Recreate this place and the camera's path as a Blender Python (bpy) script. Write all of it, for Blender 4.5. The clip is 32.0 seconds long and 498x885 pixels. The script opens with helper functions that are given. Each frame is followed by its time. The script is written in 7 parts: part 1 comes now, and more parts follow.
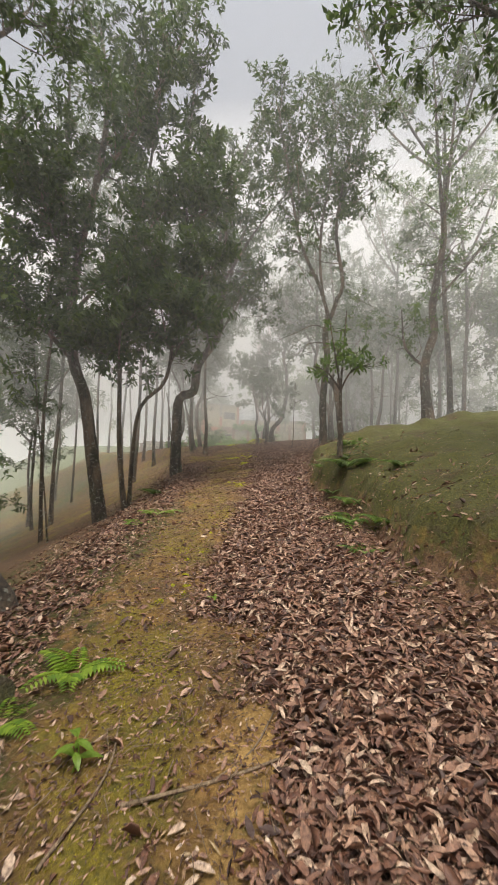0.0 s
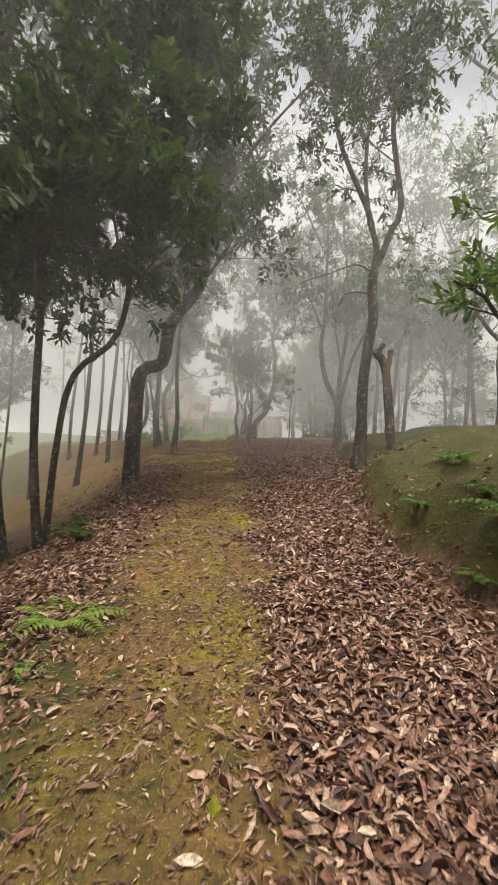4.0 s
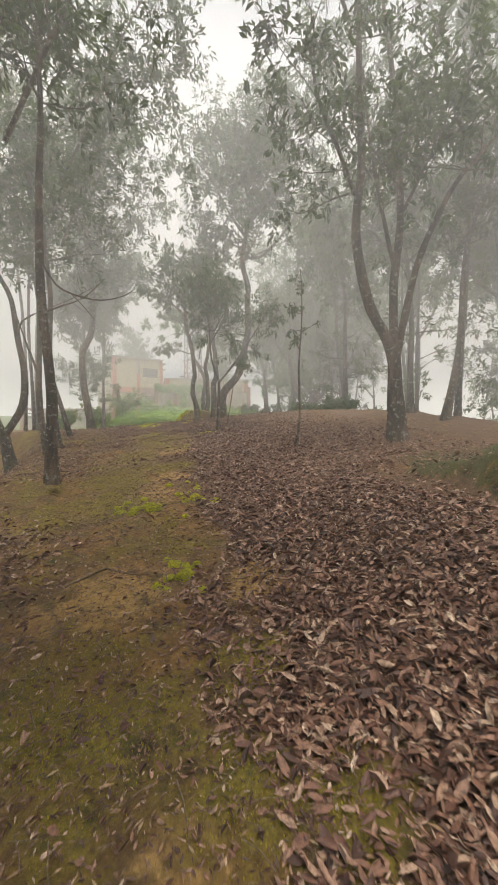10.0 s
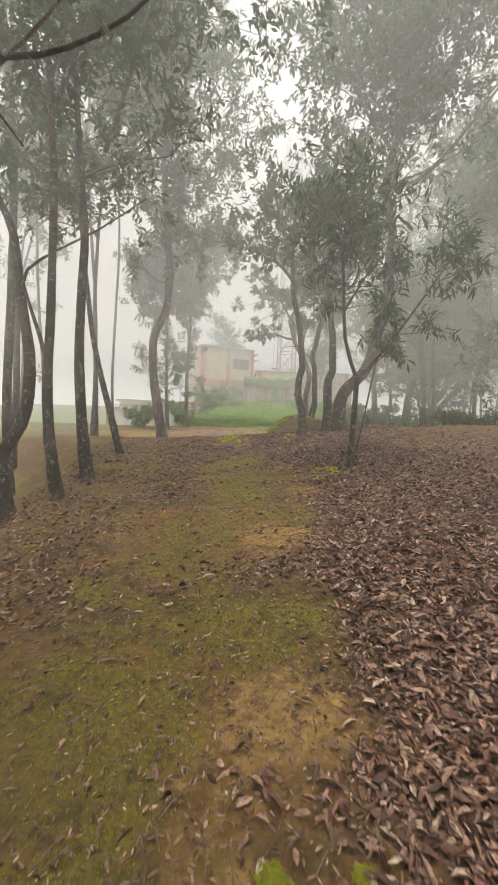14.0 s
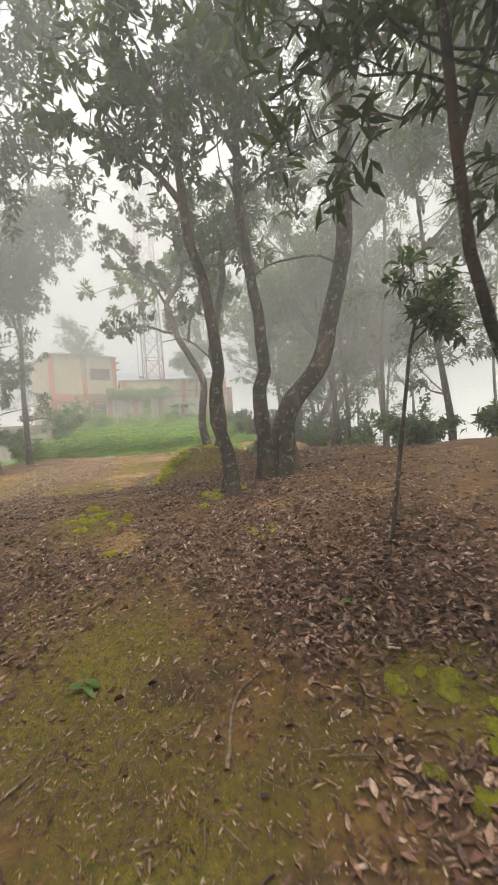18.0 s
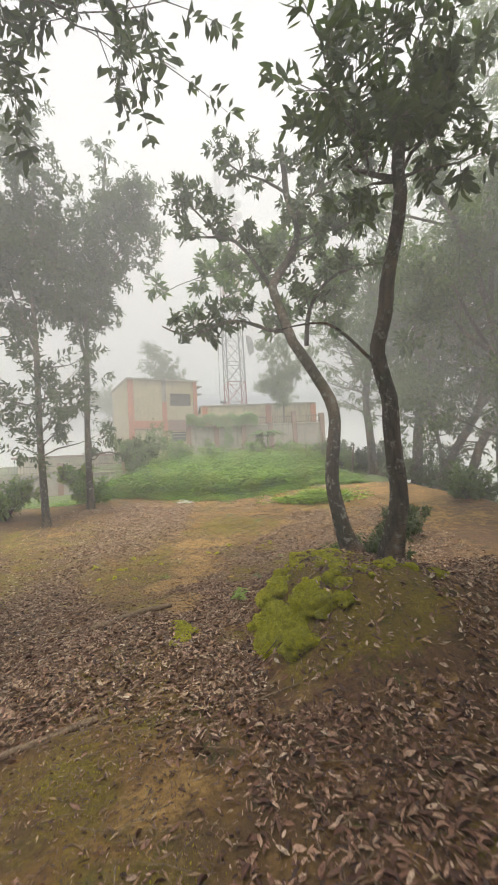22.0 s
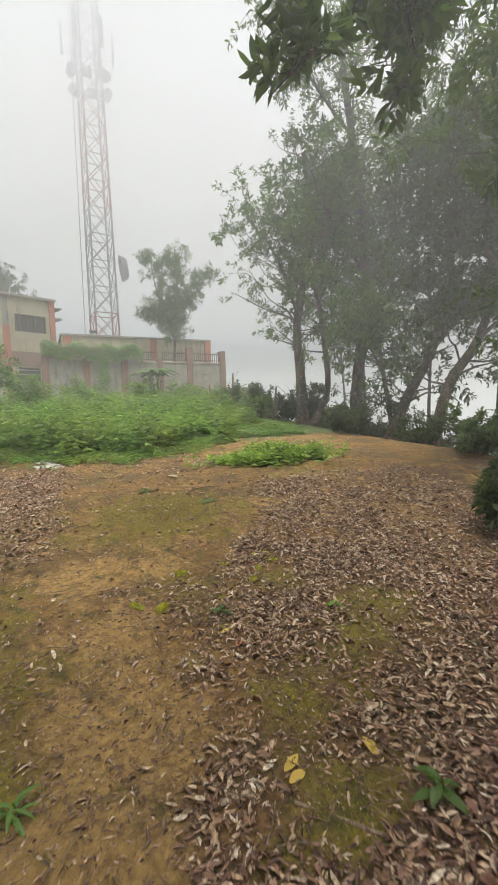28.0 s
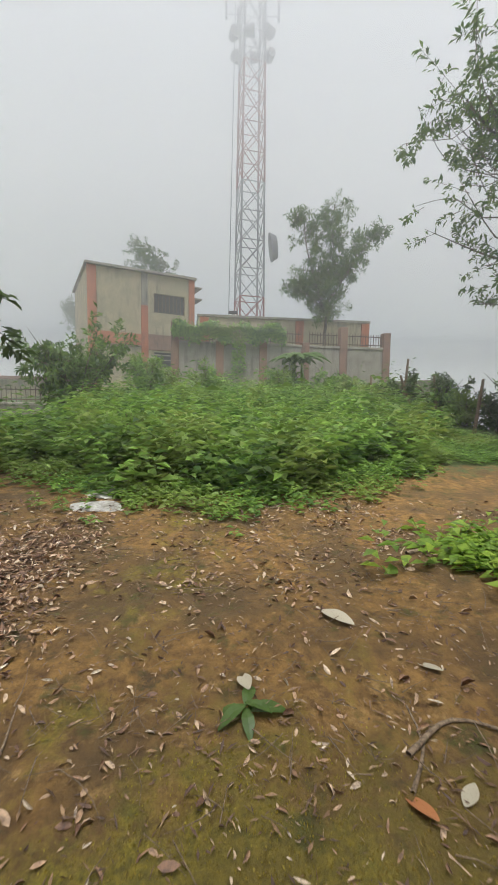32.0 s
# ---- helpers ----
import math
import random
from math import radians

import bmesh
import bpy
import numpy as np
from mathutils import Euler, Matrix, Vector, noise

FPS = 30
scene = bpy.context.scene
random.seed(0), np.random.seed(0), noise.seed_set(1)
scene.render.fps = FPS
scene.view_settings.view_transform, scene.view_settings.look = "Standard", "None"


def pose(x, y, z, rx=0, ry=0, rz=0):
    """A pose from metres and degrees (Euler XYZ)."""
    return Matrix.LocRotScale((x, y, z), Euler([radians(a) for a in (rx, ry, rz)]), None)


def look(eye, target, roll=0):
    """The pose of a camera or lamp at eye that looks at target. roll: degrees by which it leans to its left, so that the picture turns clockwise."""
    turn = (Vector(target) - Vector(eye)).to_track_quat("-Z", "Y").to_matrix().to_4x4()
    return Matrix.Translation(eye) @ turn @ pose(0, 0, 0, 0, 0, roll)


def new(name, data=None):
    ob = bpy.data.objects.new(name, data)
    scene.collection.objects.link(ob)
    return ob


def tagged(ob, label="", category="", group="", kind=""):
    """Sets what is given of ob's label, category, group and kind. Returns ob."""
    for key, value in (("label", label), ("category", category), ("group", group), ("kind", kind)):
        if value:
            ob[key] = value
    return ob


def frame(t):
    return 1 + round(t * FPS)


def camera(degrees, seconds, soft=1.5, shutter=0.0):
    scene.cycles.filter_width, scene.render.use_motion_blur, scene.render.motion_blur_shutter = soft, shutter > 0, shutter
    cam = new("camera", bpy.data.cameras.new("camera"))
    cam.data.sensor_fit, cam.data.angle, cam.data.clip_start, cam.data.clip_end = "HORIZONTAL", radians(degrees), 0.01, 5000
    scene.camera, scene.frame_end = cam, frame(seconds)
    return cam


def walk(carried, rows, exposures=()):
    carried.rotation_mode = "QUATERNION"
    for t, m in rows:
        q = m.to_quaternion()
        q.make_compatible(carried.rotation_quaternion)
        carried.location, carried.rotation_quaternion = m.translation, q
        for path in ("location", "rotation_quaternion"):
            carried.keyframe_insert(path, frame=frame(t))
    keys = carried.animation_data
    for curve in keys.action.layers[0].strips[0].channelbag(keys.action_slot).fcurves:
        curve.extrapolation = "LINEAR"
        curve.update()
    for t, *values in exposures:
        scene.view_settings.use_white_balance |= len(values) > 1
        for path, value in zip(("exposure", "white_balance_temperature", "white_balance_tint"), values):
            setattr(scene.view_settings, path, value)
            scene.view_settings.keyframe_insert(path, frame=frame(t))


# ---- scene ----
cam = camera(62.2, 32.0, soft=1.5, shutter=0.2)
PATH = [
    (0, (0.074, 0.171, 1.105), (0.007, 2.164, 1.263), 1.0),
    (0.5, (-0.037, 0.704, 1.18), (0.041, 2.694, 1.359), 0.6),
    (1, (-0.14, 1.316, 1.245), (-0.21, 3.304, 1.454), -0.7),
    (1.5, (-0.281, 1.835, 1.28), (-0.272, 3.825, 1.482), -0.4),
    (2, (-0.4, 2.364, 1.307), (-0.315, 4.357, 1.456), -0.6),
    (2.5, (-0.445, 2.946, 1.397), (-0.498, 4.939, 1.555), -0.1),
    (3, (-0.55, 3.427, 1.445), (-0.459, 5.417, 1.624), 1.5),
    (3.5, (-0.603, 3.945, 1.455), (-0.558, 5.939, 1.598), 0.4),
    (4, (-0.671, 4.447, 1.536), (-0.572, 6.44, 1.672), 3.2),
    (4.5, (-0.758, 4.946, 1.608), (-0.425, 6.916, 1.707), 2.9),
    (6.5, (-0.415, 7.766, 2.303), (-0.038, 9.73, 2.351), -0.0),
    (7, (-0.433, 8.321, 2.316), (-0.025, 10.279, 2.36), 1.7),
    (7.5, (-0.393, 8.902, 2.35), (-0.04, 10.871, 2.328), 0.7),
    (8, (-0.384, 9.48, 2.433), (-0.094, 11.458, 2.376), 2.0),
    (8.5, (-0.441, 10.056, 2.485), (-0.081, 12.016, 2.32), 1.2),
    (9, (-0.485, 10.634, 2.524), (-0.289, 12.621, 2.404), 0.8),
    (9.5, (-0.51, 11.198, 2.556), (-0.229, 13.179, 2.539), 1.4),
    (10, (-0.483, 11.774, 2.598), (-0.201, 13.754, 2.559), -0.7),
    (10.5, (-0.441, 12.361, 2.684), (-0.32, 14.357, 2.619), 1.3),
    (11, (-0.448, 12.981, 2.76), (-0.263, 14.972, 2.727), 0.8),
    (11.5, (-0.439, 13.63, 2.821), (-0.429, 15.629, 2.758), -0.8),
    (12, (-0.49, 14.164, 2.916), (-0.491, 16.164, 2.89), 1.1),
    (12.5, (-0.557, 14.705, 3.015), (-0.61, 16.704, 2.984), 0.0),
    (13, (-0.595, 15.296, 3.07), (-0.779, 17.287, 3.013), 1.3),
    (13.5, (-0.716, 15.774, 3.15), (-0.861, 17.767, 3.081), 2.8),
    (15.5, (-0.96, 18.041, 3.478), (-0.969, 20.039, 3.373), -4.0),
    (16, (-1.035, 18.527, 3.587), (-0.878, 20.52, 3.536), -2.6),
    (16.5, (-1.114, 19.067, 3.698), (-0.825, 21.045, 3.65), -3.4),
    (17, (-1.157, 19.635, 3.745), (-0.908, 21.619, 3.725), -2.9),
    (17.5, (-1.228, 20.149, 3.799), (-0.738, 22.087, 3.728), -1.7),
    (18, (-1.195, 20.694, 3.827), (-0.72, 22.635, 3.766), -4.1),
    (18.5, (-1.221, 21.186, 3.922), (-0.835, 23.148, 3.892), -3.3),
    (19, (-1.242, 21.687, 4.0), (-0.841, 23.646, 3.973), -5.5),
    (19.5, (-1.211, 22.22, 4.083), (-0.868, 24.191, 4.068), -6.0),
    (20, (-1.227, 22.703, 4.153), (-0.845, 24.667, 4.159), -4.4),
    (20.5, (-1.221, 23.237, 4.211), (-0.905, 25.212, 4.238), -4.1),
    (21, (-1.241, 23.83, 4.267), (-1.059, 25.822, 4.291), -1.9),
    (21.5, (-1.301, 24.378, 4.363), (-1.115, 26.369, 4.394), -1.6),
    (22, (-1.34, 24.956, 4.441), (-1.222, 26.951, 4.52), -3.0),
    (22.5, (-1.41, 25.471, 4.505), (-1.214, 27.46, 4.574), -3.7),
    (23, (-1.459, 25.995, 4.53), (-1.188, 27.976, 4.545), -4.4),
    (23.5, (-1.498, 26.471, 4.575), (-1.179, 28.445, 4.523), -4.4),
    (24, (-1.58, 26.966, 4.58), (-1.212, 28.929, 4.466), -4.8),
    (24.5, (-1.627, 27.468, 4.499), (-1.219, 29.42, 4.343), -6.3),
    (26.5, (-2.091, 28.929, 4.249), (-1.518, 30.841, 4.135), -3.6),
    (27, (-2.138, 29.36, 4.194), (-1.509, 31.253, 4.049), -3.5),
    (27.5, (-2.203, 29.779, 4.111), (-1.462, 31.627, 3.922), -3.3),
    (28, (-2.061, 30.271, 4.079), (-1.33, 32.125, 3.914), -2.0),
    (28.5, (-1.973, 30.826, 3.983), (-1.27, 32.695, 3.883), -1.6),
    (29, (-1.873, 31.406, 3.963), (-1.273, 33.312, 3.885), -2.3),
    (29.5, (-1.802, 31.969, 3.995), (-1.261, 33.892, 3.909), -2.3),
    (30, (-1.73, 32.554, 4.011), (-1.249, 34.492, 3.911), -2.3),
    (30.5, (-1.632, 33.16, 4.059), (-1.255, 35.121, 3.96), -0.7),
    (31, (-1.519, 33.725, 4.098), (-1.185, 35.694, 3.992), -0.2),
    (31.5, (-1.424, 34.291, 4.151), (-1.253, 36.28, 4.043), -1.0),
    (32, (-1.379, 34.85, 4.177), (-1.286, 36.839, 3.994), 0.8),
]
walk(cam, [(t, look(eye, target, roll)) for t, eye, target, roll in PATH],
     exposures=[(0, 0.72, 6550, 10), (4.5, 0.75, 6550, 10), (8, 0.95, 6550, 10), (11, 1.05, 6550, 10), (15, 1.05, 6450, 10), (19, 1.0, 6400, 10), (22, 0.9, 6350, 10), (24.5, 0.76, 6300, 10), (28, 0.68, 6150, 9), (32, 0.42, 5950, 9)])

scene.cycles.volume_bounces = 3
# ---- sky: thin cloud and drifting hill fog ----
world = bpy.data.worlds.new("sky")
scene.world = world
world.use_nodes = True
wt = world.node_tree
wt.nodes.clear()
sky = wt.nodes.new("ShaderNodeTexSky")
sky.sky_type, sky.sun_disc = "NISHITA", False
sky.sun_elevation, sky.sun_rotation = radians(76), radians(180)
sky.air_density, sky.dust_density, sky.ozone_density = 1.0, 6.0, 1.0
pale = wt.nodes.new("ShaderNodeHueSaturation")
pale.inputs["Saturation"].default_value = 0.3
bg = wt.nodes.new("ShaderNodeBackground")
bg.inputs["Strength"].default_value = 0.115
wout = wt.nodes.new("ShaderNodeOutputWorld")
wt.links.new(sky.outputs["Color"], pale.inputs["Color"])
wt.links.new(pale.outputs["Color"], bg.inputs["Color"])
wt.links.new(bg.outputs["Background"], wout.inputs["Surface"])
sun = new("sun", bpy.data.lights.new("sun", "SUN"))
sun.data.energy, sun.data.angle, sun.data.color = 3.0, radians(40), (1.0, 0.95, 0.87)
sun.matrix_world = look((0, 0, 60), (0, 15, 0))

# ---- materials ----
def material(name):
    m = bpy.data.materials.new(name)
    m.use_nodes = True
    return m, m.node_tree.nodes, m.node_tree.links, m.node_tree.nodes["Principled BSDF"]


def mixed(nodes, links, fac, a, b):
    n = nodes.new("ShaderNodeMix")
    n.data_type = "RGBA"
    for sock, v in ((n.inputs[0], fac), (n.inputs[6], a), (n.inputs[7], b)):
        if isinstance(v, bpy.types.NodeSocket):
            links.new(v, sock)
        elif isinstance(v, (int, float)):
            sock.default_value = v
        else:
            sock.default_value = (*v, 1)
    return n.outputs[2]


def grain(nodes, links, scale, detail=4.0, rough=0.6, low=0.35, high=0.65, vector=None):
    n = nodes.new("ShaderNodeTexNoise")
    n.inputs["Scale"].default_value, n.inputs["Detail"].default_value, n.inputs["Roughness"].default_value = scale, detail, rough
    if vector is None:
        g = nodes.new("ShaderNodeNewGeometry")
        vector = g.outputs["Position"]
    links.new(vector, n.inputs["Vector"])
    r = nodes.new("ShaderNodeMapRange")
    r.inputs["From Min"].default_value, r.inputs["From Max"].default_value = low, high
    links.new(n.outputs["Fac"], r.inputs["Value"])
    return r.outputs["Result"]


def bumped(nodes, links, bsdf, height, strength=0.5, distance=0.02):
    b = nodes.new("ShaderNodeBump")
    b.inputs["Strength"].default_value, b.inputs["Distance"].default_value = strength, distance
    links.new(height, b.inputs["Height"])
    links.new(b.outputs["Normal"], bsdf.inputs["Normal"])


def plain_material(name, a, b, scale, rough=0.85, bump=0.3, dist=0.01, third=None, big=0.6, metal=0.0):
    m, nodes, links, bsdf = material(name)
    c = mixed(nodes, links, grain(nodes, links, scale), a, b)
    if third:
        c = mixed(nodes, links, grain(nodes, links, big, 3, 0.6, 0.45, 0.68), c, third)
    links.new(c, bsdf.inputs["Base Color"])
    bsdf.inputs["Roughness"].default_value, bsdf.inputs["Metallic"].default_value = rough, metal
    bumped(nodes, links, bsdf, grain(nodes, links, scale * 1.7, 6), bump, dist)
    return m


def leaf_material(name, a, b, through_light=0.35, rough=0.45, third=None):
    """Leaves: each one its own shade, letting some light through."""
    m, nodes, links, bsdf = material(name)
    g = nodes.new("ShaderNodeNewGeometry")
    c = mixed(nodes, links, g.outputs["Random Per Island"], a, b)
    if third:
        c = mixed(nodes, links, grain(nodes, links, 0.8, 2, 0.5, 0.45, 0.7), c, third)
    links.new(c, bsdf.inputs["Base Color"])
    bsdf.inputs["Roughness"].default_value = rough
    tr = nodes.new("ShaderNodeBsdfTranslucent")
    links.new(c, tr.inputs["Color"])
    mx = nodes.new("ShaderNodeMixShader")
    mx.inputs["Fac"].default_value = through_light
    links.new(bsdf.outputs["BSDF"], mx.inputs[1])
    links.new(tr.outputs["BSDF"], mx.inputs[2])
    links.new(mx.outputs["Shader"], nodes["Material Output"].inputs["Surface"])
    return m


def ground_material():
    m, nodes, links, bsdf = material("forest_floor")
    def mask(name):
        a = nodes.new("ShaderNodeAttribute")
        a.attribute_name = name
        return a.outputs["Fac"]
    def over(a, n, lo, hi):
        s = nodes.new("ShaderNodeMath")
        s.operation = "ADD"
        links.new(a, s.inputs[0]), links.new(n, s.inputs[1])
        r = nodes.new("ShaderNodeMapRange")
        r.inputs["From Min"].default_value, r.inputs["From Max"].default_value = lo, hi
        links.new(s.outputs[0], r.inputs["Value"])
        return r.outputs["Result"]
    soil = mixed(nodes, links, grain(nodes, links, 14, 6, 0.7), (0.14, 0.074, 0.02), (0.37, 0.205, 0.052))
    soil = mixed(nodes, links, grain(nodes, links, 1.3, 4, 0.6, 0.42, 0.62), soil, (0.13, 0.078, 0.026))
    humus = mixed(nodes, links, grain(nodes, links, 30, 6, 0.75), (0.065, 0.034, 0.018), (0.24, 0.13, 0.066))
    moss = mixed(nodes, links, grain(nodes, links, 34, 6, 0.75), (0.11, 0.09, 0.012), (0.34, 0.265, 0.022))
    grass = mixed(nodes, links, grain(nodes, links, 18, 6, 0.7), (0.05, 0.075, 0.02), (0.12, 0.16, 0.04))
    moss = mixed(nodes, links, grain(nodes, links, 1.1, 4, 0.6, 0.45, 0.65), moss, (0.18, 0.125, 0.02))
    c = mixed(nodes, links, over(mask("litter"), grain(nodes, links, 5, 6, 0.7, 0.3, 0.7), 0.75, 1.15), soil, humus)
    sand = mixed(nodes, links, grain(nodes, links, 22, 6, 0.7), (0.26, 0.15, 0.042), (0.56, 0.345, 0.11))
    c = mixed(nodes, links, over(mask("sand"), grain(nodes, links, 6, 6, 0.75, 0.3, 0.7), 0.75, 1.1), c, sand)
    c = mixed(nodes, links, over(mask("moss"), grain(nodes, links, 3.5, 6, 0.72, 0.3, 0.7), 0.8, 1.25), c, moss)
    c = mixed(nodes, links, over(mask("grass"), grain(nodes, links, 4, 6, 0.7, 0.3, 0.7), 0.8, 1.2), c, grass)
    # mossy earth of the bank, darkened so the colour also holds its shade
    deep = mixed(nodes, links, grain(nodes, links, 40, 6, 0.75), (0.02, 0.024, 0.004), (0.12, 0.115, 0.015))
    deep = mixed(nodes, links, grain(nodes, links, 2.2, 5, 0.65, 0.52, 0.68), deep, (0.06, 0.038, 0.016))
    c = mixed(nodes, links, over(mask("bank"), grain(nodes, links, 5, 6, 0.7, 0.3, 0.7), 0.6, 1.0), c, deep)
    links.new(c, bsdf.inputs["Base Color"])
    bsdf.inputs["Roughness"].default_value = 0.92
    bumped(nodes, links, bsdf, grain(nodes, links, 30, 9, 0.8, 0.25, 0.75), 0.8, 0.03)
    return m


def bark_material(name, dark, light, patch):
    """Cracked bark, brown where it is worn, with pale lichen spots and green algae."""
    m, nodes, links, bsdf = material(name)
    t = nodes.new("ShaderNodeTexCoord")
    mp = nodes.new("ShaderNodeMapping")
    mp.inputs["Scale"].default_value = (1, 1, 0.3)
    links.new(t.outputs["Object"], mp.inputs["Vector"])
    v = mp.outputs["Vector"]
    ring = nodes.new("ShaderNodeMapping")
    ring.inputs["Scale"].default_value = (1, 1, 3.5)
    links.new(t.outputs["Object"], ring.inputs["Vector"])
    c = mixed(nodes, links, grain(nodes, links, 38, 6, 0.7, 0.35, 0.65, v), dark, light)
    c = mixed(nodes, links, grain(nodes, links, 3.2, 4, 0.65, 0.45, 0.65, v), c, tuple(1.5 * a + 0.02 * b for a, b in zip(light, (3, 1.6, 0.6))))
    c = mixed(nodes, links, grain(nodes, links, 2.4, 4, 0.6, 0.5, 0.7), c, (0.05, 0.055, 0.02))
    c = mixed(nodes, links, grain(nodes, links, 13, 5, 0.7, 0.56, 0.62), c, patch)
    c = mixed(nodes, links, grain(nodes, links, 16, 4, 0.6, 0.6, 0.68, ring.outputs["Vector"]), c, tuple(0.5 * a for a in dark))
    links.new(c, bsdf.inputs["Base Color"])
    bsdf.inputs["Roughness"].default_value = 0.9
    bumped(nodes, links, bsdf, grain(nodes, links, 30, 7, 0.75, 0.25, 0.75, v), 1.0, 0.05)
    return m


def dry_material(name, stops):
    """Dead leaves, from nearly black wet ones to a few bleached ones."""
    m, nodes, links, bsdf = material(name)
    g = nodes.new("ShaderNodeNewGeometry")
    ramp = nodes.new("ShaderNodeValToRGB")
    while len(ramp.color_ramp.elements) < len(stops):
        ramp.color_ramp.elements.new(0.5)
    for e, (at, c) in zip(ramp.color_ramp.elements, stops):
        e.position, e.color = at, (*c, 1)
    links.new(g.outputs["Random Per Island"], ramp.inputs["Fac"])
    c = mixed(nodes, links, grain(nodes, links, 55, 4, 0.65, 0.4, 0.75), ramp.outputs["Color"], (0.06, 0.032, 0.024))
    links.new(c, bsdf.inputs["Base Color"])
    bsdf.inputs["Roughness"].default_value = 0.55
    bumped(nodes, links, bsdf, grain(nodes, links, 90, 4), 0.4, 0.004)
    return m


FLOOR = ground_material()
BARK = bark_material("bark", (0.034, 0.026, 0.019), (0.12, 0.09, 0.062), (0.33, 0.32, 0.27))
BARK_DARK = bark_material("bark_dark", (0.03, 0.023, 0.017), (0.115, 0.087, 0.06), (0.3, 0.29, 0.24))
LEAF = leaf_material("leaf_dark", (0.028, 0.056, 0.008), (0.085, 0.13, 0.018), 0.42)
LEAF_LIGHT = leaf_material("leaf_mid", (0.05, 0.105, 0.02), (0.16, 0.23, 0.036), 0.42)
LEAF_BRIGHT = leaf_material("leaf_bright", (0.12, 0.22, 0.025), (0.3, 0.42, 0.045), 0.45)
LEAF_FRESH = leaf_material("leaf_fresh", (0.06, 0.11, 0.025), (0.17, 0.26, 0.045), 0.45)
WEED = leaf_material("weed_leaf", (0.07, 0.15, 0.025), (0.25, 0.4, 0.06), 0.45, 0.5, (0.22, 0.27, 0.05))
DRY = dry_material("dry_leaf", ((0.0, (0.035, 0.014, 0.008)), (0.25, (0.13, 0.052, 0.029)), (0.55, (0.26, 0.125, 0.073)), (0.85, (0.47, 0.285, 0.185)), (1.0, (0.63, 0.47, 0.33))))
DRY_PALE = dry_material("faded_leaf", ((0.0, (0.08, 0.036, 0.018)), (0.25, (0.27, 0.142, 0.07)), (0.55, (0.48, 0.3, 0.165)), (0.85, (0.64, 0.47, 0.3)), (1.0, (0.73, 0.62, 0.45))))
TWIG = plain_material("dead_twig", (0.09, 0.06, 0.035), (0.27, 0.19, 0.115), 60, 0.85, 0.4, 0.004)
def moss_material(name, deep, mid, bright):
    """Moss: bright tips over dark hollows, patchy in tone."""
    m, nodes, links, bsdf = material(name)
    c = mixed(nodes, links, grain(nodes, links, 160, 5, 0.75, 0.38, 0.62), deep, mid)
    c = mixed(nodes, links, grain(nodes, links, 22, 5, 0.7, 0.42, 0.66), c, bright)
    c = mixed(nodes, links, grain(nodes, links, 5, 4, 0.6, 0.56, 0.76), c, (0.26, 0.22, 0.02))
    links.new(c, bsdf.inputs["Base Color"])
    bsdf.inputs["Roughness"].default_value = 0.95
    bumped(nodes, links, bsdf, grain(nodes, links, 240, 5, 0.75), 1.0, 0.02)
    return m


MOSS = moss_material("moss_cushion", (0.24, 0.24, 0.008), (0.52, 0.52, 0.012), (0.7, 0.68, 0.018))
FUZZ = leaf_material("moss_tips", (0.42, 0.44, 0.008), (0.8, 0.78, 0.02), 0.45, 0.8)
FUZZ_DULL = leaf_material("ground_moss_tips", (0.24, 0.205, 0.016), (0.52, 0.44, 0.036), 0.45, 0.85, (0.32, 0.22, 0.045))

# ---- builders ----
def part(name, data, mat, parent=None, label=""):
    """A mesh, from a bmesh or a mesh, as one object under a thing or a part."""
    if isinstance(data, bmesh.types.BMesh):
        me = bpy.data.meshes.new(name)
        data.to_mesh(me)
        data.free()
    else:
        me = data
    if not me.materials:
        me.materials.append(mat)
    ob = new(name, me)
    ob.parent = parent
    return tagged(ob, label)


def mesh_of(name, verts, faces_n, loops, smooth_faces=False):
    """A mesh from flat arrays in which every face has faces_n corners."""
    me = bpy.data.meshes.new(name)
    verts, loops = np.asarray(verts, np.float32), np.asarray(loops, np.int32).ravel()
    count = len(loops) // faces_n
    me.vertices.add(len(verts))
    me.vertices.foreach_set("co", verts.ravel())
    me.loops.add(len(loops))
    me.loops.foreach_set("vertex_index", loops)
    me.polygons.add(count)
    me.polygons.foreach_set("loop_start", np.arange(0, len(loops), faces_n, dtype=np.int32))
    if smooth_faces:
        me.polygons.foreach_set("use_smooth", np.ones(count, bool))
    me.update(calc_edges=True)
    return me


def curve_points(pts, step):
    """A smooth line through the points."""
    pts = [Vector(p) for p in pts]
    ends = [2 * pts[0] - pts[1], *pts, 2 * pts[-1] - pts[-2]]
    out = []
    for i in range(len(pts) - 1):
        a, b, c, d = ends[i : i + 4]
        n = max(2, int((c - b).length / step))
        for k in range(n):
            s = k / n
            out.append(0.5 * (2 * b + (c - a) * s + (2 * a - 5 * b + 4 * c - d) * s * s + (3 * b - a - 3 * c + d) * s ** 3))
    out.append(pts[-1])
    return out


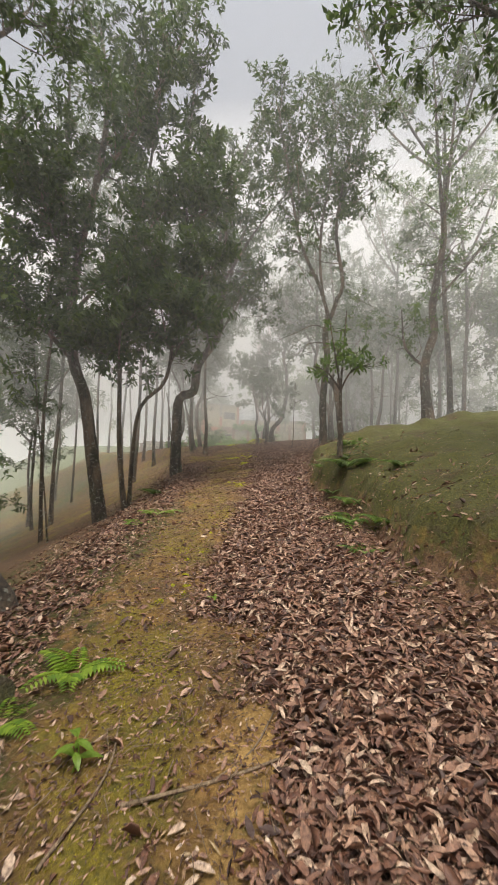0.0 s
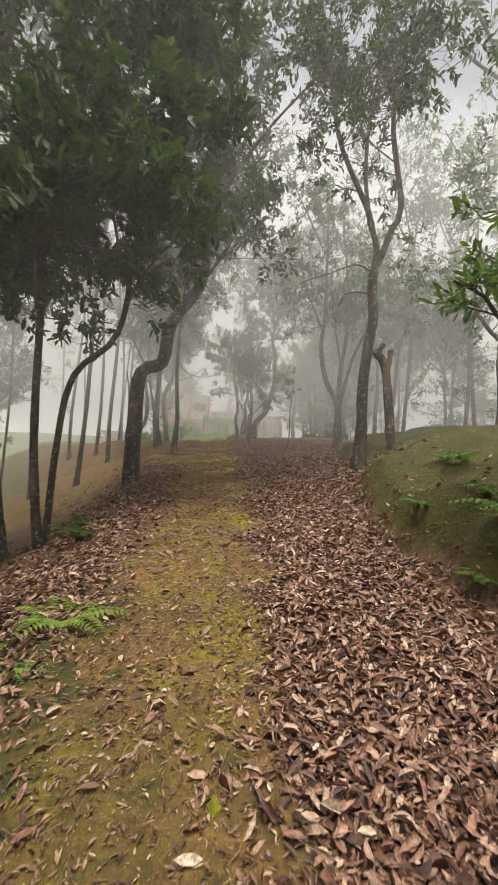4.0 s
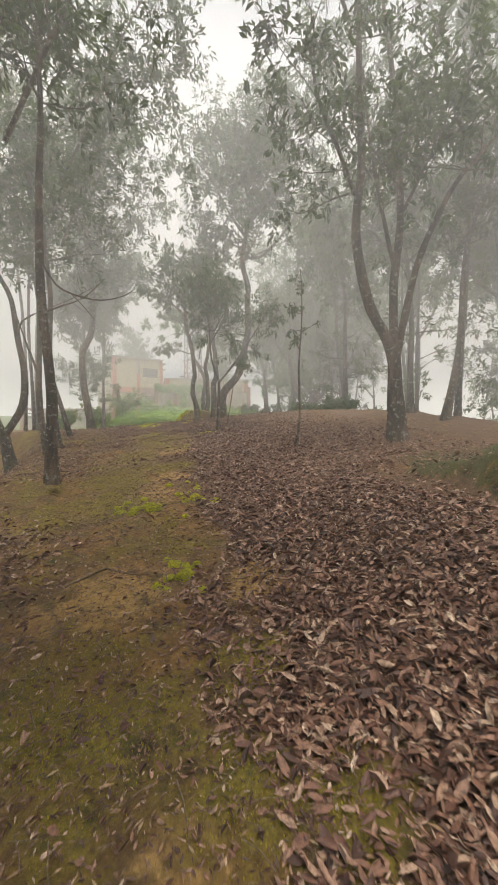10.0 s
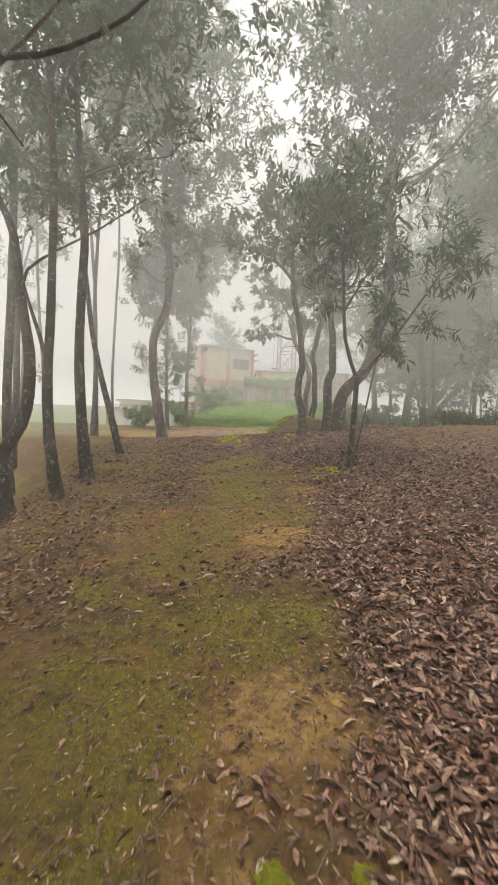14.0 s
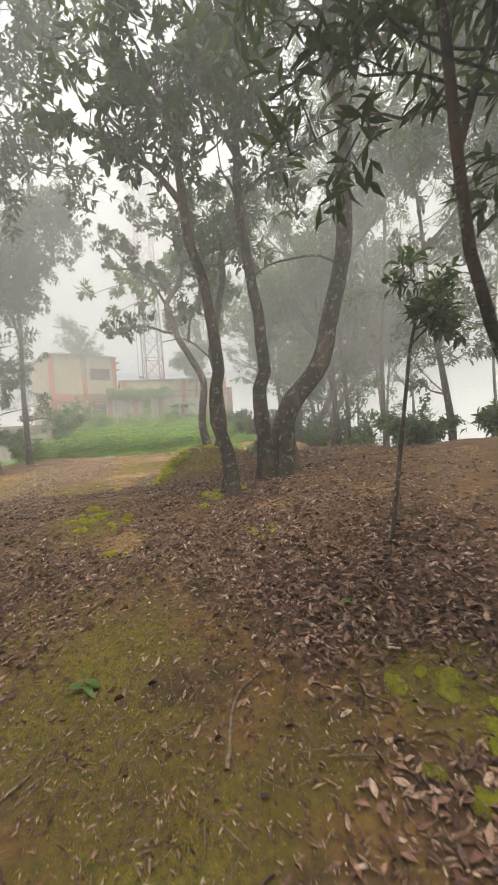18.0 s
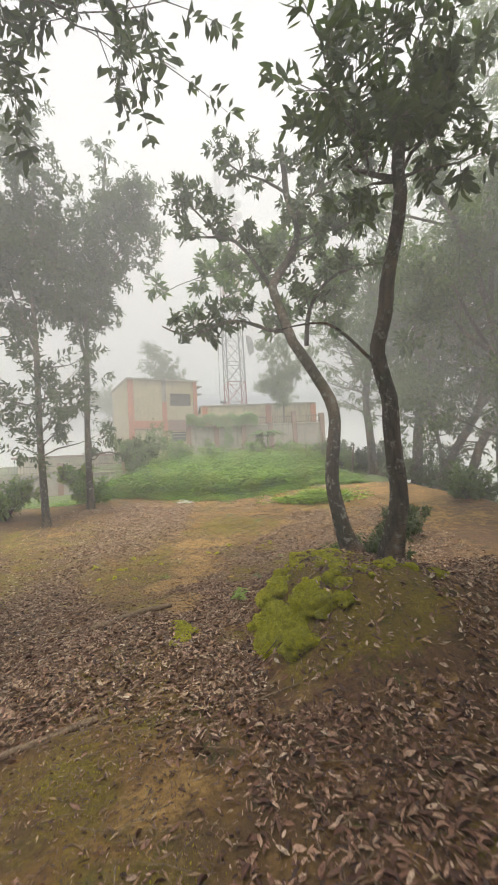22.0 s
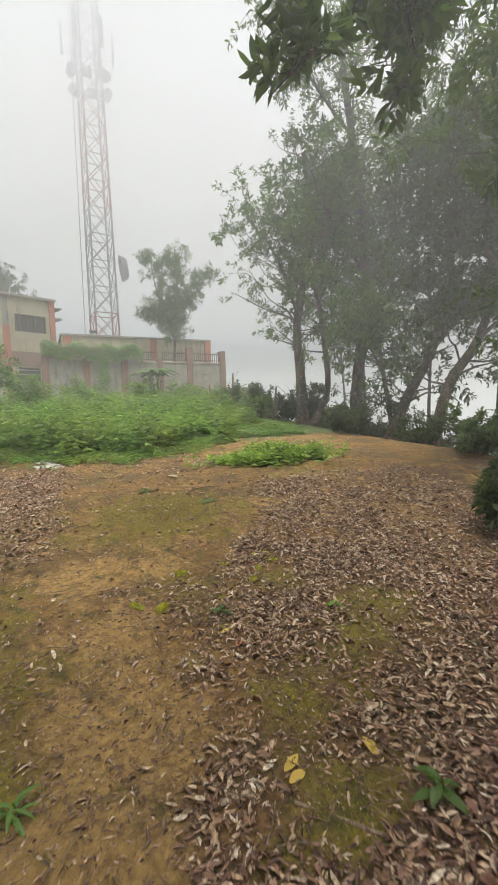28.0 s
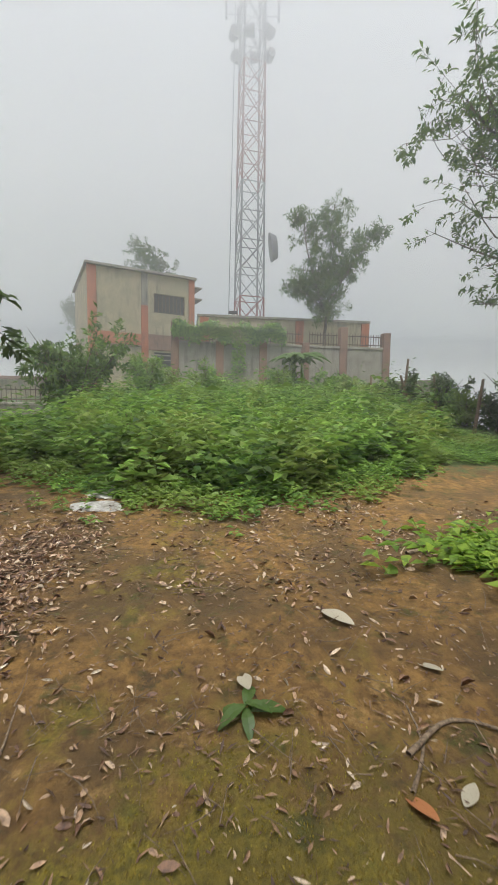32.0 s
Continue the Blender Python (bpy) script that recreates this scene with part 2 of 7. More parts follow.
class Wood:
    """Collects tapered tubes into one mesh."""
    def __init__(self, seed):
        self.v, self.f, self.count, self.rng = [], [], 0, np.random.default_rng(seed)

    def tube(self, pts, r0, r1, sides=7, lumps=0.0, flare=0.0, power=1.0):
        p = np.array([tuple(q) for q in pts])
        n = len(p)
        t = np.gradient(p, axis=0)
        t /= np.linalg.norm(t, axis=1)[:, None] + 1e-9
        ref = np.array([1.0, 0.0, 0.0]) if abs(t[0][0]) < 0.8 else np.array([0.0, 1.0, 0.0])
        u = np.cross(t, ref)
        u /= np.linalg.norm(u, axis=1)[:, None] + 1e-9
        w = np.cross(t, u)
        s = np.linspace(0, 1, n)
        r = r0 + (r1 - r0) * s ** power
        if flare:
            r = r * (1 + flare * np.exp(-np.linspace(0, 1, n) * n / 2.2))
        a = np.linspace(0, 2 * np.pi, sides, endpoint=False)
        rr = r[:, None] * (1 + lumps * self.rng.normal(size=(n, sides)))
        if flare:
            rr = rr * (1 + 0.35 * flare * np.exp(-np.arange(n) / 1.6)[:, None] * np.cos(a * 4 + 1.0)[None])
        ring = p[:, None] + rr[..., None] * (np.cos(a)[None, :, None] * u[:, None] + np.sin(a)[None, :, None] * w[:, None])
        i = np.arange((n - 1) * sides).reshape(n - 1, sides)
        j = np.roll(i, -1, axis=1)
        self.v.append(ring.reshape(-1, 3))
        self.f.append(np.stack([i, j, j + sides, i + sides], -1).reshape(-1, 4) + self.count)
        self.count += n * sides

    def mesh(self, name):
        return mesh_of(name, np.concatenate(self.v), 4, np.concatenate(self.f), True)


def broad_leaf_mesh(name, base, way, face, length, width, curl):
    """Leaves with a rounded outline, cupped along the midrib and curled."""
    way = way / (np.linalg.norm(way, axis=1)[:, None] + 1e-9)
    side = np.cross(way, face)
    side /= np.linalg.norm(side, axis=1)[:, None] + 1e-9
    up = np.cross(side, way)
    L, W, C = length[:, None], width[:, None], curl[:, None]
    spine = lambda f: base + way * L * f + up * L * C * f * (1 - f) * 2.4
    lift = up * W * 0.14
    v = np.stack([spine(0), spine(0.28) + side * W * 0.42 + lift, spine(0.68) + side * W * 0.4 + lift, spine(1.0), spine(0.68) - side * W * 0.4 + lift, spine(0.28) - side * W * 0.42 + lift], 1).reshape(-1, 3)
    i = np.arange(len(base))[:, None] * 6
    return mesh_of(name, v, 4, np.concatenate([i + [0, 1, 2, 3], i + [0, 3, 4, 5]], 1))


def leaf_mesh(name, base, way, face, length, width, droop=0.12):
    """Many leaves as folded blades: base points, directions, facing and sizes as arrays."""
    way = way / (np.linalg.norm(way, axis=1)[:, None] + 1e-9)
    side = np.cross(way, face)
    side /= np.linalg.norm(side, axis=1)[:, None] + 1e-9
    up = np.cross(side, way)
    L, W = length[:, None], width[:, None]
    mid = base + way * L * 0.55 + up * W * 0.25
    tip = base + way * L - up * L * droop
    v = np.stack([base, mid + side * W / 2, tip, mid - side * W / 2], 1).reshape(-1, 3)
    return mesh_of(name, v, 4, np.arange(len(v)))


def sprigs(rng, spots, axes, each, size, spread=0.9, slim=0.36):
    """Rosettes of leaves at the ends of twigs."""
    n = len(spots)
    spots, axes = np.repeat(spots, each, 0), np.repeat(axes, each, 0)
    rnd = rng.normal(size=spots.shape)
    rnd -= axes * (rnd * axes).sum(1)[:, None]
    rnd /= np.linalg.norm(rnd, axis=1)[:, None] + 1e-9
    way = axes * (1 - spread * rng.random(len(spots))[:, None]) + rnd * spread
    way[:, 2] -= 0.25 * rng.random(len(spots))
    length = size * (0.65 + 0.6 * rng.random(len(spots)))
    base = spots + rng.normal(size=spots.shape) * size * 0.25
    face = axes * 0.5 + np.array([0, 0, 1.0]) + rng.normal(size=spots.shape) * 0.35
    return base, way, face, length, length * slim


def grow(name, label, limbs, seed, leaf=0.13, each=7, branches=26, reach=1.6, start=0.45, leaves=LEAF, bark=BARK, twigs=5, flare=0.5, sides=9,
         crown_low=0.0, bare=(), category="tree", rise=0.35, slim=0.36, group="", broad=False):
    """A tree: limbs are (points, radius at the foot, radius at the end); branches and rosettes of leaves grow from their upper parts."""
    rng = np.random.default_rng(seed)
    foot = Vector(limbs[0][0][0])
    thing = new(name)
    thing.location = foot
    tagged(thing, label, category, group)
    o = np.array(foot)
    spots, axes = [], []
    fine = Wood(seed + 1)
    total = sum(1 for k in range(len(limbs)) if k not in bare) or 1
    for k, (pts, r0, r1) in enumerate(limbs):
        line = curve_points([Vector(p) - foot for p in pts], 0.22 if r0 > 0.05 else 0.3)
        wood = Wood(seed + 10 + k)
        wood.tube(line, r0, r1, sides if r0 > 0.05 else 6, 0.035, flare if k == 0 else 0.0)
        part("trunk" if k == 0 else "limb", wood.mesh("limb"), bark, thing)
        if k in bare:
            continue
        n = len(line)
        for b in range(max(2, branches // total)):
            f = start + (1 - start) * rng.random() ** 0.8 if k == 0 else 0.25 + 0.75 * rng.random()
            i = min(n - 2, int(f * (n - 1)))
            p = np.array(line[i])
            if p[2] < crown_low:
                continue
            d = rng.normal(size=3)
            d[2] = abs(d[2]) * 0.5 + rise * rng.random() - 0.1
            d /= np.linalg.norm(d)
            l = reach * (0.55 + 0.7 * rng.random()) * (1.15 - 0.45 * f)
            q = [p + d * l * s + np.array([0, 0, 0.12 * l * s * s]) + rng.normal(size=3) * 0.05 * l * (s > 0) for s in (0, 0.3, 0.6, 1.0)]
            rb = max(0.008, (r0 + (r1 - r0) * i / n) * 0.35)
            fine.tube(curve_points(q, 0.4), min(rb, 0.04), 0.005, 4)
            for w in range(twigs):
                s = 0.25 + 0.75 * rng.random()
                a = q[0] * (1 - s) + q[-1] * s
                e = d * 0.5 + rng.normal(size=3) * 0.75
                e[2] += 0.1
                e /= np.linalg.norm(e)
                lt = (0.3 + 0.5 * rng.random()) * min(1.2, reach * 0.6)
                fine.tube([a, a + e * lt * 0.5 + np.array([0, 0, 0.02]), a + e * lt], 0.007, 0.003, 3)
                for s2 in (0.45, 0.75, 1.0):
                    spots.append(a + e * lt * s2)
                    axes.append(e)
    if fine.v:
        tagged(part("branchwork", fine.mesh("branchwork"), bark, thing), kind="stuff")
    if spots:
        blades = sprigs(rng, np.array(spots), np.array(axes), each, leaf, slim=slim)
        me = broad_leaf_mesh("crown", *blades, rng.normal(-0.08, 0.12, len(blades[0]))) if broad else leaf_mesh("crown", *blades)
        part("crown", me, leaves, thing)
    return thing

# ---- lie of the land ----
PROFILE_Y = [-60, -6, 0, 4.1, 7.5, 10, 12, 14, 17, 20, 23, 26, 28, 30, 32, 34, 37, 40, 45, 50, 54, 60, 90]
PROFILE_Z = [-6, -1.3, -0.5, 0.0, 0.49, 0.9, 1.08, 1.35, 1.83, 2.27, 2.63, 3.0, 2.9, 2.68, 2.5, 2.62, 2.98, 3.1, 3.5, 4.2, 4.7, 4.8, 4.0]
WAY_Y = [-60, 0, 4, 8, 12, 16, 20, 25, 30, 35, 60]
WAY_X = [0.5, 0.1, -0.5, -0.45, -0.45, -0.7, -1.1, -1.35, -2.0, -1.4, -1.0]
EDGE_Y = [-60, 0, 5, 9, 13, 17, 21, 25, 29, 34, 40, 60]
EDGE_W = [1.5, 1.35, 1.3, 1.4, 1.6, 1.9, 2.0, 2.8, 6.0, 12.0, 14.0, 30.0]


def smooth(a, b, v):
    s = min(1.0, max(0.0, (v - a) / (b - a)))
    return s * s * (3 - 2 * s)


def along(v, xs, ys):
    if v <= xs[0]:
        return ys[0]
    for i in range(1, len(xs)):
        if v < xs[i]:
            return ys[i - 1] + (ys[i] - ys[i - 1]) * (v - xs[i - 1]) / (xs[i] - xs[i - 1])
    return ys[-1]


BANK_Y = [-60, 2.0, 3.6, 4.6, 5.5, 6.9, 7.5, 8.3, 9.8, 10.5, 11.0, 13.0, 60]
BANK_X = [2.4, 2.2, 1.8, 1.45, 1.5, 1.4, 1.22, 1.08, 1.1, 1.3, 2.35, 2.2, 2.2]


def foot_of(y):
    """How far from the way the bank begins."""
    return along(y, BANK_Y, BANK_X) - along(y, WAY_Y, WAY_X) + 0.06 * math.sin(y * 4.1) + 0.04 * math.sin(y * 9.7)


def land(x, y):
    """The height of the ground without its small unevenness."""
    z = along(y, PROFILE_Y, PROFILE_Z)
    off = x - along(y, WAY_Y, WAY_X)
    z += 0.10 * max(-2.0, min(5.0, off)) * (1 - smooth(24, 34, y))
    # the shoulder falls away to the valley on the one side
    edge = along(y, EDGE_Y, EDGE_W)
    if -off > edge:
        d = -off - edge
        z -= 0.45 * d * smooth(0, 1.6, d) if d < 12 else 5.4 + 0.25 * (min(d, 60) - 12)
    # the bank along the other
    foot = foot_of(y)
    high = (0.82 - 0.25 * smooth(9.7, 10.6, y)) * smooth(1.6, 3.8, y) * (1 - smooth(15.2, 17.2, y))
    z += 0.32 * smooth(0.7, 2.2, off) * smooth(9.3, 10.5, y) * (1 - smooth(13, 17, y))
    z += high * (0.72 * smooth(foot, foot + 0.24, off) + 0.28 * smooth(foot + 0.2, foot + 1.1, off)) + 0.12 * high * max(0.0, min(4.0, off - foot - 0.6))
    # the mossy mound under the two trees
    z += 0.55 * (1 - 0.55 * smooth(-0.2, 1.0, x)) * smooth(-1.2, -0.5, x + 0.06 * math.sin(5 * y)) * (1 - smooth(1.8, 4.5, x)) * smooth(27.0, 28.2, y) * (1 - smooth(29.5, 30.9, y))
    # the far side of the ridge
    far = off - (7.5 - 0.06 * max(0.0, min(20.0, y - 25)))
    if far > 0:
        z -= 0.5 * far * smooth(0, 3, far) if far < 14 else 7.0 + 0.15 * (min(far, 80) - 14)
    # lower ground before the far wall
    z -= 1.25 * smooth(4.5, 8.5, -x) * smooth(39, 47, y) * (1 - smooth(52, 56, y))
    return z

# ---- ground ----
def spread(inner0, inner1, step, outer, ratio=1.22):
    mid = list(np.arange(inner0, inner1 + step / 2, step))
    lo, hi, s = [inner0], [mid[-1]], step
    while hi[-1] < outer:
        s *= ratio
        hi.append(hi[-1] + s)
        lo.append(lo[-1] - s)
    return np.array(lo[:0:-1] + mid + hi[1:])


def uneven(x, y):
    near = math.exp(-(max(0.0, abs(x) - 8) / 12) ** 2)
    high = smooth(0, 0.5, x - along(y, WAY_Y, WAY_X) - foot_of(y)) * smooth(3, 4.5, y) * (1 - smooth(16, 18, y))
    return near * (0.13 * high * noise.noise((x * 2.1, y * 2.1, 5)) + 0.05 * noise.noise((x * 1.3, y * 1.3, 0)) + 0.026 * noise.noise((x * 4.1, y * 4.1, 3)) + 0.01 * noise.noise((x * 11, y * 11, 7)))


def height(x, y):
    return land(x, y) + uneven(x, y)


PATCHES = ((-1.5, 22.8, 0.55), (-1.15, 22.0, 0.45), (-0.02, 22.2, 0.35), (-2.15, 27.1, 0.45), (-1.7, 26.7, 0.4), (-1.4, 22.3, 0.4), (-1.05, 21.2, 0.6), (-1.4, 20.1, 0.6), (-0.9, 20.4, 0.5), (-0.95, 17.0, 0.45), (-1.3, 16.7, 0.4), (-1.9, 25.85, 0.4), (-1.75, 25.4, 0.3), (-1.35, 23.3, 0.35), (-0.95, 13.6, 0.5), (-0.35, 13.1, 0.35), (-0.7, 15.5, 0.45), (-0.4, 12.1, 0.45), (-1.5, 13.0, 0.4), (-3.1, 32.2, 0.6), (-2.5, 30.5, 0.5), (-1.27, 28.8, 0.22), (-0.8, 18.6, 0.5), (-0.5, 10.0, 0.4), (-0.05, 32.75, 0.4), (-0.45, 32.55, 0.3), (-1.2, 32.15, 0.35), (-1.2, 31.5, 0.3), (-0.6, 33.4, 0.3), (-2.55, 34.05, 0.4), (-2.5, 32.9, 0.35), (-1.65, 18.2, 0.6), (-2.1, 17.1, 0.5), (-2.7, 18.1, 0.6), (-1.5, 22.5, 0.5), (-0.72, 22.15, 0.3), (-0.15, 14.0, 0.3), (0.1, 13.1, 0.3))


def patch_amount(x, y):
    """Mossy ground that shows between the leaves."""
    n = 0.5 * noise.noise((x * 1.7, y * 1.7, 41)) + 0.3 * noise.noise((x * 4.5, y * 4.5, 43))
    v = max(math.exp(-((x - px) ** 2 + (y - py) ** 2) / w ** 2) for px, py, w in PATCHES)
    return max(0.0, min(1.0, v * (1.1 + n) if v > 0.05 else 0.0))


def litter_amount(x, y):
    off = x - along(y, WAY_Y, WAY_X)
    n = noise.noise((x * 0.8, y * 0.5, 11)) * 0.5 + noise.noise((x * 2.3, y * 2.0, 5)) * 0.3
    lane = smooth(0.0, 0.55, off + 0.7 * n)
    early = lane + 0.75 * (1 - smooth(-1.6, -0.85, off + 0.5 * n)) + 0.04 + 0.3 * n
    middle = 0.36 + 0.55 * smooth(0.35, 1.1, off + 0.3 * n) + 0.2 * (1 - smooth(-2.2, -1.0, off)) + 0.75 * n
    late = 0.56 + 0.7 * n
    if y > 30:
        right = smooth(-0.35, 0.25, x + 0.3 * n - along(y, [31, 33, 34.2, 35, 36.3], [-1.7, -1.2, -0.8, 0.0, 0.3])) * (1 - smooth(36, 36.9, y))
        left = 1 - smooth(-0.3, 0.25, x + 0.3 * n - along(y, [31, 33, 35, 36.3, 38], [-3.6, -3.2, -2.3, -2.3, -2.6]))
        late += (0.1 + 1.0 * n + 0.5 * max(right, left) - late) * smooth(30.2, 31.6, y)
    late = middle + (late - middle) * smooth(22, 25, y)
    k = smooth(13, 20, y)
    v = early * (1 - k) + late * k
    v *= 1 - 0.95 * smooth(0, 0.3, off - foot_of(y)) * smooth(2.5, 4.5, y) * (1 - smooth(13, 17, y))
    v *= 1 - 0.6 * smooth(38, 40, y)
    bank = smooth(-0.05, 0.3, off - foot_of(y)) * smooth(2.5, 4.5, y) * (1 - smooth(14, 18, y))
    v = v + (0.12 + 0.5 * n - v) * bank
    v -= 0.75 * patch_amount(x, y) + 0.9 * max(0.0, sand_amount(x, y) - 0.25) + 0.5 * math.exp(-((x + 1.2) ** 2 + (y - 35.8) ** 2) / 1.6)
    return max(0.0, min(1.0, v))


def moss_amount(x, y):
    off = x - along(y, WAY_Y, WAY_X)
    n = noise.noise((x * 1.1, y * 0.8, 21)) * 0.6 + noise.noise((x * 3.1, y * 3.0, 25)) * 0.4
    strip = math.exp(-((off + 0.5) / 0.7) ** 2)
    v = 0.52 * strip + 0.75 * n
    v = max(v, (0.38 + 0.7 * n) * smooth(11, 14, y) * (1 - smooth(26, 28, y)) * (1 - smooth(-0.9, 0.0, off)))
    bank = smooth(-0.05, 0.3, off - foot_of(y)) * smooth(2.5, 4.5, y) * (1 - smooth(14, 18, y))
    v = max(v, bank * (0.85 + 0.45 * n))
    mound = smooth(-1.2, -0.9, x) * (1 - smooth(-0.1, 0.5, x)) * smooth(27, 28, y) * (1 - smooth(29.5, 30.4, y))
    v = max(v, mound * (0.95 + 0.4 * n))
    v = max(v, (0.5 + 0.55 * n) * smooth(29.5, 31, y) * (1 - smooth(36, 38, y)) * (1 - smooth(-1.2, -0.2, x)))
    v -= 0.2 * smooth(34.5, 37, y)
    v = max(v, 0.85 * patch_amount(x, y) + 0.4 * n) - (0.7 * sand_amount(x, y) if y < 34.6 else 0.0)
    for px, py, w, high in ((-1.2, 35.5, 1.0, 1.0), (-0.32, 32.6, 0.35, 0.8), (-2.9, 33.2, 0.45, 0.8), (-1.9, 25.9, 0.5, 0.75), (-0.8, 31.9, 0.4, 0.6), (1.5, 37.0, 1.2, 0.55)):
        v = max(v, high * math.exp(-((x - px) ** 2 + (y - py) ** 2) / w ** 2) + 0.25 * n)
    return max(0.0, min(1.0, v))


def sand_amount(x, y):
    n = noise.noise((x * 2.1, y * 2.1, 33)) * 0.35
    v = max(math.exp(-((x - px) / wx) ** 2 - ((y - py) / wy) ** 2) for px, py, wx, wy in (
        (-1.98, 33.1, 0.4, 0.6), (-2.0, 32.2, 0.45, 0.5), (-2.26, 31.7, 0.4, 0.5), (-2.12, 34.15, 0.5, 0.35), (-1.45, 34.1, 0.35, 0.2), (0.0, 14.75, 0.35, 0.3), (-1.1, 14.85, 0.42, 0.4), (-0.7, 18.0, 0.42, 0.22), (-0.92, 17.2, 0.22, 0.3), (-0.5, 12.85, 0.22, 0.35), (0.05, 2.1, 0.22, 0.5), (-0.8, 19.9, 0.35, 0.3), (-1.5, 24.8, 0.22, 0.3), (0.1, 25.0, 0.3, 0.15), (-1.75, 26.9, 0.22, 0.22), (-2.0, 30.3, 0.3, 0.6)))
    v = max(v, 0.3 * smooth(33.2, 35.0, y) * (1 - smooth(35.0, 37.0, y)))
    return max(0.0, min(1.0, v + n))


def shaded_moss_amount(x, y):
    # shade of the crowns over the left shoulder, put in as dark mossy earth
    brink_shade = 0.5 * smooth(0.55, 1.2, along(y, WAY_Y, WAY_X) - x) * (1 - smooth(7, 10, y))
    # the bank: its own dark moss and the shade on it share one colour
    return brink_shade + smooth(-0.05, 0.3, x - along(y, WAY_Y, WAY_X) - foot_of(y)) * smooth(2.5, 4.5, y) * (1 - smooth(16, 18, y))


def grass_amount(x, y):
    return smooth(40.0, 42.5, y + 0.6 * noise.noise((x * 0.6, y * 0.6, 2))) + smooth(6, 12, -x) * (0.4 + 0.5 * noise.noise((x * 0.3, y * 0.3, 9)))


gx, gy = spread(-5.0, 5.0, 0.1, 700), spread(-3.0, 43.0, 0.1, 700)
nx, ny = len(gx), len(gy)
gv = [(x, y, height(x, y)) for y in gy for x in gx]
cell = np.arange((ny - 1) * nx).reshape(ny - 1, nx)[:, :-1]
ground_mesh = mesh_of("ground", gv, 4, np.stack([cell, cell + 1, cell + nx + 1, cell + nx], -1), True)
# the bank mask carries moss together with painted shade
for mask_name, amount in (("litter", litter_amount), ("moss", moss_amount), ("grass", grass_amount), ("sand", sand_amount), ("bank", shaded_moss_amount)):
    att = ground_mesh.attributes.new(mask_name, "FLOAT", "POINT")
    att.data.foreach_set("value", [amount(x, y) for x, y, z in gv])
ground_ob = part("ground", ground_mesh, FLOOR)
GRID_Z = np.array([v[2] for v in gv]).reshape(ny, nx)
GRID_LITTER = np.zeros(ny * nx, np.float32)
ground_mesh.attributes["litter"].data.foreach_get("value", GRID_LITTER)
GRID_LITTER = GRID_LITTER.reshape(ny, nx)
GRID_MOSS = np.zeros(ny * nx, np.float32)
ground_mesh.attributes["moss"].data.foreach_get("value", GRID_MOSS)
GRID_MOSS = GRID_MOSS.reshape(ny, nx)


def on_grid(grid, x, y):
    """Values of a grid over the ground at many places at once."""
    i = np.clip(np.searchsorted(gx, x) - 1, 0, nx - 2)
    j = np.clip(np.searchsorted(gy, y) - 1, 0, ny - 2)
    u, v = (x - gx[i]) / (gx[i + 1] - gx[i]), (y - gy[j]) / (gy[j + 1] - gy[j])
    return (grid[j, i] * (1 - u) + grid[j, i + 1] * u) * (1 - v) + (grid[j + 1, i] * (1 - u) + grid[j + 1, i + 1] * u) * v


tagged(ground_ob, "damp forest soil with moss and fallen brown leaves", "ground", kind="structure")

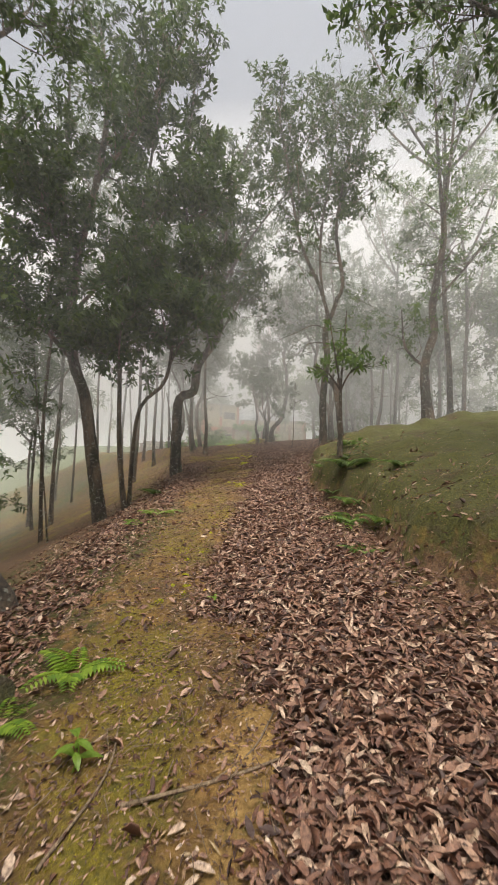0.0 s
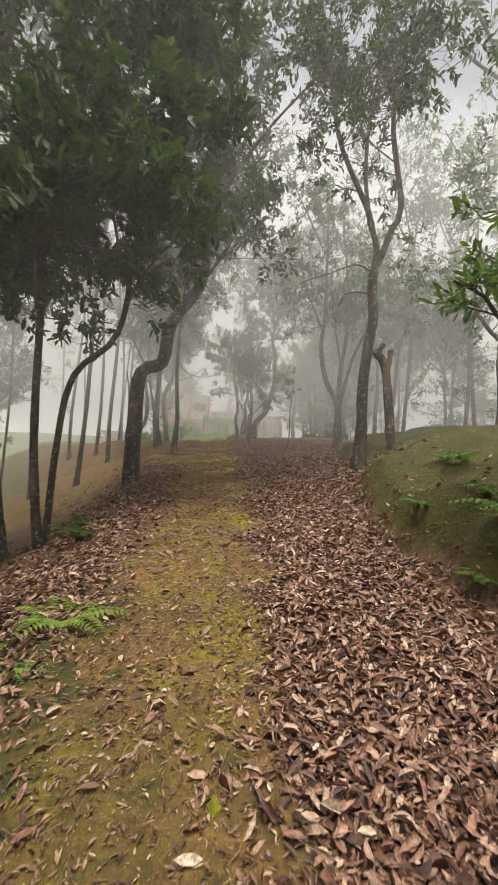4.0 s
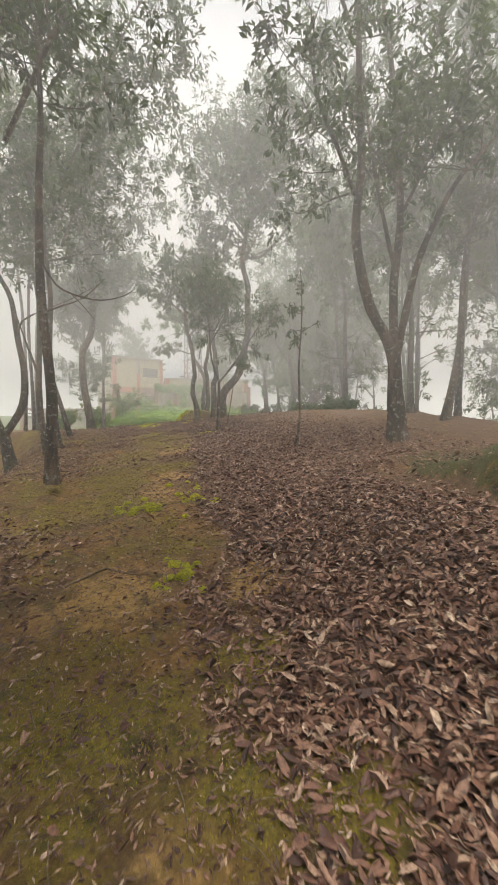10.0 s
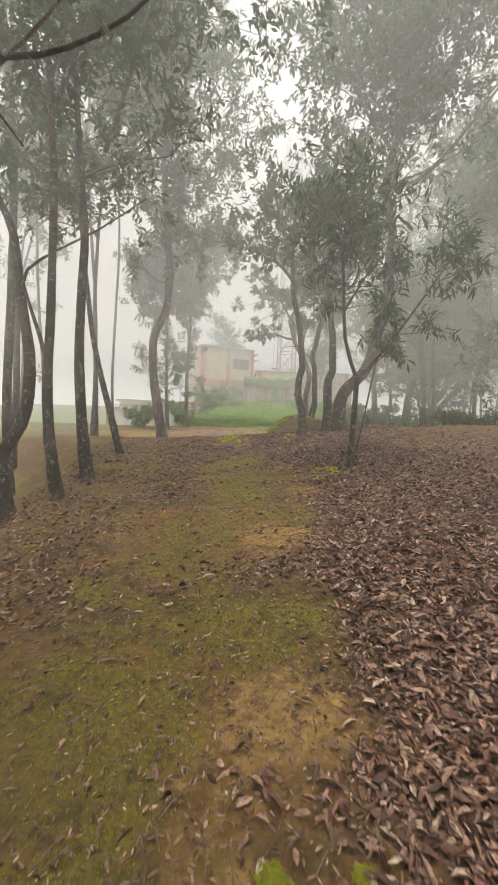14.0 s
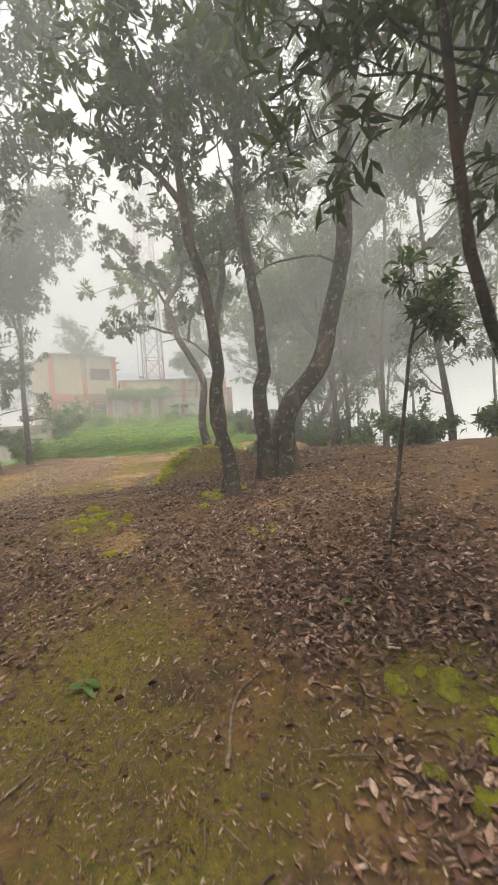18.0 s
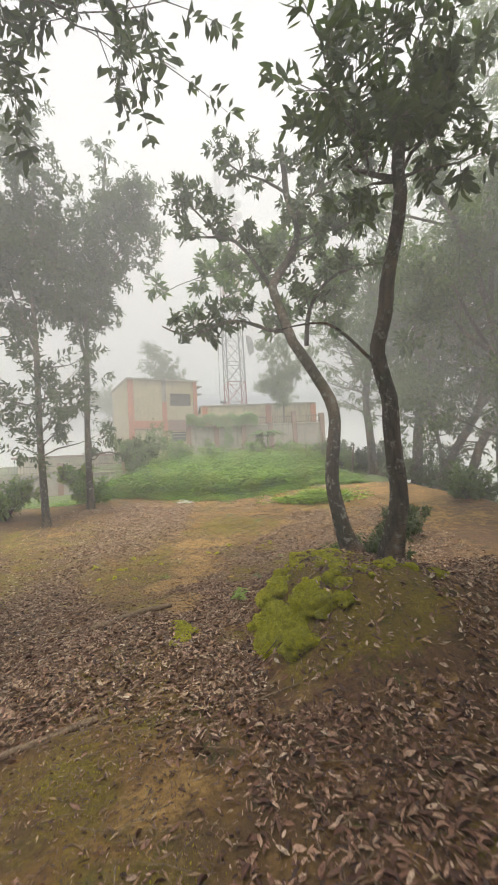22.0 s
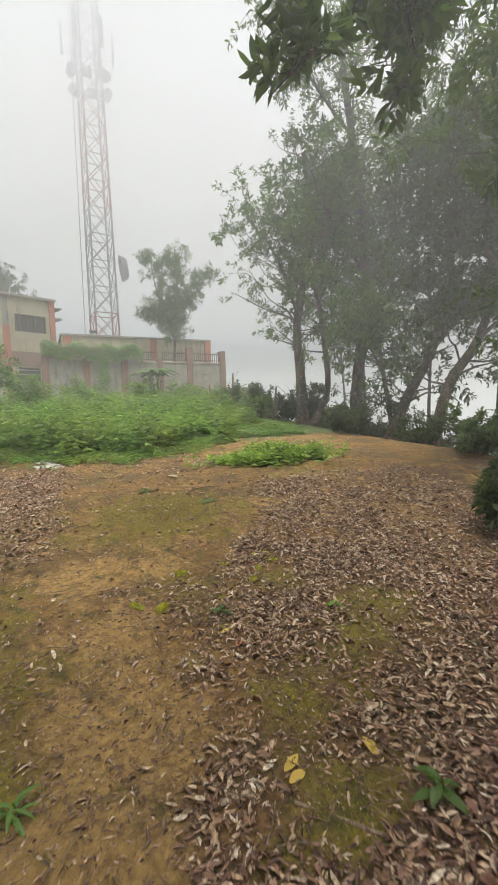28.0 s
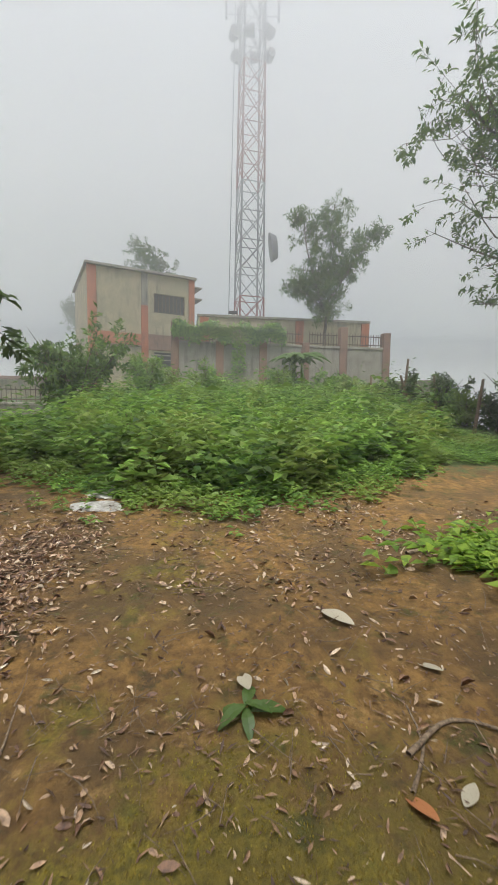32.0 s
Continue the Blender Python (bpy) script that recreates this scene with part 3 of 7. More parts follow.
# ---- hill fog, thickest in the wood, thinning out on the open top ----
def fog(name, low, high, stretches, label, lifted=False):
    """A body of fog; each stretch adds to its density from one y to another; lifted fog thins out close to the slope and thickens over the valleys."""
    m = bpy.data.materials.new(name)
    m.use_nodes = True
    nodes, links = m.node_tree.nodes, m.node_tree.links
    nodes.clear()
    v = nodes.new("ShaderNodeVolumeScatter")
    v.inputs["Color"].default_value, v.inputs["Anisotropy"].default_value = (0.99, 0.995, 1.0, 1), 0.0
    place = nodes.new("ShaderNodeNewGeometry")
    axes = nodes.new("ShaderNodeSeparateXYZ")
    links.new(place.outputs["Position"], axes.inputs["Vector"])
    whole = None
    for start, end, more in stretches:
        fade = nodes.new("ShaderNodeMapRange")
        fade.interpolation_type = "SMOOTHSTEP"
        for key, value in (("From Min", start), ("From Max", end), ("To Min", 0.0), ("To Max", more)):
            fade.inputs[key].default_value = value
        links.new(axes.outputs["Y"], fade.inputs["Value"])
        if whole is None:
            whole = fade.outputs["Result"]
        else:
            add = nodes.new("ShaderNodeMath")
            links.new(whole, add.inputs[0])
            links.new(fade.outputs["Result"], add.inputs[1])
            whole = add.outputs[0]
    if lifted:
        def ranged(source, a, b, c, d, kind="SMOOTHSTEP"):
            r = nodes.new("ShaderNodeMapRange")
            r.interpolation_type = kind
            for key, value in (("From Min", a), ("From Max", b), ("To Min", c), ("To Max", d)):
                r.inputs[key].default_value = value
            links.new(source, r.inputs["Value"])
            return r.outputs["Result"]
        def sums(kind, a, b):
            n = nodes.new("ShaderNodeMath")
            n.operation = kind
            for sock, value in zip(n.inputs, (a, b)):
                if isinstance(value, float):
                    sock.default_value = value
                else:
                    links.new(value, sock)
            return n.outputs[0]
        over_slope = sums("SUBTRACT", axes.outputs["Z"], ranged(axes.outputs["Y"], 2.0, 26.0, 0.0, 2.9, "LINEAR"))
        whole = sums("MULTIPLY", whole, ranged(over_slope, 0.0, 2.8, 0.15, 1.0))
        aside = sums("ABSOLUTE", sums("ADD", axes.outputs["X"], 0.8), 0.0)
        whole = sums("ADD", whole, sums("MULTIPLY", ranged(aside, 5.0, 10.0, 0.0, 0.012), ranged(axes.outputs["Y"], 4.0, 14.0, 0.0, 1.0)))
    links.new(whole, v.inputs["Density"])
    o = nodes.new("ShaderNodeOutputMaterial")
    links.new(v.outputs["Volume"], o.inputs["Volume"])
    bm = bmesh.new()
    bmesh.ops.create_cube(bm, size=1, matrix=Matrix.LocRotScale([(a + b) / 2 for a, b in zip(low, high)], None, [b - a for a, b in zip(low, high)]))
    ob = part(name, bm, m)
    ob.display_type = "WIRE"
    return tagged(ob, label, "fog", kind="stuff")


fog("fog", (-90, -50, -26), (90, 150, 15), ((-200, -190, 0.004), (6.5, 15, 0.031), (28, 38, -0.027)), "pale grey drifting hill fog", lifted=True)
cloud = fog("low_cloud", (-60, 50, 18), (60, 120, 50), ((-200, -190, 0.0), (400, 500, 0.0)), "low grey cloud round the mast's top")
far_fog = fog("far_fog", (-400, 150, -40), (400, 500, 15), ((-200, -190, 0.0), (400, 500, 0.0)), "pale fog over the far slopes")
for body, thick in ((cloud, 0.05), (far_fog, 0.015)):
    body_nodes = body.data.materials[0].node_tree
    scatter = next(n for n in body_nodes.nodes if n.type == "VOLUME_SCATTER")
    for link in list(scatter.inputs["Density"].links):
        body_nodes.links.remove(link)
    scatter.inputs["Density"].default_value = thick

# ---- trees ----
grow("tree", "thick leaning forest tree with a dense dark leafy crown", [
    ([(-4.28, 11.60, -0.93), (-4.60, 11.60, 0.91), (-4.83, 11.60, 2.33), (-5.01, 11.60, 3.30), (-5.38, 11.60, 4.28), (-5.54, 11.60, 5.61), (-5.38, 11.60, 7.47), (-4.98, 11.60, 9.56), (-4.75, 11.60, 11.89), (-5.05, 11.60, 14.67)], 0.2, 0.05),
    ([(-5.38, 11.60, 4.28), (-6.62, 11.60, 5.60), (-7.71, 11.60, 6.96)], 0.08, 0.03),
    ([(-5.54, 11.60, 5.61), (-4.25, 11.33, 6.82), (-3.10, 11.07, 8.00), (-2.28, 10.80, 8.96)], 0.06, 0.02),
    ([(-5.54, 11.60, 6.62), (-5.86, 10.85, 7.87), (-5.97, 10.10, 8.93)], 0.06, 0.02),
    ([(-5.38, 11.60, 7.47), (-6.34, 10.70, 9.40), (-7.40, 9.80, 10.86)], 0.06, 0.02),
    ([(-4.98, 11.60, 9.56), (-3.36, 11.00, 11.31), (-2.17, 10.40, 13.03)], 0.05, 0.02),
], 100, branches=140, reach=1.7, leaf=0.19, each=8, bark=BARK_DARK, start=0.4, twigs=7, crown_low=2.6)
grow("tree", "thin curved forest stem with dark leaves overhead", [
    ([(-3.63, 11.50, -0.46), (-3.90, 11.50, 1.70), (-3.98, 11.50, 3.61), (-4.02, 11.50, 5.57), (-3.69, 11.50, 7.59), (-3.43, 11.50, 9.48), (-3.18, 11.50, 11.78), (-3.10, 11.50, 14.52), (-3.35, 11.50, 16.59)], 0.075, 0.02),
    ([(-3.98, 11.50, 3.61), (-3.75, 10.70, 4.30), (-3.45, 10.00, 4.70), (-3.20, 9.40, 4.75)], 0.035, 0.01),
    ([(-4.02, 11.50, 5.57), (-3.40, 10.90, 6.20), (-2.80, 10.20, 6.60)], 0.035, 0.01),
    ([(-3.98, 11.50, 4.20), (-4.70, 10.80, 4.60), (-5.30, 10.20, 4.70)], 0.03, 0.01),
], 101, branches=72, reach=1.3, leaf=0.2, each=8, bark=BARK_DARK, start=0.45, twigs=7, crown_low=2.8, broad=True)
grow("tree", "thin forked forest stem bending outwards, dark bark", [
    ([(-3.57, 11.45, -0.42), (-3.52, 11.45, 1.70), (-3.33, 11.45, 2.97), (-2.65, 11.45, 3.77), (-2.46, 11.45, 5.56), (-2.21, 11.45, 7.90), (-2.27, 11.45, 9.96), (-2.10, 11.45, 12.61), (-2.09, 11.45, 15.36)], 0.06, 0.02),
    ([(-2.65, 11.45, 3.90), (-2.20, 10.90, 4.50), (-1.70, 10.50, 4.90), (-1.30, 10.20, 5.00)], 0.03, 0.01),
    ([(-2.46, 11.45, 5.56), (-1.80, 10.90, 6.20), (-1.10, 10.50, 6.70)], 0.03, 0.01),
    ([(-2.21, 11.45, 7.90), (-1.50, 11.10, 8.60), (-0.80, 10.80, 9.10)], 0.03, 0.01),
    ([(-2.60, 11.45, 4.60), (-2.60, 10.60, 5.20), (-2.50, 9.80, 5.60)], 0.03, 0.01),
], 102, branches=64, reach=1.25, leaf=0.2, each=8, bark=BARK_DARK, start=0.45, twigs=7, crown_low=2.8, broad=True)
grow("sapling", "thin bare sapling at the slope's edge", [
    ([(-6.02, 12.20, -2.14), (-6.36, 12.20, 0.70), (-6.58, 12.20, 2.21), (-6.76, 12.20, 3.57), (-6.93, 12.20, 5.13)], 0.03, 0.01),
], 103, branches=8, reach=.8, leaf=0.11, bark=BARK_DARK, start=0.5)
grow("tree", "leaning grey forest tree bent at an elbow, leafy crown", [
    ([(-2.83, 14.30, 0.58), (-2.91, 14.30, 1.30), (-2.88, 14.10, 2.61), (-2.81, 14.10, 3.68), (-2.27, 13.70, 3.85), (-2.17, 13.70, 4.61), (-2.05, 13.70, 4.90), (-1.80, 13.70, 5.25), (-1.53, 13.70, 5.68), (-1.44, 13.70, 6.12), (-1.43, 13.70, 6.70), (-1.41, 13.70, 7.50), (-1.33, 13.70, 8.61), (-1.28, 13.70, 10.18)], 0.2, 0.05),
    ([(-1.87, 13.70, 5.17), (-1.81, 13.60, 5.57), (-1.86, 13.50, 5.90), (-1.92, 13.40, 6.28), (-2.01, 13.30, 6.95), (-2.13, 13.20, 7.84)], 0.07, 0.02),
    ([(-1.50, 13.70, 5.76), (-1.13, 13.53, 6.23), (-0.77, 13.37, 6.83), (-0.53, 13.20, 7.62)], 0.045, 0.015),
    ([(-1.43, 13.70, 6.70), (-1.15, 13.93, 7.80), (-0.88, 14.17, 9.07), (-0.46, 14.40, 10.84)], 0.05, 0.015),
    ([(-1.35, 13.70, 7.60), (-0.40, 13.60, 9.20), (0.60, 13.40, 10.40), (1.50, 13.20, 11.20)], 0.05, 0.015),
    ([(-1.55, 13.70, 9.00), (-1.00, 13.20, 10.80), (-0.30, 12.80, 12.60)], 0.045, 0.015),
], 104, branches=70, reach=1.6, leaf=0.17, each=8, start=0.5, twigs=6, crown_low=4.6)
grow("tree", "crooked dark stump-like trunk at the path's edge", [
    ([(-2.29, 4.20, -0.36), (-2.29, 4.20, -0.49), (-2.42, 4.20, -0.12), (-2.83, 4.20, 0.40), (-3.24, 4.20, 1.29)], 0.12, 0.06),
], 105, branches=4, reach=.6, bare=(0,), bark=BARK_DARK)
grow("tree", "pale forest tree with a curved foot and forked limbs", [
    ([(5.02, 12.60, 2.70), (4.93, 12.60, 4.43), (5.24, 12.60, 5.56), (5.20, 12.60, 6.40), (5.57, 12.60, 8.42), (5.56, 12.60, 9.69)], 0.14, 0.08),
    ([(5.20, 12.60, 6.40), (6.14, 12.60, 7.49), (7.05, 12.60, 8.61)], 0.05, 0.02),
    ([(5.55, 12.60, 9.53), (5.45, 12.60, 11.31), (5.41, 12.60, 13.29), (5.34, 12.60, 15.33)], 0.06, 0.02),
    ([(5.59, 12.60, 9.37), (5.87, 12.60, 11.32), (6.05, 12.60, 13.32), (6.33, 12.60, 15.72)], 0.06, 0.02),
    ([(4.98, 12.60, 4.43), (4.37, 12.60, 5.03), (4.26, 12.60, 6.24)], 0.045, 0.02),
], 106, branches=45, reach=1.6, leaf=0.14, start=0.7, leaves=LEAF_LIGHT)
grow("sapling", "young broad-leaved sapling with fresh green leaves on the bank", [
    ([(1.40, 7.30, 1.45), (1.42, 7.35, 2.20), (1.43, 7.40, 2.62)], 0.035, 0.024),
    ([(1.43, 7.40, 2.62), (1.20, 7.40, 2.95), (0.95, 7.40, 3.05)], 0.02, 0.008),
    ([(1.43, 7.40, 2.62), (1.62, 7.40, 2.98), (1.95, 7.40, 3.10)], 0.02, 0.008),
    ([(1.43, 7.40, 2.62), (1.50, 7.50, 3.35), (1.58, 7.60, 4.15)], 0.02, 0.008),
    ([(1.43, 7.40, 2.62), (1.32, 7.28, 3.20), (1.20, 7.15, 3.75)], 0.018, 0.008),
], 107, branches=15, reach=.55, leaf=0.12, each=6, leaves=LEAF_FRESH, start=0.8, twigs=3, bare=(0,), slim=0.3, broad=True)
grow("tree", "twin-stemmed tree with a broken stub, lichen-spotted bark", [
    ([(1.80, 12.15, 1.68), (1.80, 12.11, 2.02), (1.81, 12.07, 2.47), (1.79, 12.03, 2.92), (1.79, 11.99, 3.36), (1.82, 11.95, 3.80), (1.85, 11.91, 4.12), (1.89, 11.87, 4.44), (1.86, 11.83, 4.80), (1.82, 11.79, 5.09), (1.83, 11.75, 5.36)], 0.105, 0.085),
    ([(1.83, 11.75, 5.36), (1.88, 11.75, 5.75), (1.78, 11.75, 6.11), (1.68, 11.75, 6.50), (1.14, 11.80, 7.76), (0.93, 11.80, 8.77), (0.75, 11.80, 9.79), (0.60, 11.80, 10.96), (0.32, 11.80, 12.49)], 0.06, 0.015),
    ([(1.84, 11.75, 5.38), (2.00, 11.75, 5.75), (2.16, 11.75, 6.23), (2.31, 11.75, 6.65), (2.13, 11.80, 8.21), (2.29, 11.97, 9.43), (2.60, 12.13, 11.12), (2.83, 12.30, 13.17)], 0.065, 0.015),
    ([(1.77, 11.90, 6.32), (1.69, 12.00, 7.40), (1.76, 12.10, 8.67), (1.98, 12.20, 10.00), (2.10, 12.30, 11.26), (2.13, 12.40, 13.22)], 0.045, 0.012),
    ([(1.69, 12.10, 8.19), (1.43, 12.23, 9.24), (1.16, 12.37, 10.59), (0.91, 12.50, 12.14)], 0.03, 0.01),
    ([(1.80, 11.75, 5.31), (1.61, 11.66, 5.37), (1.41, 11.57, 5.35), (1.15, 11.47, 5.20), (0.86, 11.38, 5.03), (0.57, 11.29, 4.88), (0.30, 11.20, 4.70)], 0.018, 0.005),
    ([(1.78, 11.75, 4.91), (1.50, 11.67, 4.89), (1.26, 11.58, 4.78), (1.13, 11.50, 4.51)], 0.02, 0.007),
], 108, branches=100, reach=1.8, leaf=0.14, each=7, start=0.85, crown_low=4.6, bark=BARK_DARK, bare=(0, 5, 6))
grow("tree", "broken dead twin stem leaning on the living trunk", [
    ([(2.33, 11.80, 1.56), (2.30, 11.80, 1.94), (2.26, 11.80, 2.37), (2.22, 11.80, 2.81), (2.17, 11.80, 3.24), (2.12, 11.80, 3.56), (2.04, 11.80, 3.74), (1.89, 11.80, 3.86)], 0.085, 0.075),
    ([(2.14, 11.75, 3.49), (2.18, 11.75, 3.69), (2.20, 11.75, 3.88)], 0.055, 0.05),
    ([(1.96, 11.72, 3.73), (1.99, 11.72, 3.87), (2.06, 11.72, 3.97)], 0.05, 0.045),
], 109, branches=0, bare=(0, 1, 2), bark=BARK_DARK, flare=0.25)
grow("tree", "tall tree forking low into long upright limbs", [
    ([(3.14, 18.60, 2.13), (3.10, 18.60, 3.13), (3.08, 18.60, 3.75), (3.06, 18.61, 4.3)], 0.17, 0.1),
    ([(3.08, 18.60, 3.72), (2.97, 18.60, 4.18), (2.64, 18.60, 4.77), (2.45, 18.60, 5.51), (2.39, 18.60, 6.25), (2.49, 18.60, 7.00), (2.49, 18.60, 7.83), (2.47, 18.60, 8.86), (2.46, 18.60, 10.37), (2.36, 18.60, 11.83)], 0.1, 0.025),
    ([(3.08, 18.61, 3.75), (3.08, 18.62, 4.2), (3.14, 18.72, 5.26), (3.33, 18.83, 6.41), (3.36, 18.95, 7.57), (3.37, 19.07, 8.75), (3.23, 19.18, 10.35), (3.10, 19.30, 12.18)], 0.085, 0.02),
    ([(3.08, 18.60, 3.75), (3.17, 18.59, 4.2), (3.42, 18.48, 5.41), (3.67, 18.36, 6.12), (4.02, 18.24, 6.80), (4.47, 18.12, 7.33), (4.91, 18.00, 7.83)], 0.075, 0.02),
    ([(2.38, 18.60, 6.68), (2.02, 18.50, 7.43), (1.70, 18.40, 7.99), (1.47, 18.30, 8.93)], 0.04, 0.015),
    ([(3.12, 18.70, 5.58), (2.89, 18.80, 6.92), (2.77, 18.90, 8.04), (2.72, 19.00, 9.18)], 0.04, 0.015),
    ([(3.41, 18.90, 6.61), (3.74, 18.90, 7.24), (4.07, 18.90, 7.95), (4.33, 18.90, 8.82)], 0.035, 0.012),
    ([(2.30, 18.60, 9.60), (1.20, 18.00, 11.20), (0.20, 17.50, 12.60)], 0.035, 0.01),
], 110, branches=92, reach=1.8, leaf=0.16, bare=(0,), crown_low=4.5)
grow("tree", "thin curved forest tree at the clearing's edge", [
    ([(5.63, 21.00, 2.85), (6.01, 21.00, 4.67), (6.13, 21.00, 6.41), (6.34, 21.00, 7.56), (6.90, 21.00, 8.73), (7.09, 21.00, 10.42)], 0.09, 0.03),
], 111, branches=30, reach=1.5, leaf=0.15)
grow("tree", "slender inner stem of the thicket, leaning", [
    ([(-0.26, 25.60, 3.05), (-0.24, 25.60, 3.30), (-0.28, 25.60, 3.63), (-0.37, 25.60, 3.95), (-0.36, 25.60, 4.32), (-0.30, 25.60, 4.57), (-0.31, 25.60, 4.73), (-0.34, 25.60, 5.06), (-0.37, 25.60, 5.31), (-0.41, 25.60, 5.62), (-0.50, 25.60, 5.92), (-0.56, 25.60, 6.17), (-0.58, 25.60, 6.54), (-0.61, 25.60, 6.95), (-0.60, 25.60, 7.36), (-0.58, 25.60, 7.85)], 0.085, 0.045),
    ([(-0.58, 25.60, 6.48), (-0.75, 25.52, 6.66), (-0.93, 25.44, 6.80), (-1.13, 25.36, 6.86), (-1.29, 25.28, 6.92), (-1.50, 25.20, 7.01)], 0.045, 0.012),
    ([(-0.50, 25.60, 5.92), (-0.55, 25.65, 6.04), (-0.60, 25.70, 6.20)], 0.02, 0.012),
    ([(-0.60, 25.60, 7.36), (-0.77, 25.50, 7.62), (-0.91, 25.40, 7.92), (-1.07, 25.30, 8.15)], 0.035, 0.012),
], 112, branches=50, reach=1.3, leaf=0.15, each=7, bark=BARK_DARK, start=0.6, twigs=5, crown_low=3.8, broad=True)
grow("tree", "thick mottled trunk sweeping outwards from a shared foot", [
    ([(0.63, 26.10, 3.06), (0.63, 26.09, 3.49), (0.62, 26.07, 3.79), (0.69, 26.06, 4.04), (0.84, 26.04, 4.25), (1.13, 26.03, 4.56), (1.27, 26.01, 4.84), (1.34, 26.00, 5.16), (1.41, 25.90, 5.53), (1.49, 25.82, 5.89), (1.54, 25.74, 6.33), (1.51, 25.66, 6.75), (1.49, 25.58, 7.15), (1.51, 25.50, 7.52), (1.30, 25.40, 8.30), (1.44, 25.45, 9.17), (1.62, 25.50, 9.97), (1.73, 25.55, 10.86), (1.72, 25.60, 12.09)], 0.15, 0.05),
    ([(1.41, 25.70, 5.90), (1.10, 25.62, 5.98), (0.70, 25.55, 5.90), (0.37, 25.47, 5.78), (0.18, 25.40, 5.63)], 0.02, 0.007),
    ([(1.30, 25.40, 8.46), (1.87, 25.35, 8.45), (2.48, 25.30, 9.01), (3.11, 25.25, 9.83), (3.55, 25.20, 10.47)], 0.05, 0.02),
    ([(1.42, 25.40, 9.12), (0.90, 25.53, 9.94), (0.47, 25.67, 10.88), (-0.07, 25.80, 11.65)], 0.045, 0.015),
    ([(1.51, 25.40, 9.53), (2.07, 25.10, 10.06), (2.50, 24.80, 10.66)], 0.045, 0.015),
    ([(1.75, 25.60, 10.92), (1.12, 25.90, 12.16), (0.41, 26.20, 13.10)], 0.04, 0.015),
    ([(1.75, 25.60, 10.92), (2.72, 25.75, 12.41), (3.76, 25.90, 13.73)], 0.04, 0.015),
], 113, branches=120, reach=2.2, leaf=0.15, each=7, start=0.6, crown_low=5.0, bare=(1, 2), twigs=7)
grow("tree", "tall dark trunk rising from a shared foot", [
    ([(0.36, 26.15, 3.11), (0.38, 26.16, 3.50), (0.35, 26.17, 4.01), (0.35, 26.18, 4.37), (0.45, 26.19, 4.62), (0.42, 26.20, 5.04), (0.42, 26.21, 5.40), (0.37, 26.23, 5.72), (0.33, 26.24, 6.14), (0.28, 26.25, 6.61), (0.26, 26.26, 6.98), (0.28, 26.27, 7.56), (0.29, 26.28, 8.10), (0.31, 26.29, 8.74), (0.32, 26.30, 9.60)], 0.105, 0.04),
    ([(0.32, 26.20, 7.02), (0.50, 26.13, 7.18), (0.70, 26.07, 7.32), (0.99, 26.00, 7.31)], 0.035, 0.012),
    ([(0.28, 26.25, 7.55), (0.09, 26.33, 7.97), (-0.12, 26.42, 8.46), (-0.33, 26.50, 9.01)], 0.04, 0.014),
    ([(0.24, 26.20, 6.93), (0.14, 26.30, 7.26), (0.02, 26.40, 7.50)], 0.025, 0.01),
], 114, branches=55, reach=1.4, leaf=0.15, each=7, start=0.6, bark=BARK_DARK, crown_low=4.2, broad=True)
grow("tree", "small dark tree forked like a Y, drooping leaves", [
    ([(0.20, 22.05, 2.61), (0.23, 22.05, 3.37), (0.25, 22.05, 3.91)], 0.038, 0.034),
    ([(0.25, 22.05, 3.91), (0.07, 22.05, 4.46), (0.02, 22.05, 5.18), (-0.01, 22.05, 5.80), (0.10, 22.05, 6.52), (0.23, 22.05, 7.13)], 0.028, 0.012),
    ([(0.27, 22.05, 3.92), (0.57, 22.05, 4.29), (0.95, 22.05, 4.83), (1.36, 22.05, 5.46), (1.66, 22.05, 5.91)], 0.026, 0.01),
    ([(0.04, 22.05, 4.84), (0.36, 22.20, 5.40), (0.70, 22.35, 5.84)], 0.018, 0.008),
    ([(0.00, 22.05, 5.80), (-0.19, 21.90, 6.16), (-0.30, 21.75, 6.47)], 0.018, 0.008),
], 115, branches=38, reach=0.9, leaf=0.16, each=7, slim=0.22, bare=(0,), bark=BARK_DARK, twigs=5)
grow("sapling", "thin upright sapling with a tuft of leaves", [
    ([(1.38, 18.95, 2.32), (1.46, 18.95, 2.92), (1.45, 18.95, 3.76), (1.52, 18.95, 4.74), (1.50, 18.95, 5.52)], 0.022, 0.008),
], 116, branches=9, reach=.32, leaf=0.08, each=5, start=0.45, twigs=2, bark=BARK_DARK)
grow("sapling", "thin forked sapling standing in dead leaves", [
    ([(0.55, 23.50, 2.81), (0.70, 23.50, 3.66), (0.82, 23.50, 4.35), (0.90, 23.50, 4.61)], 0.018, 0.01),
    ([(0.84, 23.50, 4.40), (1.00, 23.50, 4.53), (1.17, 23.50, 4.61)], 0.01, 0.005),
    ([(0.86, 23.50, 4.48), (0.89, 23.50, 4.70), (0.95, 23.50, 4.87)], 0.01, 0.005),
], 117, branches=6, reach=.35, leaf=0.1, bark=BARK_DARK, flare=0.0)
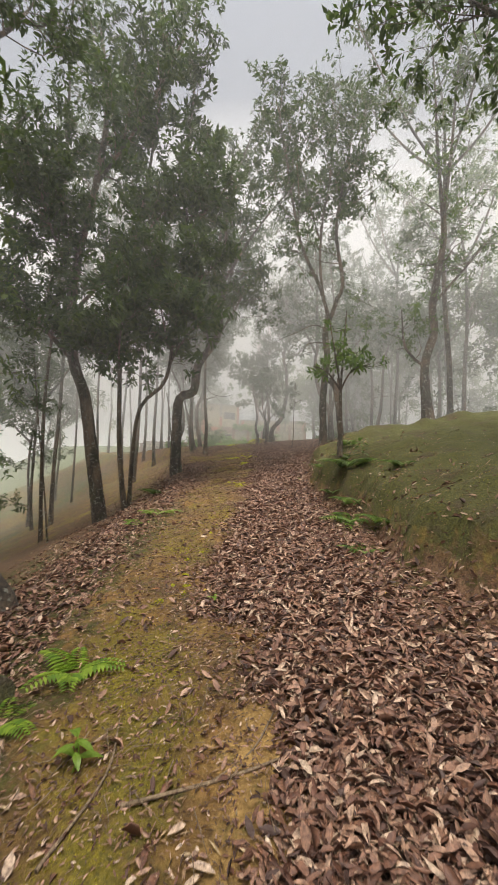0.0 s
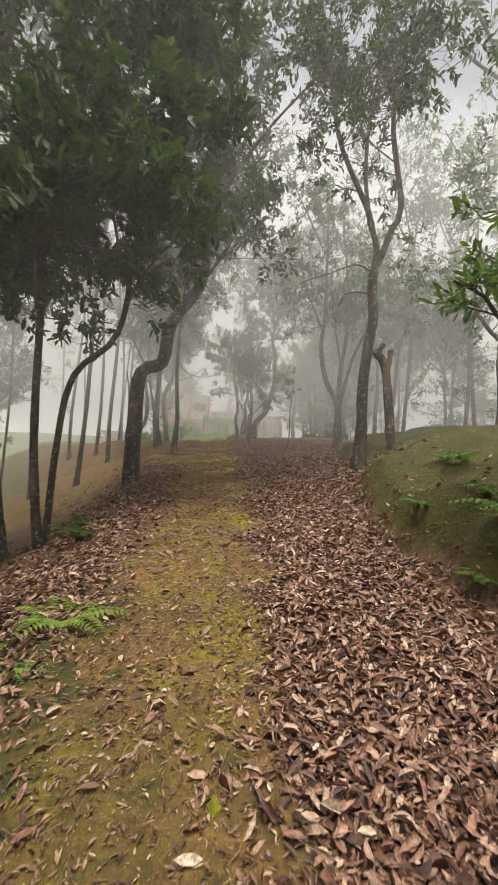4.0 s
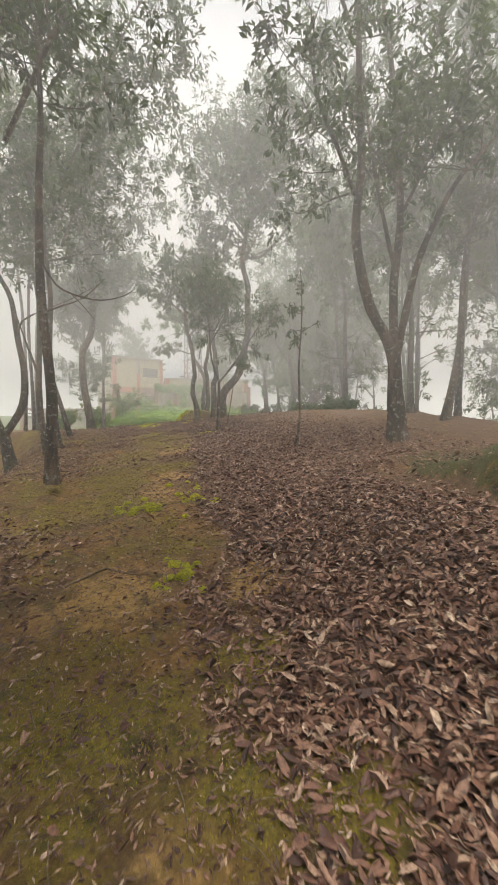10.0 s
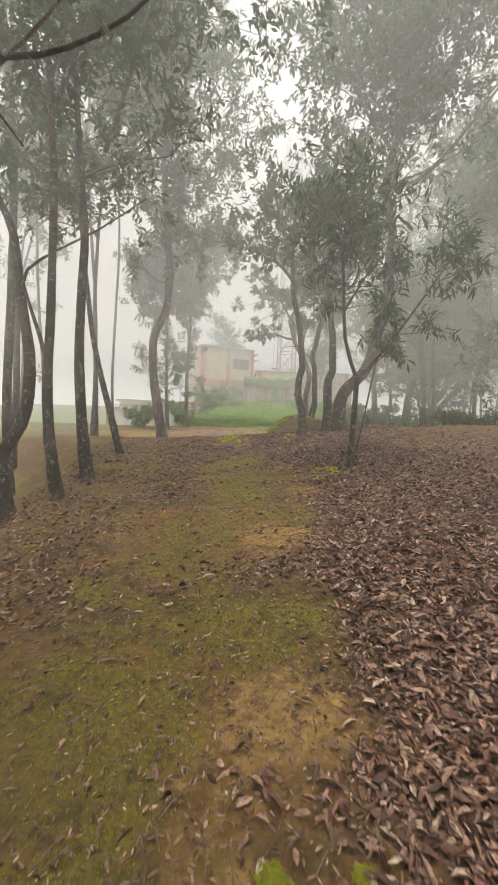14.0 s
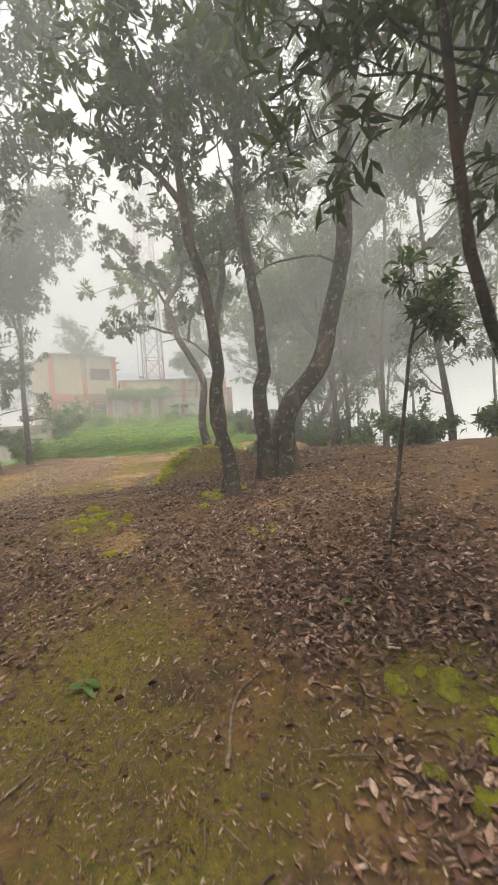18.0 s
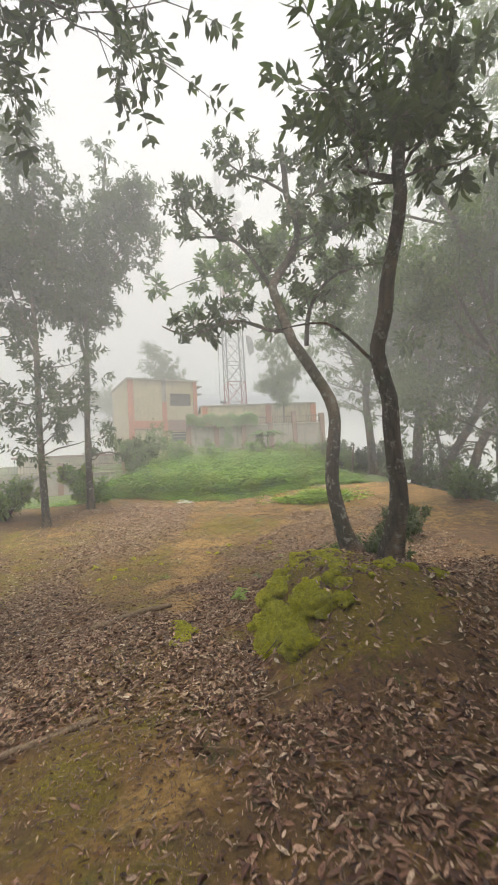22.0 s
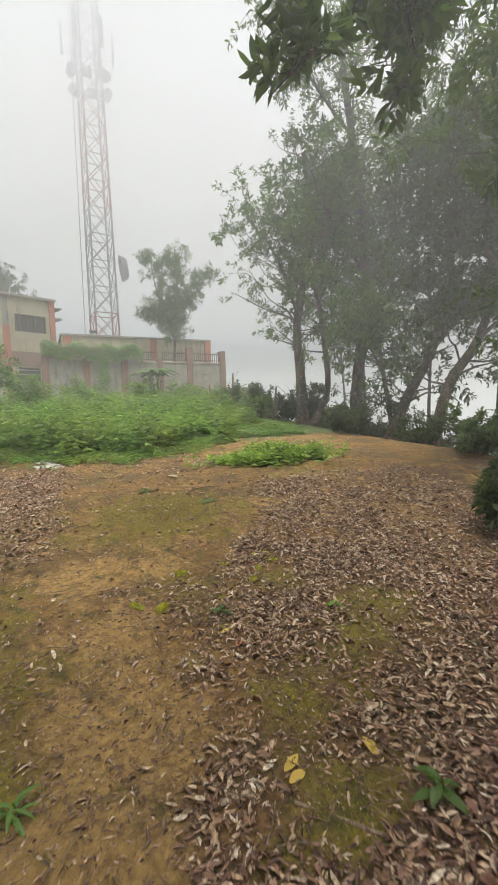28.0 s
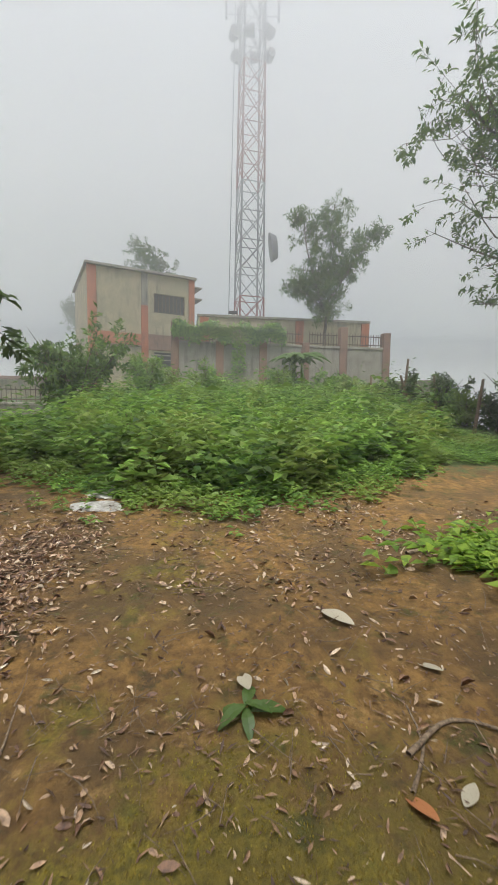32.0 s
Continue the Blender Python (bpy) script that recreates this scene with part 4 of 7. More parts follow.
grow("tree", "dark mottled trunk on the mossy mound, leafy top", [
    ([(0.16, 28.80, 3.37), (0.21, 28.80, 3.65), (0.28, 28.80, 3.97), (0.27, 28.80, 4.30), (0.25, 28.80, 4.72), (0.25, 28.80, 4.96), (0.18, 28.80, 5.26), (0.17, 28.80, 5.46), (0.26, 28.80, 5.75), (0.30, 28.80, 6.04), (0.38, 28.80, 6.38), (0.45, 28.80, 6.67), (0.50, 28.80, 6.97), (0.49, 28.80, 7.22), (0.54, 28.80, 7.57)], 0.085, 0.06),
    ([(0.19, 28.80, 5.22), (-0.15, 28.70, 5.53), (-0.38, 28.60, 5.63), (-0.63, 28.50, 5.59), (-0.8, 28.45, 5.54)], 0.02, 0.005),
    ([(0.48, 28.80, 7.10), (0.22, 28.67, 7.05), (0.02, 28.53, 6.99), (-0.16, 28.40, 6.95)], 0.035, 0.012),
    ([(0.54, 28.80, 7.57), (0.36, 28.65, 7.80), (0.13, 28.50, 7.98)], 0.045, 0.014),
    ([(0.54, 28.80, 7.57), (0.85, 28.95, 8.19), (1.28, 29.10, 8.98)], 0.045, 0.014),
], 118, branches=28, reach=1.1, leaf=0.16, each=8, start=0.75, bark=BARK_DARK, crown_low=3.4, broad=True)
grow("tree", "crooked mound tree with rosettes of glossy leaves", [
    ([(0.34, 30.40, 3.04), (0.22, 30.46, 3.34), (0.15, 30.52, 3.71), (0.11, 30.58, 4.08), (0.16, 30.64, 4.51), (0.23, 30.70, 4.88), (0.20, 30.76, 5.22), (0.05, 30.82, 5.54), (-0.13, 30.88, 5.89), (-0.26, 30.94, 6.13), (-0.35, 31.00, 6.45), (-0.43, 31.06, 6.76), (-0.49, 31.12, 7.01), (-0.42, 31.18, 7.21), (-0.22, 31.24, 7.48), (-0.09, 31.30, 7.76), (-0.00, 31.36, 8.03), (-0.04, 31.42, 8.31), (-0.13, 31.48, 8.70), (-0.13, 31.54, 9.11), (-0.17, 31.60, 9.63)], 0.1, 0.045),
    ([(0.00, 31.20, 6.14), (0.04, 31.22, 6.56), (0.16, 31.23, 6.86), (0.39, 31.25, 7.16), (0.73, 31.27, 7.35), (1.15, 31.28, 7.42), (1.46, 31.30, 7.28)], 0.04, 0.012),
    ([(-0.35, 31.40, 6.94), (-0.56, 31.43, 7.30), (-0.76, 31.47, 7.67), (-1.00, 31.50, 7.96), (-1.26, 31.53, 8.06), (-1.61, 31.57, 8.09), (-1.88, 31.60, 8.27)], 0.04, 0.012),
    ([(-0.28, 31.20, 6.38), (-0.56, 31.17, 6.39), (-0.85, 31.14, 6.49), (-1.13, 31.11, 6.53), (-1.46, 31.09, 6.44), (-1.74, 31.06, 6.32), (-1.98, 31.03, 6.36), (-2.17, 31.00, 6.45)], 0.035, 0.01),
    ([(-0.01, 31.50, 8.38), (0.29, 31.53, 8.73), (0.73, 31.57, 9.04), (1.31, 31.60, 9.18)], 0.03, 0.012),
    ([(-0.09, 31.60, 8.81), (-0.43, 31.67, 9.08), (-0.84, 31.73, 9.28), (-1.18, 31.80, 9.60)], 0.03, 0.01),
    ([(0.02, 31.50, 7.96), (0.38, 31.40, 8.03), (0.80, 31.30, 8.10), (1.29, 31.20, 8.23)], 0.025, 0.01),
    ([(-1.26, 31.60, 8.11), (-1.52, 31.67, 8.46), (-1.79, 31.73, 8.79), (-2.01, 31.80, 9.00)], 0.02, 0.008),
], 119, branches=80, reach=0.5, leaf=0.115, each=8, start=0.6, twigs=3, slim=0.42, crown_low=1.9, broad=True)
grow("tree", "tall thin tree with a kink halfway up", [
    ([(-4.10, 28.20, 2.51), (-4.28, 28.20, 3.45), (-4.46, 28.20, 4.61), (-4.50, 28.20, 5.38), (-4.44, 28.20, 5.88), (-4.18, 28.20, 6.38), (-4.09, 28.20, 6.89), (-4.08, 28.20, 7.77), (-4.14, 28.20, 8.65), (-4.24, 28.20, 9.77), (-4.34, 28.20, 10.89)], 0.14, 0.08),
    ([(-4.34, 28.20, 10.82), (-4.70, 28.20, 11.31), (-5.08, 28.20, 11.98), (-5.57, 28.20, 12.81)], 0.06, 0.025),
    ([(-4.34, 28.20, 10.82), (-4.14, 28.20, 11.51), (-3.86, 28.20, 12.25), (-3.62, 28.20, 13.36), (-3.41, 28.20, 14.84)], 0.06, 0.02),
    ([(-4.24, 28.20, 9.77), (-3.63, 28.07, 10.06), (-2.82, 27.93, 10.83), (-1.91, 27.80, 11.70)], 0.045, 0.015),
    ([(-4.18, 28.20, 9.28), (-3.65, 28.33, 8.85), (-3.06, 28.47, 8.66), (-2.57, 28.60, 8.59)], 0.03, 0.01),
    ([(-4.30, 28.20, 10.83), (-4.48, 27.80, 12.23), (-4.46, 27.40, 13.52)], 0.05, 0.015),
], 120, branches=110, reach=1.9, leaf=0.17, twigs=6, crown_low=4.6)
grow("tree", "slim curved forest stem, dark grey bark, leaning outwards", [
    ([(-3.83, 24.30, 2.32), (-4.06, 24.30, 3.18), (-4.34, 24.30, 4.19), (-4.51, 24.30, 4.94), (-4.62, 24.30, 5.70), (-4.77, 24.30, 6.95), (-4.92, 24.30, 8.45)], 0.07, 0.025),
], 121, branches=40, reach=1.9, leaf=0.15, crown_low=4.6)
grow("tree", "tall slender forest tree, dark grey bark, thin leafy crown in fog", [
    ([(-3.65, 22.40, 2.19), (-3.76, 22.40, 3.05), (-3.83, 22.40, 4.05), (-3.82, 22.40, 5.04), (-3.78, 22.40, 5.93), (-3.85, 22.40, 6.82), (-3.95, 22.40, 8.09), (-4.04, 22.40, 9.54)], 0.085, 0.03),
    ([(-3.50, 22.40, 7.20), (-2.40, 22.00, 9.60), (-1.00, 21.60, 11.40)], 0.035, 0.01),
], 122, branches=66, reach=1.9, leaf=0.15, crown_low=4.6)
grow("tree", "forked forest tree standing on the slope's edge", [
    ([(-4.39, 21.60, 1.70), (-4.50, 21.60, 2.30), (-4.56, 21.60, 2.69)], 0.12, 0.1),
    ([(-4.56, 21.60, 2.66), (-4.74, 21.60, 3.15), (-4.84, 21.60, 3.74), (-4.90, 21.60, 4.56), (-5.06, 21.60, 5.37)], 0.06, 0.025),
    ([(-4.53, 21.60, 2.69), (-4.23, 21.60, 3.14), (-4.12, 21.60, 3.57), (-4.12, 21.60, 4.11), (-4.24, 21.60, 4.82), (-4.35, 21.60, 5.62), (-4.55, 21.60, 6.07), (-4.83, 21.60, 6.61), (-5.08, 21.60, 7.32)], 0.09, 0.03),
    ([(-4.24, 21.60, 4.82), (-4.10, 21.50, 5.15), (-3.64, 21.40, 5.36), (-3.07, 21.30, 5.57), (-2.45, 21.20, 5.88)], 0.025, 0.008),
], 123, branches=60, reach=2.0, leaf=0.16, bare=(0, 3), crown_low=5.0)
grow("tree", "straight slender forest tree with a thin leafy crown in fog", [
    ([(-3.57, 21.40, 2.07), (-3.71, 21.40, 2.95), (-3.75, 21.40, 3.73), (-3.72, 21.40, 4.42), (-3.71, 21.40, 5.28), (-3.70, 21.40, 6.13), (-3.76, 21.40, 7.14), (-3.86, 21.40, 8.48)], 0.075, 0.025),
    ([(-3.74, 21.40, 3.91), (-3.88, 21.40, 4.34), (-4.00, 21.40, 4.68), (-4.19, 21.40, 5.28)], 0.03, 0.012),
    ([(-3.75, 21.40, 7.00), (-2.60, 21.00, 9.00), (-1.60, 20.60, 11.00), (-0.60, 20.40, 12.40)], 0.035, 0.01),
], 124, branches=66, reach=2.0, leaf=0.16, crown_low=4.8)
grow("tree", "thin lichen-spotted tree with a drooping bare branch", [
    ([(-2.39, 17.83, 1.94), (-2.39, 17.83, 2.55), (-2.37, 17.83, 3.06), (-2.40, 17.83, 3.56), (-2.45, 17.83, 4.07), (-2.49, 17.83, 4.69), (-2.49, 17.83, 5.25), (-2.48, 17.83, 6.00), (-2.44, 17.83, 6.93), (-2.46, 17.83, 8.16)], 0.075, 0.03),
    ([(-2.46, 17.83, 4.98), (-2.27, 17.79, 4.68), (-2.05, 17.75, 4.55), (-1.77, 17.71, 4.47), (-1.55, 17.68, 4.47), (-1.34, 17.64, 4.52), (-1.22, 17.60, 4.58)], 0.016, 0.005),
    ([(-2.07, 17.80, 4.56), (-1.92, 17.80, 4.40), (-1.78, 17.80, 4.23)], 0.009, 0.004),
    ([(-2.43, 17.83, 4.32), (-2.19, 17.83, 4.42), (-1.92, 17.83, 4.53), (-1.64, 17.83, 4.80)], 0.014, 0.005),
    ([(-2.90, 17.83, 6.60), (-1.90, 17.40, 8.20), (-0.90, 17.00, 9.60), (0.00, 16.80, 10.60)], 0.035, 0.01),
], 125, branches=60, reach=1.9, leaf=0.15, start=0.5, bare=(1, 2, 3), crown_low=5.0)
grow("tree", "leafy tree by the open ground, dense grey-green crown", [
    ([(-5.86, 39.00, 2.94), (-5.89, 39.00, 5.50), (-5.81, 39.00, 8.20), (-5.73, 39.00, 10.23), (-5.19, 39.00, 12.79), (-4.95, 39.00, 15.03)], 0.11, 0.04),
    ([(-5.80, 39.00, 7.86), (-6.26, 39.00, 9.90), (-6.60, 39.00, 11.93)], 0.06, 0.02),
    ([(-5.73, 39.00, 10.23), (-4.51, 39.00, 11.93), (-4.06, 39.00, 13.67)], 0.06, 0.02),
], 126, branches=110, reach=1.6, leaf=0.19, each=8, start=0.14, twigs=6)
grow("tree", "leafy tree by the open ground, slim trunk", [
    ([(-6.24, 36.50, 2.80), (-6.34, 36.50, 5.02), (-6.38, 36.50, 7.69), (-6.43, 36.50, 10.71), (-6.20, 36.50, 13.59)], 0.1, 0.04),
    ([(-6.38, 36.50, 7.69), (-7.10, 36.50, 9.70), (-7.53, 36.50, 11.37)], 0.05, 0.02),
], 127, branches=95, reach=1.5, leaf=0.19, each=8, start=0.16, twigs=6)
grow("tree", "double-trunked tree over the slope, drooping leaves", [
    ([(5.58, 44.00, 3.28), (5.51, 44.00, 5.25), (5.42, 44.00, 7.04), (5.86, 44.00, 9.48), (6.09, 44.00, 11.24), (5.83, 44.00, 13.17)], 0.2, 0.07),
    ([(5.53, 44.00, 7.26), (4.64, 44.00, 9.43), (3.56, 44.00, 10.66)], 0.07, 0.02),
    ([(5.94, 44.00, 9.92), (7.25, 44.00, 11.76), (7.86, 44.00, 13.37)], 0.06, 0.02),
], 128, branches=120, reach=2.3, leaf=0.15, each=8, start=0.22, leaves=LEAF_LIGHT)
grow("tree", "thin crooked tree over the slope", [
    ([(5.67, 43.60, 3.24), (6.42, 43.60, 4.73), (6.21, 43.60, 7.17), (5.99, 43.60, 8.92), (6.76, 43.60, 11.54)], 0.12, 0.05),
], 129, branches=60, reach=1.7, leaf=0.2, start=0.35, leaves=LEAF_LIGHT)
grow("tree", "tall dark tree with a heavy dense crown", [
    ([(7.12, 43.00, 2.50), (7.34, 43.00, 5.09), (7.74, 43.00, 7.92), (7.58, 43.00, 10.70), (7.23, 43.00, 13.39), (6.90, 43.00, 15.99), (7.28, 43.00, 18.66)], 0.24, 0.07),
    ([(7.68, 43.00, 8.78), (6.13, 43.00, 10.81), (5.31, 43.00, 12.58)], 0.07, 0.02),
    ([(7.58, 43.00, 10.70), (9.24, 43.00, 13.18), (10.42, 43.00, 15.47)], 0.08, 0.03),
    ([(7.23, 43.00, 13.39), (5.46, 43.00, 15.18), (5.13, 43.00, 17.07)], 0.06, 0.02),
    ([(7.10, 43.00, 15.41), (8.96, 43.00, 17.77), (10.10, 43.00, 20.07)], 0.06, 0.02),
], 130, branches=110, reach=2.2, leaf=0.17, each=8, start=0.3, twigs=6, bark=BARK_DARK, leaves=LEAF_LIGHT)
grow("tree", "leaning dark tree at the slope's edge", [
    ([(6.92, 41.00, 2.56), (7.77, 41.00, 4.21), (8.87, 41.00, 5.85), (9.57, 41.00, 7.83), (9.80, 41.00, 10.19), (10.28, 41.00, 12.95)], 0.19, 0.07),
    ([(8.87, 41.00, 5.85), (10.57, 41.00, 7.44), (11.94, 41.00, 8.70)], 0.08, 0.03),
    ([(9.65, 41.00, 8.62), (8.48, 41.00, 10.49), (8.11, 41.00, 12.33)], 0.07, 0.03),
], 131, branches=95, reach=2.0, leaf=0.2, each=8, start=0.14, twigs=6, bark=BARK_DARK)
grow("tree", "forked pale tree among the dark ones", [
    ([(8.34, 42.00, 1.57), (7.70, 42.00, 4.99), (7.43, 42.00, 6.85), (7.79, 42.00, 9.29)], 0.1, 0.04),
    ([(7.70, 42.00, 4.99), (7.15, 42.00, 6.03), (6.72, 42.00, 6.85)], 0.05, 0.02),
], 132, branches=60, reach=1.6, leaf=0.2, start=0.3, leaves=LEAF_LIGHT)
grow("tree", "dark tree leaning over the drop", [
    ([(7.17, 39.50, 2.32), (8.01, 39.50, 4.58), (9.18, 39.50, 5.97), (9.96, 39.50, 8.13), (10.29, 39.50, 10.82), (9.92, 39.50, 13.38)], 0.17, 0.06),
    ([(9.18, 39.50, 5.97), (10.88, 39.50, 7.07), (12.17, 39.50, 8.21)], 0.07, 0.03),
    ([(9.96, 39.50, 8.13), (8.65, 39.50, 9.47), (8.06, 39.50, 10.96)], 0.07, 0.02),
], 133, branches=100, reach=2.1, leaf=0.2, each=8, start=0.12, twigs=6)
grow("tree", "overhanging tree with long leafy boughs, big dull leaves", [
    ([(5.10, 34.00, 2.50), (5.24, 34.00, 5.05), (4.87, 34.00, 7.62), (4.30, 34.00, 9.53), (3.66, 34.00, 10.71)], 0.1, 0.06),
    ([(4.30, 34.00, 9.53), (2.46, 34.00, 9.88), (1.63, 34.00, 9.14), (0.84, 34.00, 8.19), (0.20, 34.00, 7.50), (-0.26, 34.00, 6.99)], 0.035, 0.008),
    ([(2.46, 34.00, 9.88), (1.16, 33.90, 9.45), (0.03, 33.80, 8.60), (-0.80, 33.70, 8.10), (-1.57, 33.60, 7.70), (-2.15, 33.50, 7.26)], 0.025, 0.006),
    ([(1.23, 34.00, 9.56), (-0.37, 34.08, 9.10), (-1.40, 34.15, 8.69), (-2.21, 34.23, 8.45), (-2.77, 34.30, 8.17)], 0.022, 0.006),
    ([(1.63, 34.00, 9.14), (1.26, 33.90, 8.25), (1.32, 33.80, 7.54), (0.91, 33.70, 7.03)], 0.015, 0.005),
    ([(4.75, 34.00, 8.02), (3.60, 34.00, 7.77), (3.06, 34.00, 7.17), (2.83, 34.00, 6.46)], 0.02, 0.006),
], 134, branches=100, reach=.5, leaf=0.2, each=7, start=0.7, twigs=3, slim=0.34, leaves=LEAF_FRESH, bark=BARK_DARK, broad=True)


def wild(x, y, high, seed, **kw):
    """A forest tree of which only the fogged shape is seen, a few unseen to cast shade."""
    r = random.Random(seed)
    z = height(x, y) - 0.15
    lean = r.uniform(-0.9, 0.9), r.uniform(-0.5, 0.5)
    trunk = [(x + lean[0] * (f + 0.25 * math.sin(3 * f + seed)) * f + 0.22 * math.sin(7 * f + 2 * seed) * f ** 0.5, y + lean[1] * f, z + high * f) for f in (0, 0.15, 0.32, 0.5, 0.68, 0.85, 1)]
    limbs = [(trunk, r.uniform(0.06, 0.11), 0.03)]
    for k in range(r.randint(2, 4)):
        i = r.randint(3, 5)
        a, h = r.uniform(0, 6.28), r.uniform(0.2, 0.42) * high
        p = trunk[i]
        q = [p] + [(p[0] + math.cos(a) * h * f * 0.7, p[1] + math.sin(a) * h * f * 0.7, p[2] + h * f ** 1.3) for f in (0.35, 0.7, 1)]
        limbs.append((q, 0.055, 0.015))
    grow("tree", r.choice(["fogged forest tree with a slender grey trunk", "pale forest tree fading into the fog", "thin forest tree on the slope in fog"]), limbs, seed, **kw)


wr = random.Random(5)
for spot, (x, y) in enumerate([(-6.9, 13.2), (-8.3, 16.5), (-6.0, 19.5), (-8.5, 21.5), (-6.4, 24.6), (-7.6, 26.5), (-6.6, 29.2), (-9.5, 28.0), (-7.8, 31.5), (-10.5, 33.0), (-8.6, 35.5), (-11.0, 24.0)]):
    wild(x, y, wr.uniform(12, 15) + 0.6 * max(0, -x - 5), 300 + spot, branches=24, reach=1.9, leaf=0.2, each=6, start=0.5, twigs=5, crown_low=5.5 + 0.6 * max(0, -x - 5))
for spot, (x, y) in enumerate([(6.5, 14.5), (8.5, 17.5), (7.2, 22.8), (9.5, 21.0), (8.4, 26.8),  (9.6, 30.0), (5.4, 33.5), (7.8, 35.0), (10.5, 25.0), (11.5, 33.5), (7.5, 9.5), (10.0, 13.0), (9.2, 37.5), (11.5, 40.5)]):
    wild(x, y, wr.uniform(12, 15), 400 + spot, branches=26, reach=1.9, leaf=0.2, each=6, start=0.4, twigs=5, crown_low=3.5, leaves=LEAF_LIGHT if spot % 2 else LEAF)
for spot, (x, y) in enumerate([(-7.6, 6.5), (-9.0, 9.5), (-10.5, 12.5), (-12.5, 9.0), (-9.6, 17.5), (-12.0, 16.0), (-11.8, 21.0), (-14.5, 13.0), (-13.0, 26.0), (-15.0, 20.0), (-16.5, 31.0), (-13.5, 36.0), (-8.0, 2.5), (-11.0, 4.0)]):
    wild(x, y, wr.uniform(8, 11), 350 + spot, branches=50, reach=1.9, leaf=0.24, each=6, start=0.1, twigs=5, crown_low=0.6, leaves=LEAF_LIGHT if spot % 2 else LEAF)
for spot, (x, y) in enumerate([(12.5, 17.0), (14.0, 22.0), (13.0, 27.5), (15.0, 31.0), (12.0, 12.0), (16.5, 26.0), (8.2, 19.5), (9.8, 24.0), (10.6, 18.0), (9.2, 28.5), (9.8, 46.0), (11.5, 43.5), (12.5, 40.0), (10.8, 49.0)]):
    wild(x, y, wr.uniform(9, 12), 380 + spot, branches=50, reach=2.1, leaf=0.24, each=6, start=0.12, twigs=5, crown_low=1.0, leaves=LEAF_LIGHT if spot % 2 else LEAF)
for spot, (x, y) in enumerate([(6.6, 30.0), (5.6, 27.2), (6.2, 23.6), (5.3, 34.0)]):
    wild(x, y, wr.uniform(8, 10), 450 + spot, branches=76, reach=1.8, leaf=0.18, each=7, start=0.15, twigs=5, crown_low=1.2, leaves=LEAF_LIGHT if spot % 2 else LEAF)
# all but the first stand unseen, added so their crowns shade the ground
for spot, (x, y) in enumerate([(3.9, 4.2), (-3.4, 1.2), (3.2, -0.8), (-2.6, -3.0), (1.2, -5.0), (-4.2, 5.4), (-5.5, -1.5)]):
    wild(x, y, 9.5 + 0.7 * spot, 500 + spot, branches=76, reach=2.0, leaf=0.16, each=7, start=0.5, twigs=6, crown_low=4.4 if spot == 0 else 5.4)


# ---- buildings, walls and mast beyond the weeds ----
def stained(name, base, dark, streak):
    """Old painted plaster with rain streaks and mould."""
    m, nodes, links, bsdf = material(name)
    g = nodes.new("ShaderNodeNewGeometry")
    mp = nodes.new("ShaderNodeMapping")
    mp.inputs["Scale"].default_value = (1, 1, 0.16)
    links.new(g.outputs["Position"], mp.inputs["Vector"])
    c = mixed(nodes, links, grain(nodes, links, 2.2, 5, 0.65, 0.4, 0.75), base, dark)
    c = mixed(nodes, links, grain(nodes, links, 3.5, 5, 0.7, 0.52, 0.78, mp.outputs["Vector"]), c, streak)
    links.new(c, bsdf.inputs["Base Color"])
    bsdf.inputs["Roughness"].default_value = 0.9
    bumped(nodes, links, bsdf, grain(nodes, links, 30, 5), 0.25, 0.01)
    return m


PLASTER = stained("beige_plaster", (0.42, 0.36, 0.22), (0.28, 0.25, 0.16), (0.16, 0.14, 0.1))
ORANGE = stained("orange_paint", (0.42, 0.15, 0.07), (0.32, 0.12, 0.06), (0.18, 0.08, 0.05))
CONCRETE = stained("wall_concrete", (0.33, 0.3, 0.24), (0.2, 0.18, 0.14), (0.08, 0.075, 0.06))
BROWN = stained("brown_pillar", (0.26, 0.15, 0.1), (0.17, 0.11, 0.08), (0.08, 0.06, 0.05))
DARK = plain_material("dark_metal_and_inside", (0.03, 0.03, 0.03), (0.07, 0.06, 0.05), 20, 0.6, 0.2)
RUST = plain_material("rusty_iron", (0.07, 0.05, 0.04), (0.16, 0.1, 0.07), 30, 0.8, 0.2)
MAST_RED = plain_material("mast_red", (0.3, 0.075, 0.06), (0.22, 0.07, 0.06), 4, 0.6, 0.1)
MAST_WHITE = plain_material("mast_white", (0.33, 0.33, 0.34), (0.24, 0.24, 0.25), 4, 0.6, 0.1)


def slab(lo, hi, bevel=0.012):
    bm = bmesh.new()
    bmesh.ops.create_cube(bm, size=1, matrix=Matrix.LocRotScale([(a + b) / 2 for a, b in zip(lo, hi)], None, [b - a for a, b in zip(lo, hi)]))
    if bevel:
        bmesh.ops.bevel(bm, geom=bm.edges[:], offset=bevel, segments=1, affect="EDGES")
    return bm


def sited(name, a, b, z, label, category, kind=""):
    """An empty whose x axis runs from a to b."""
    ob = new(name)
    ob.matrix_world = Matrix.Translation((a[0], a[1], z)) @ Matrix.Rotation(math.atan2(b[1] - a[1], b[0] - a[0]), 4, "Z")
    return tagged(ob, label, category, kind=kind)


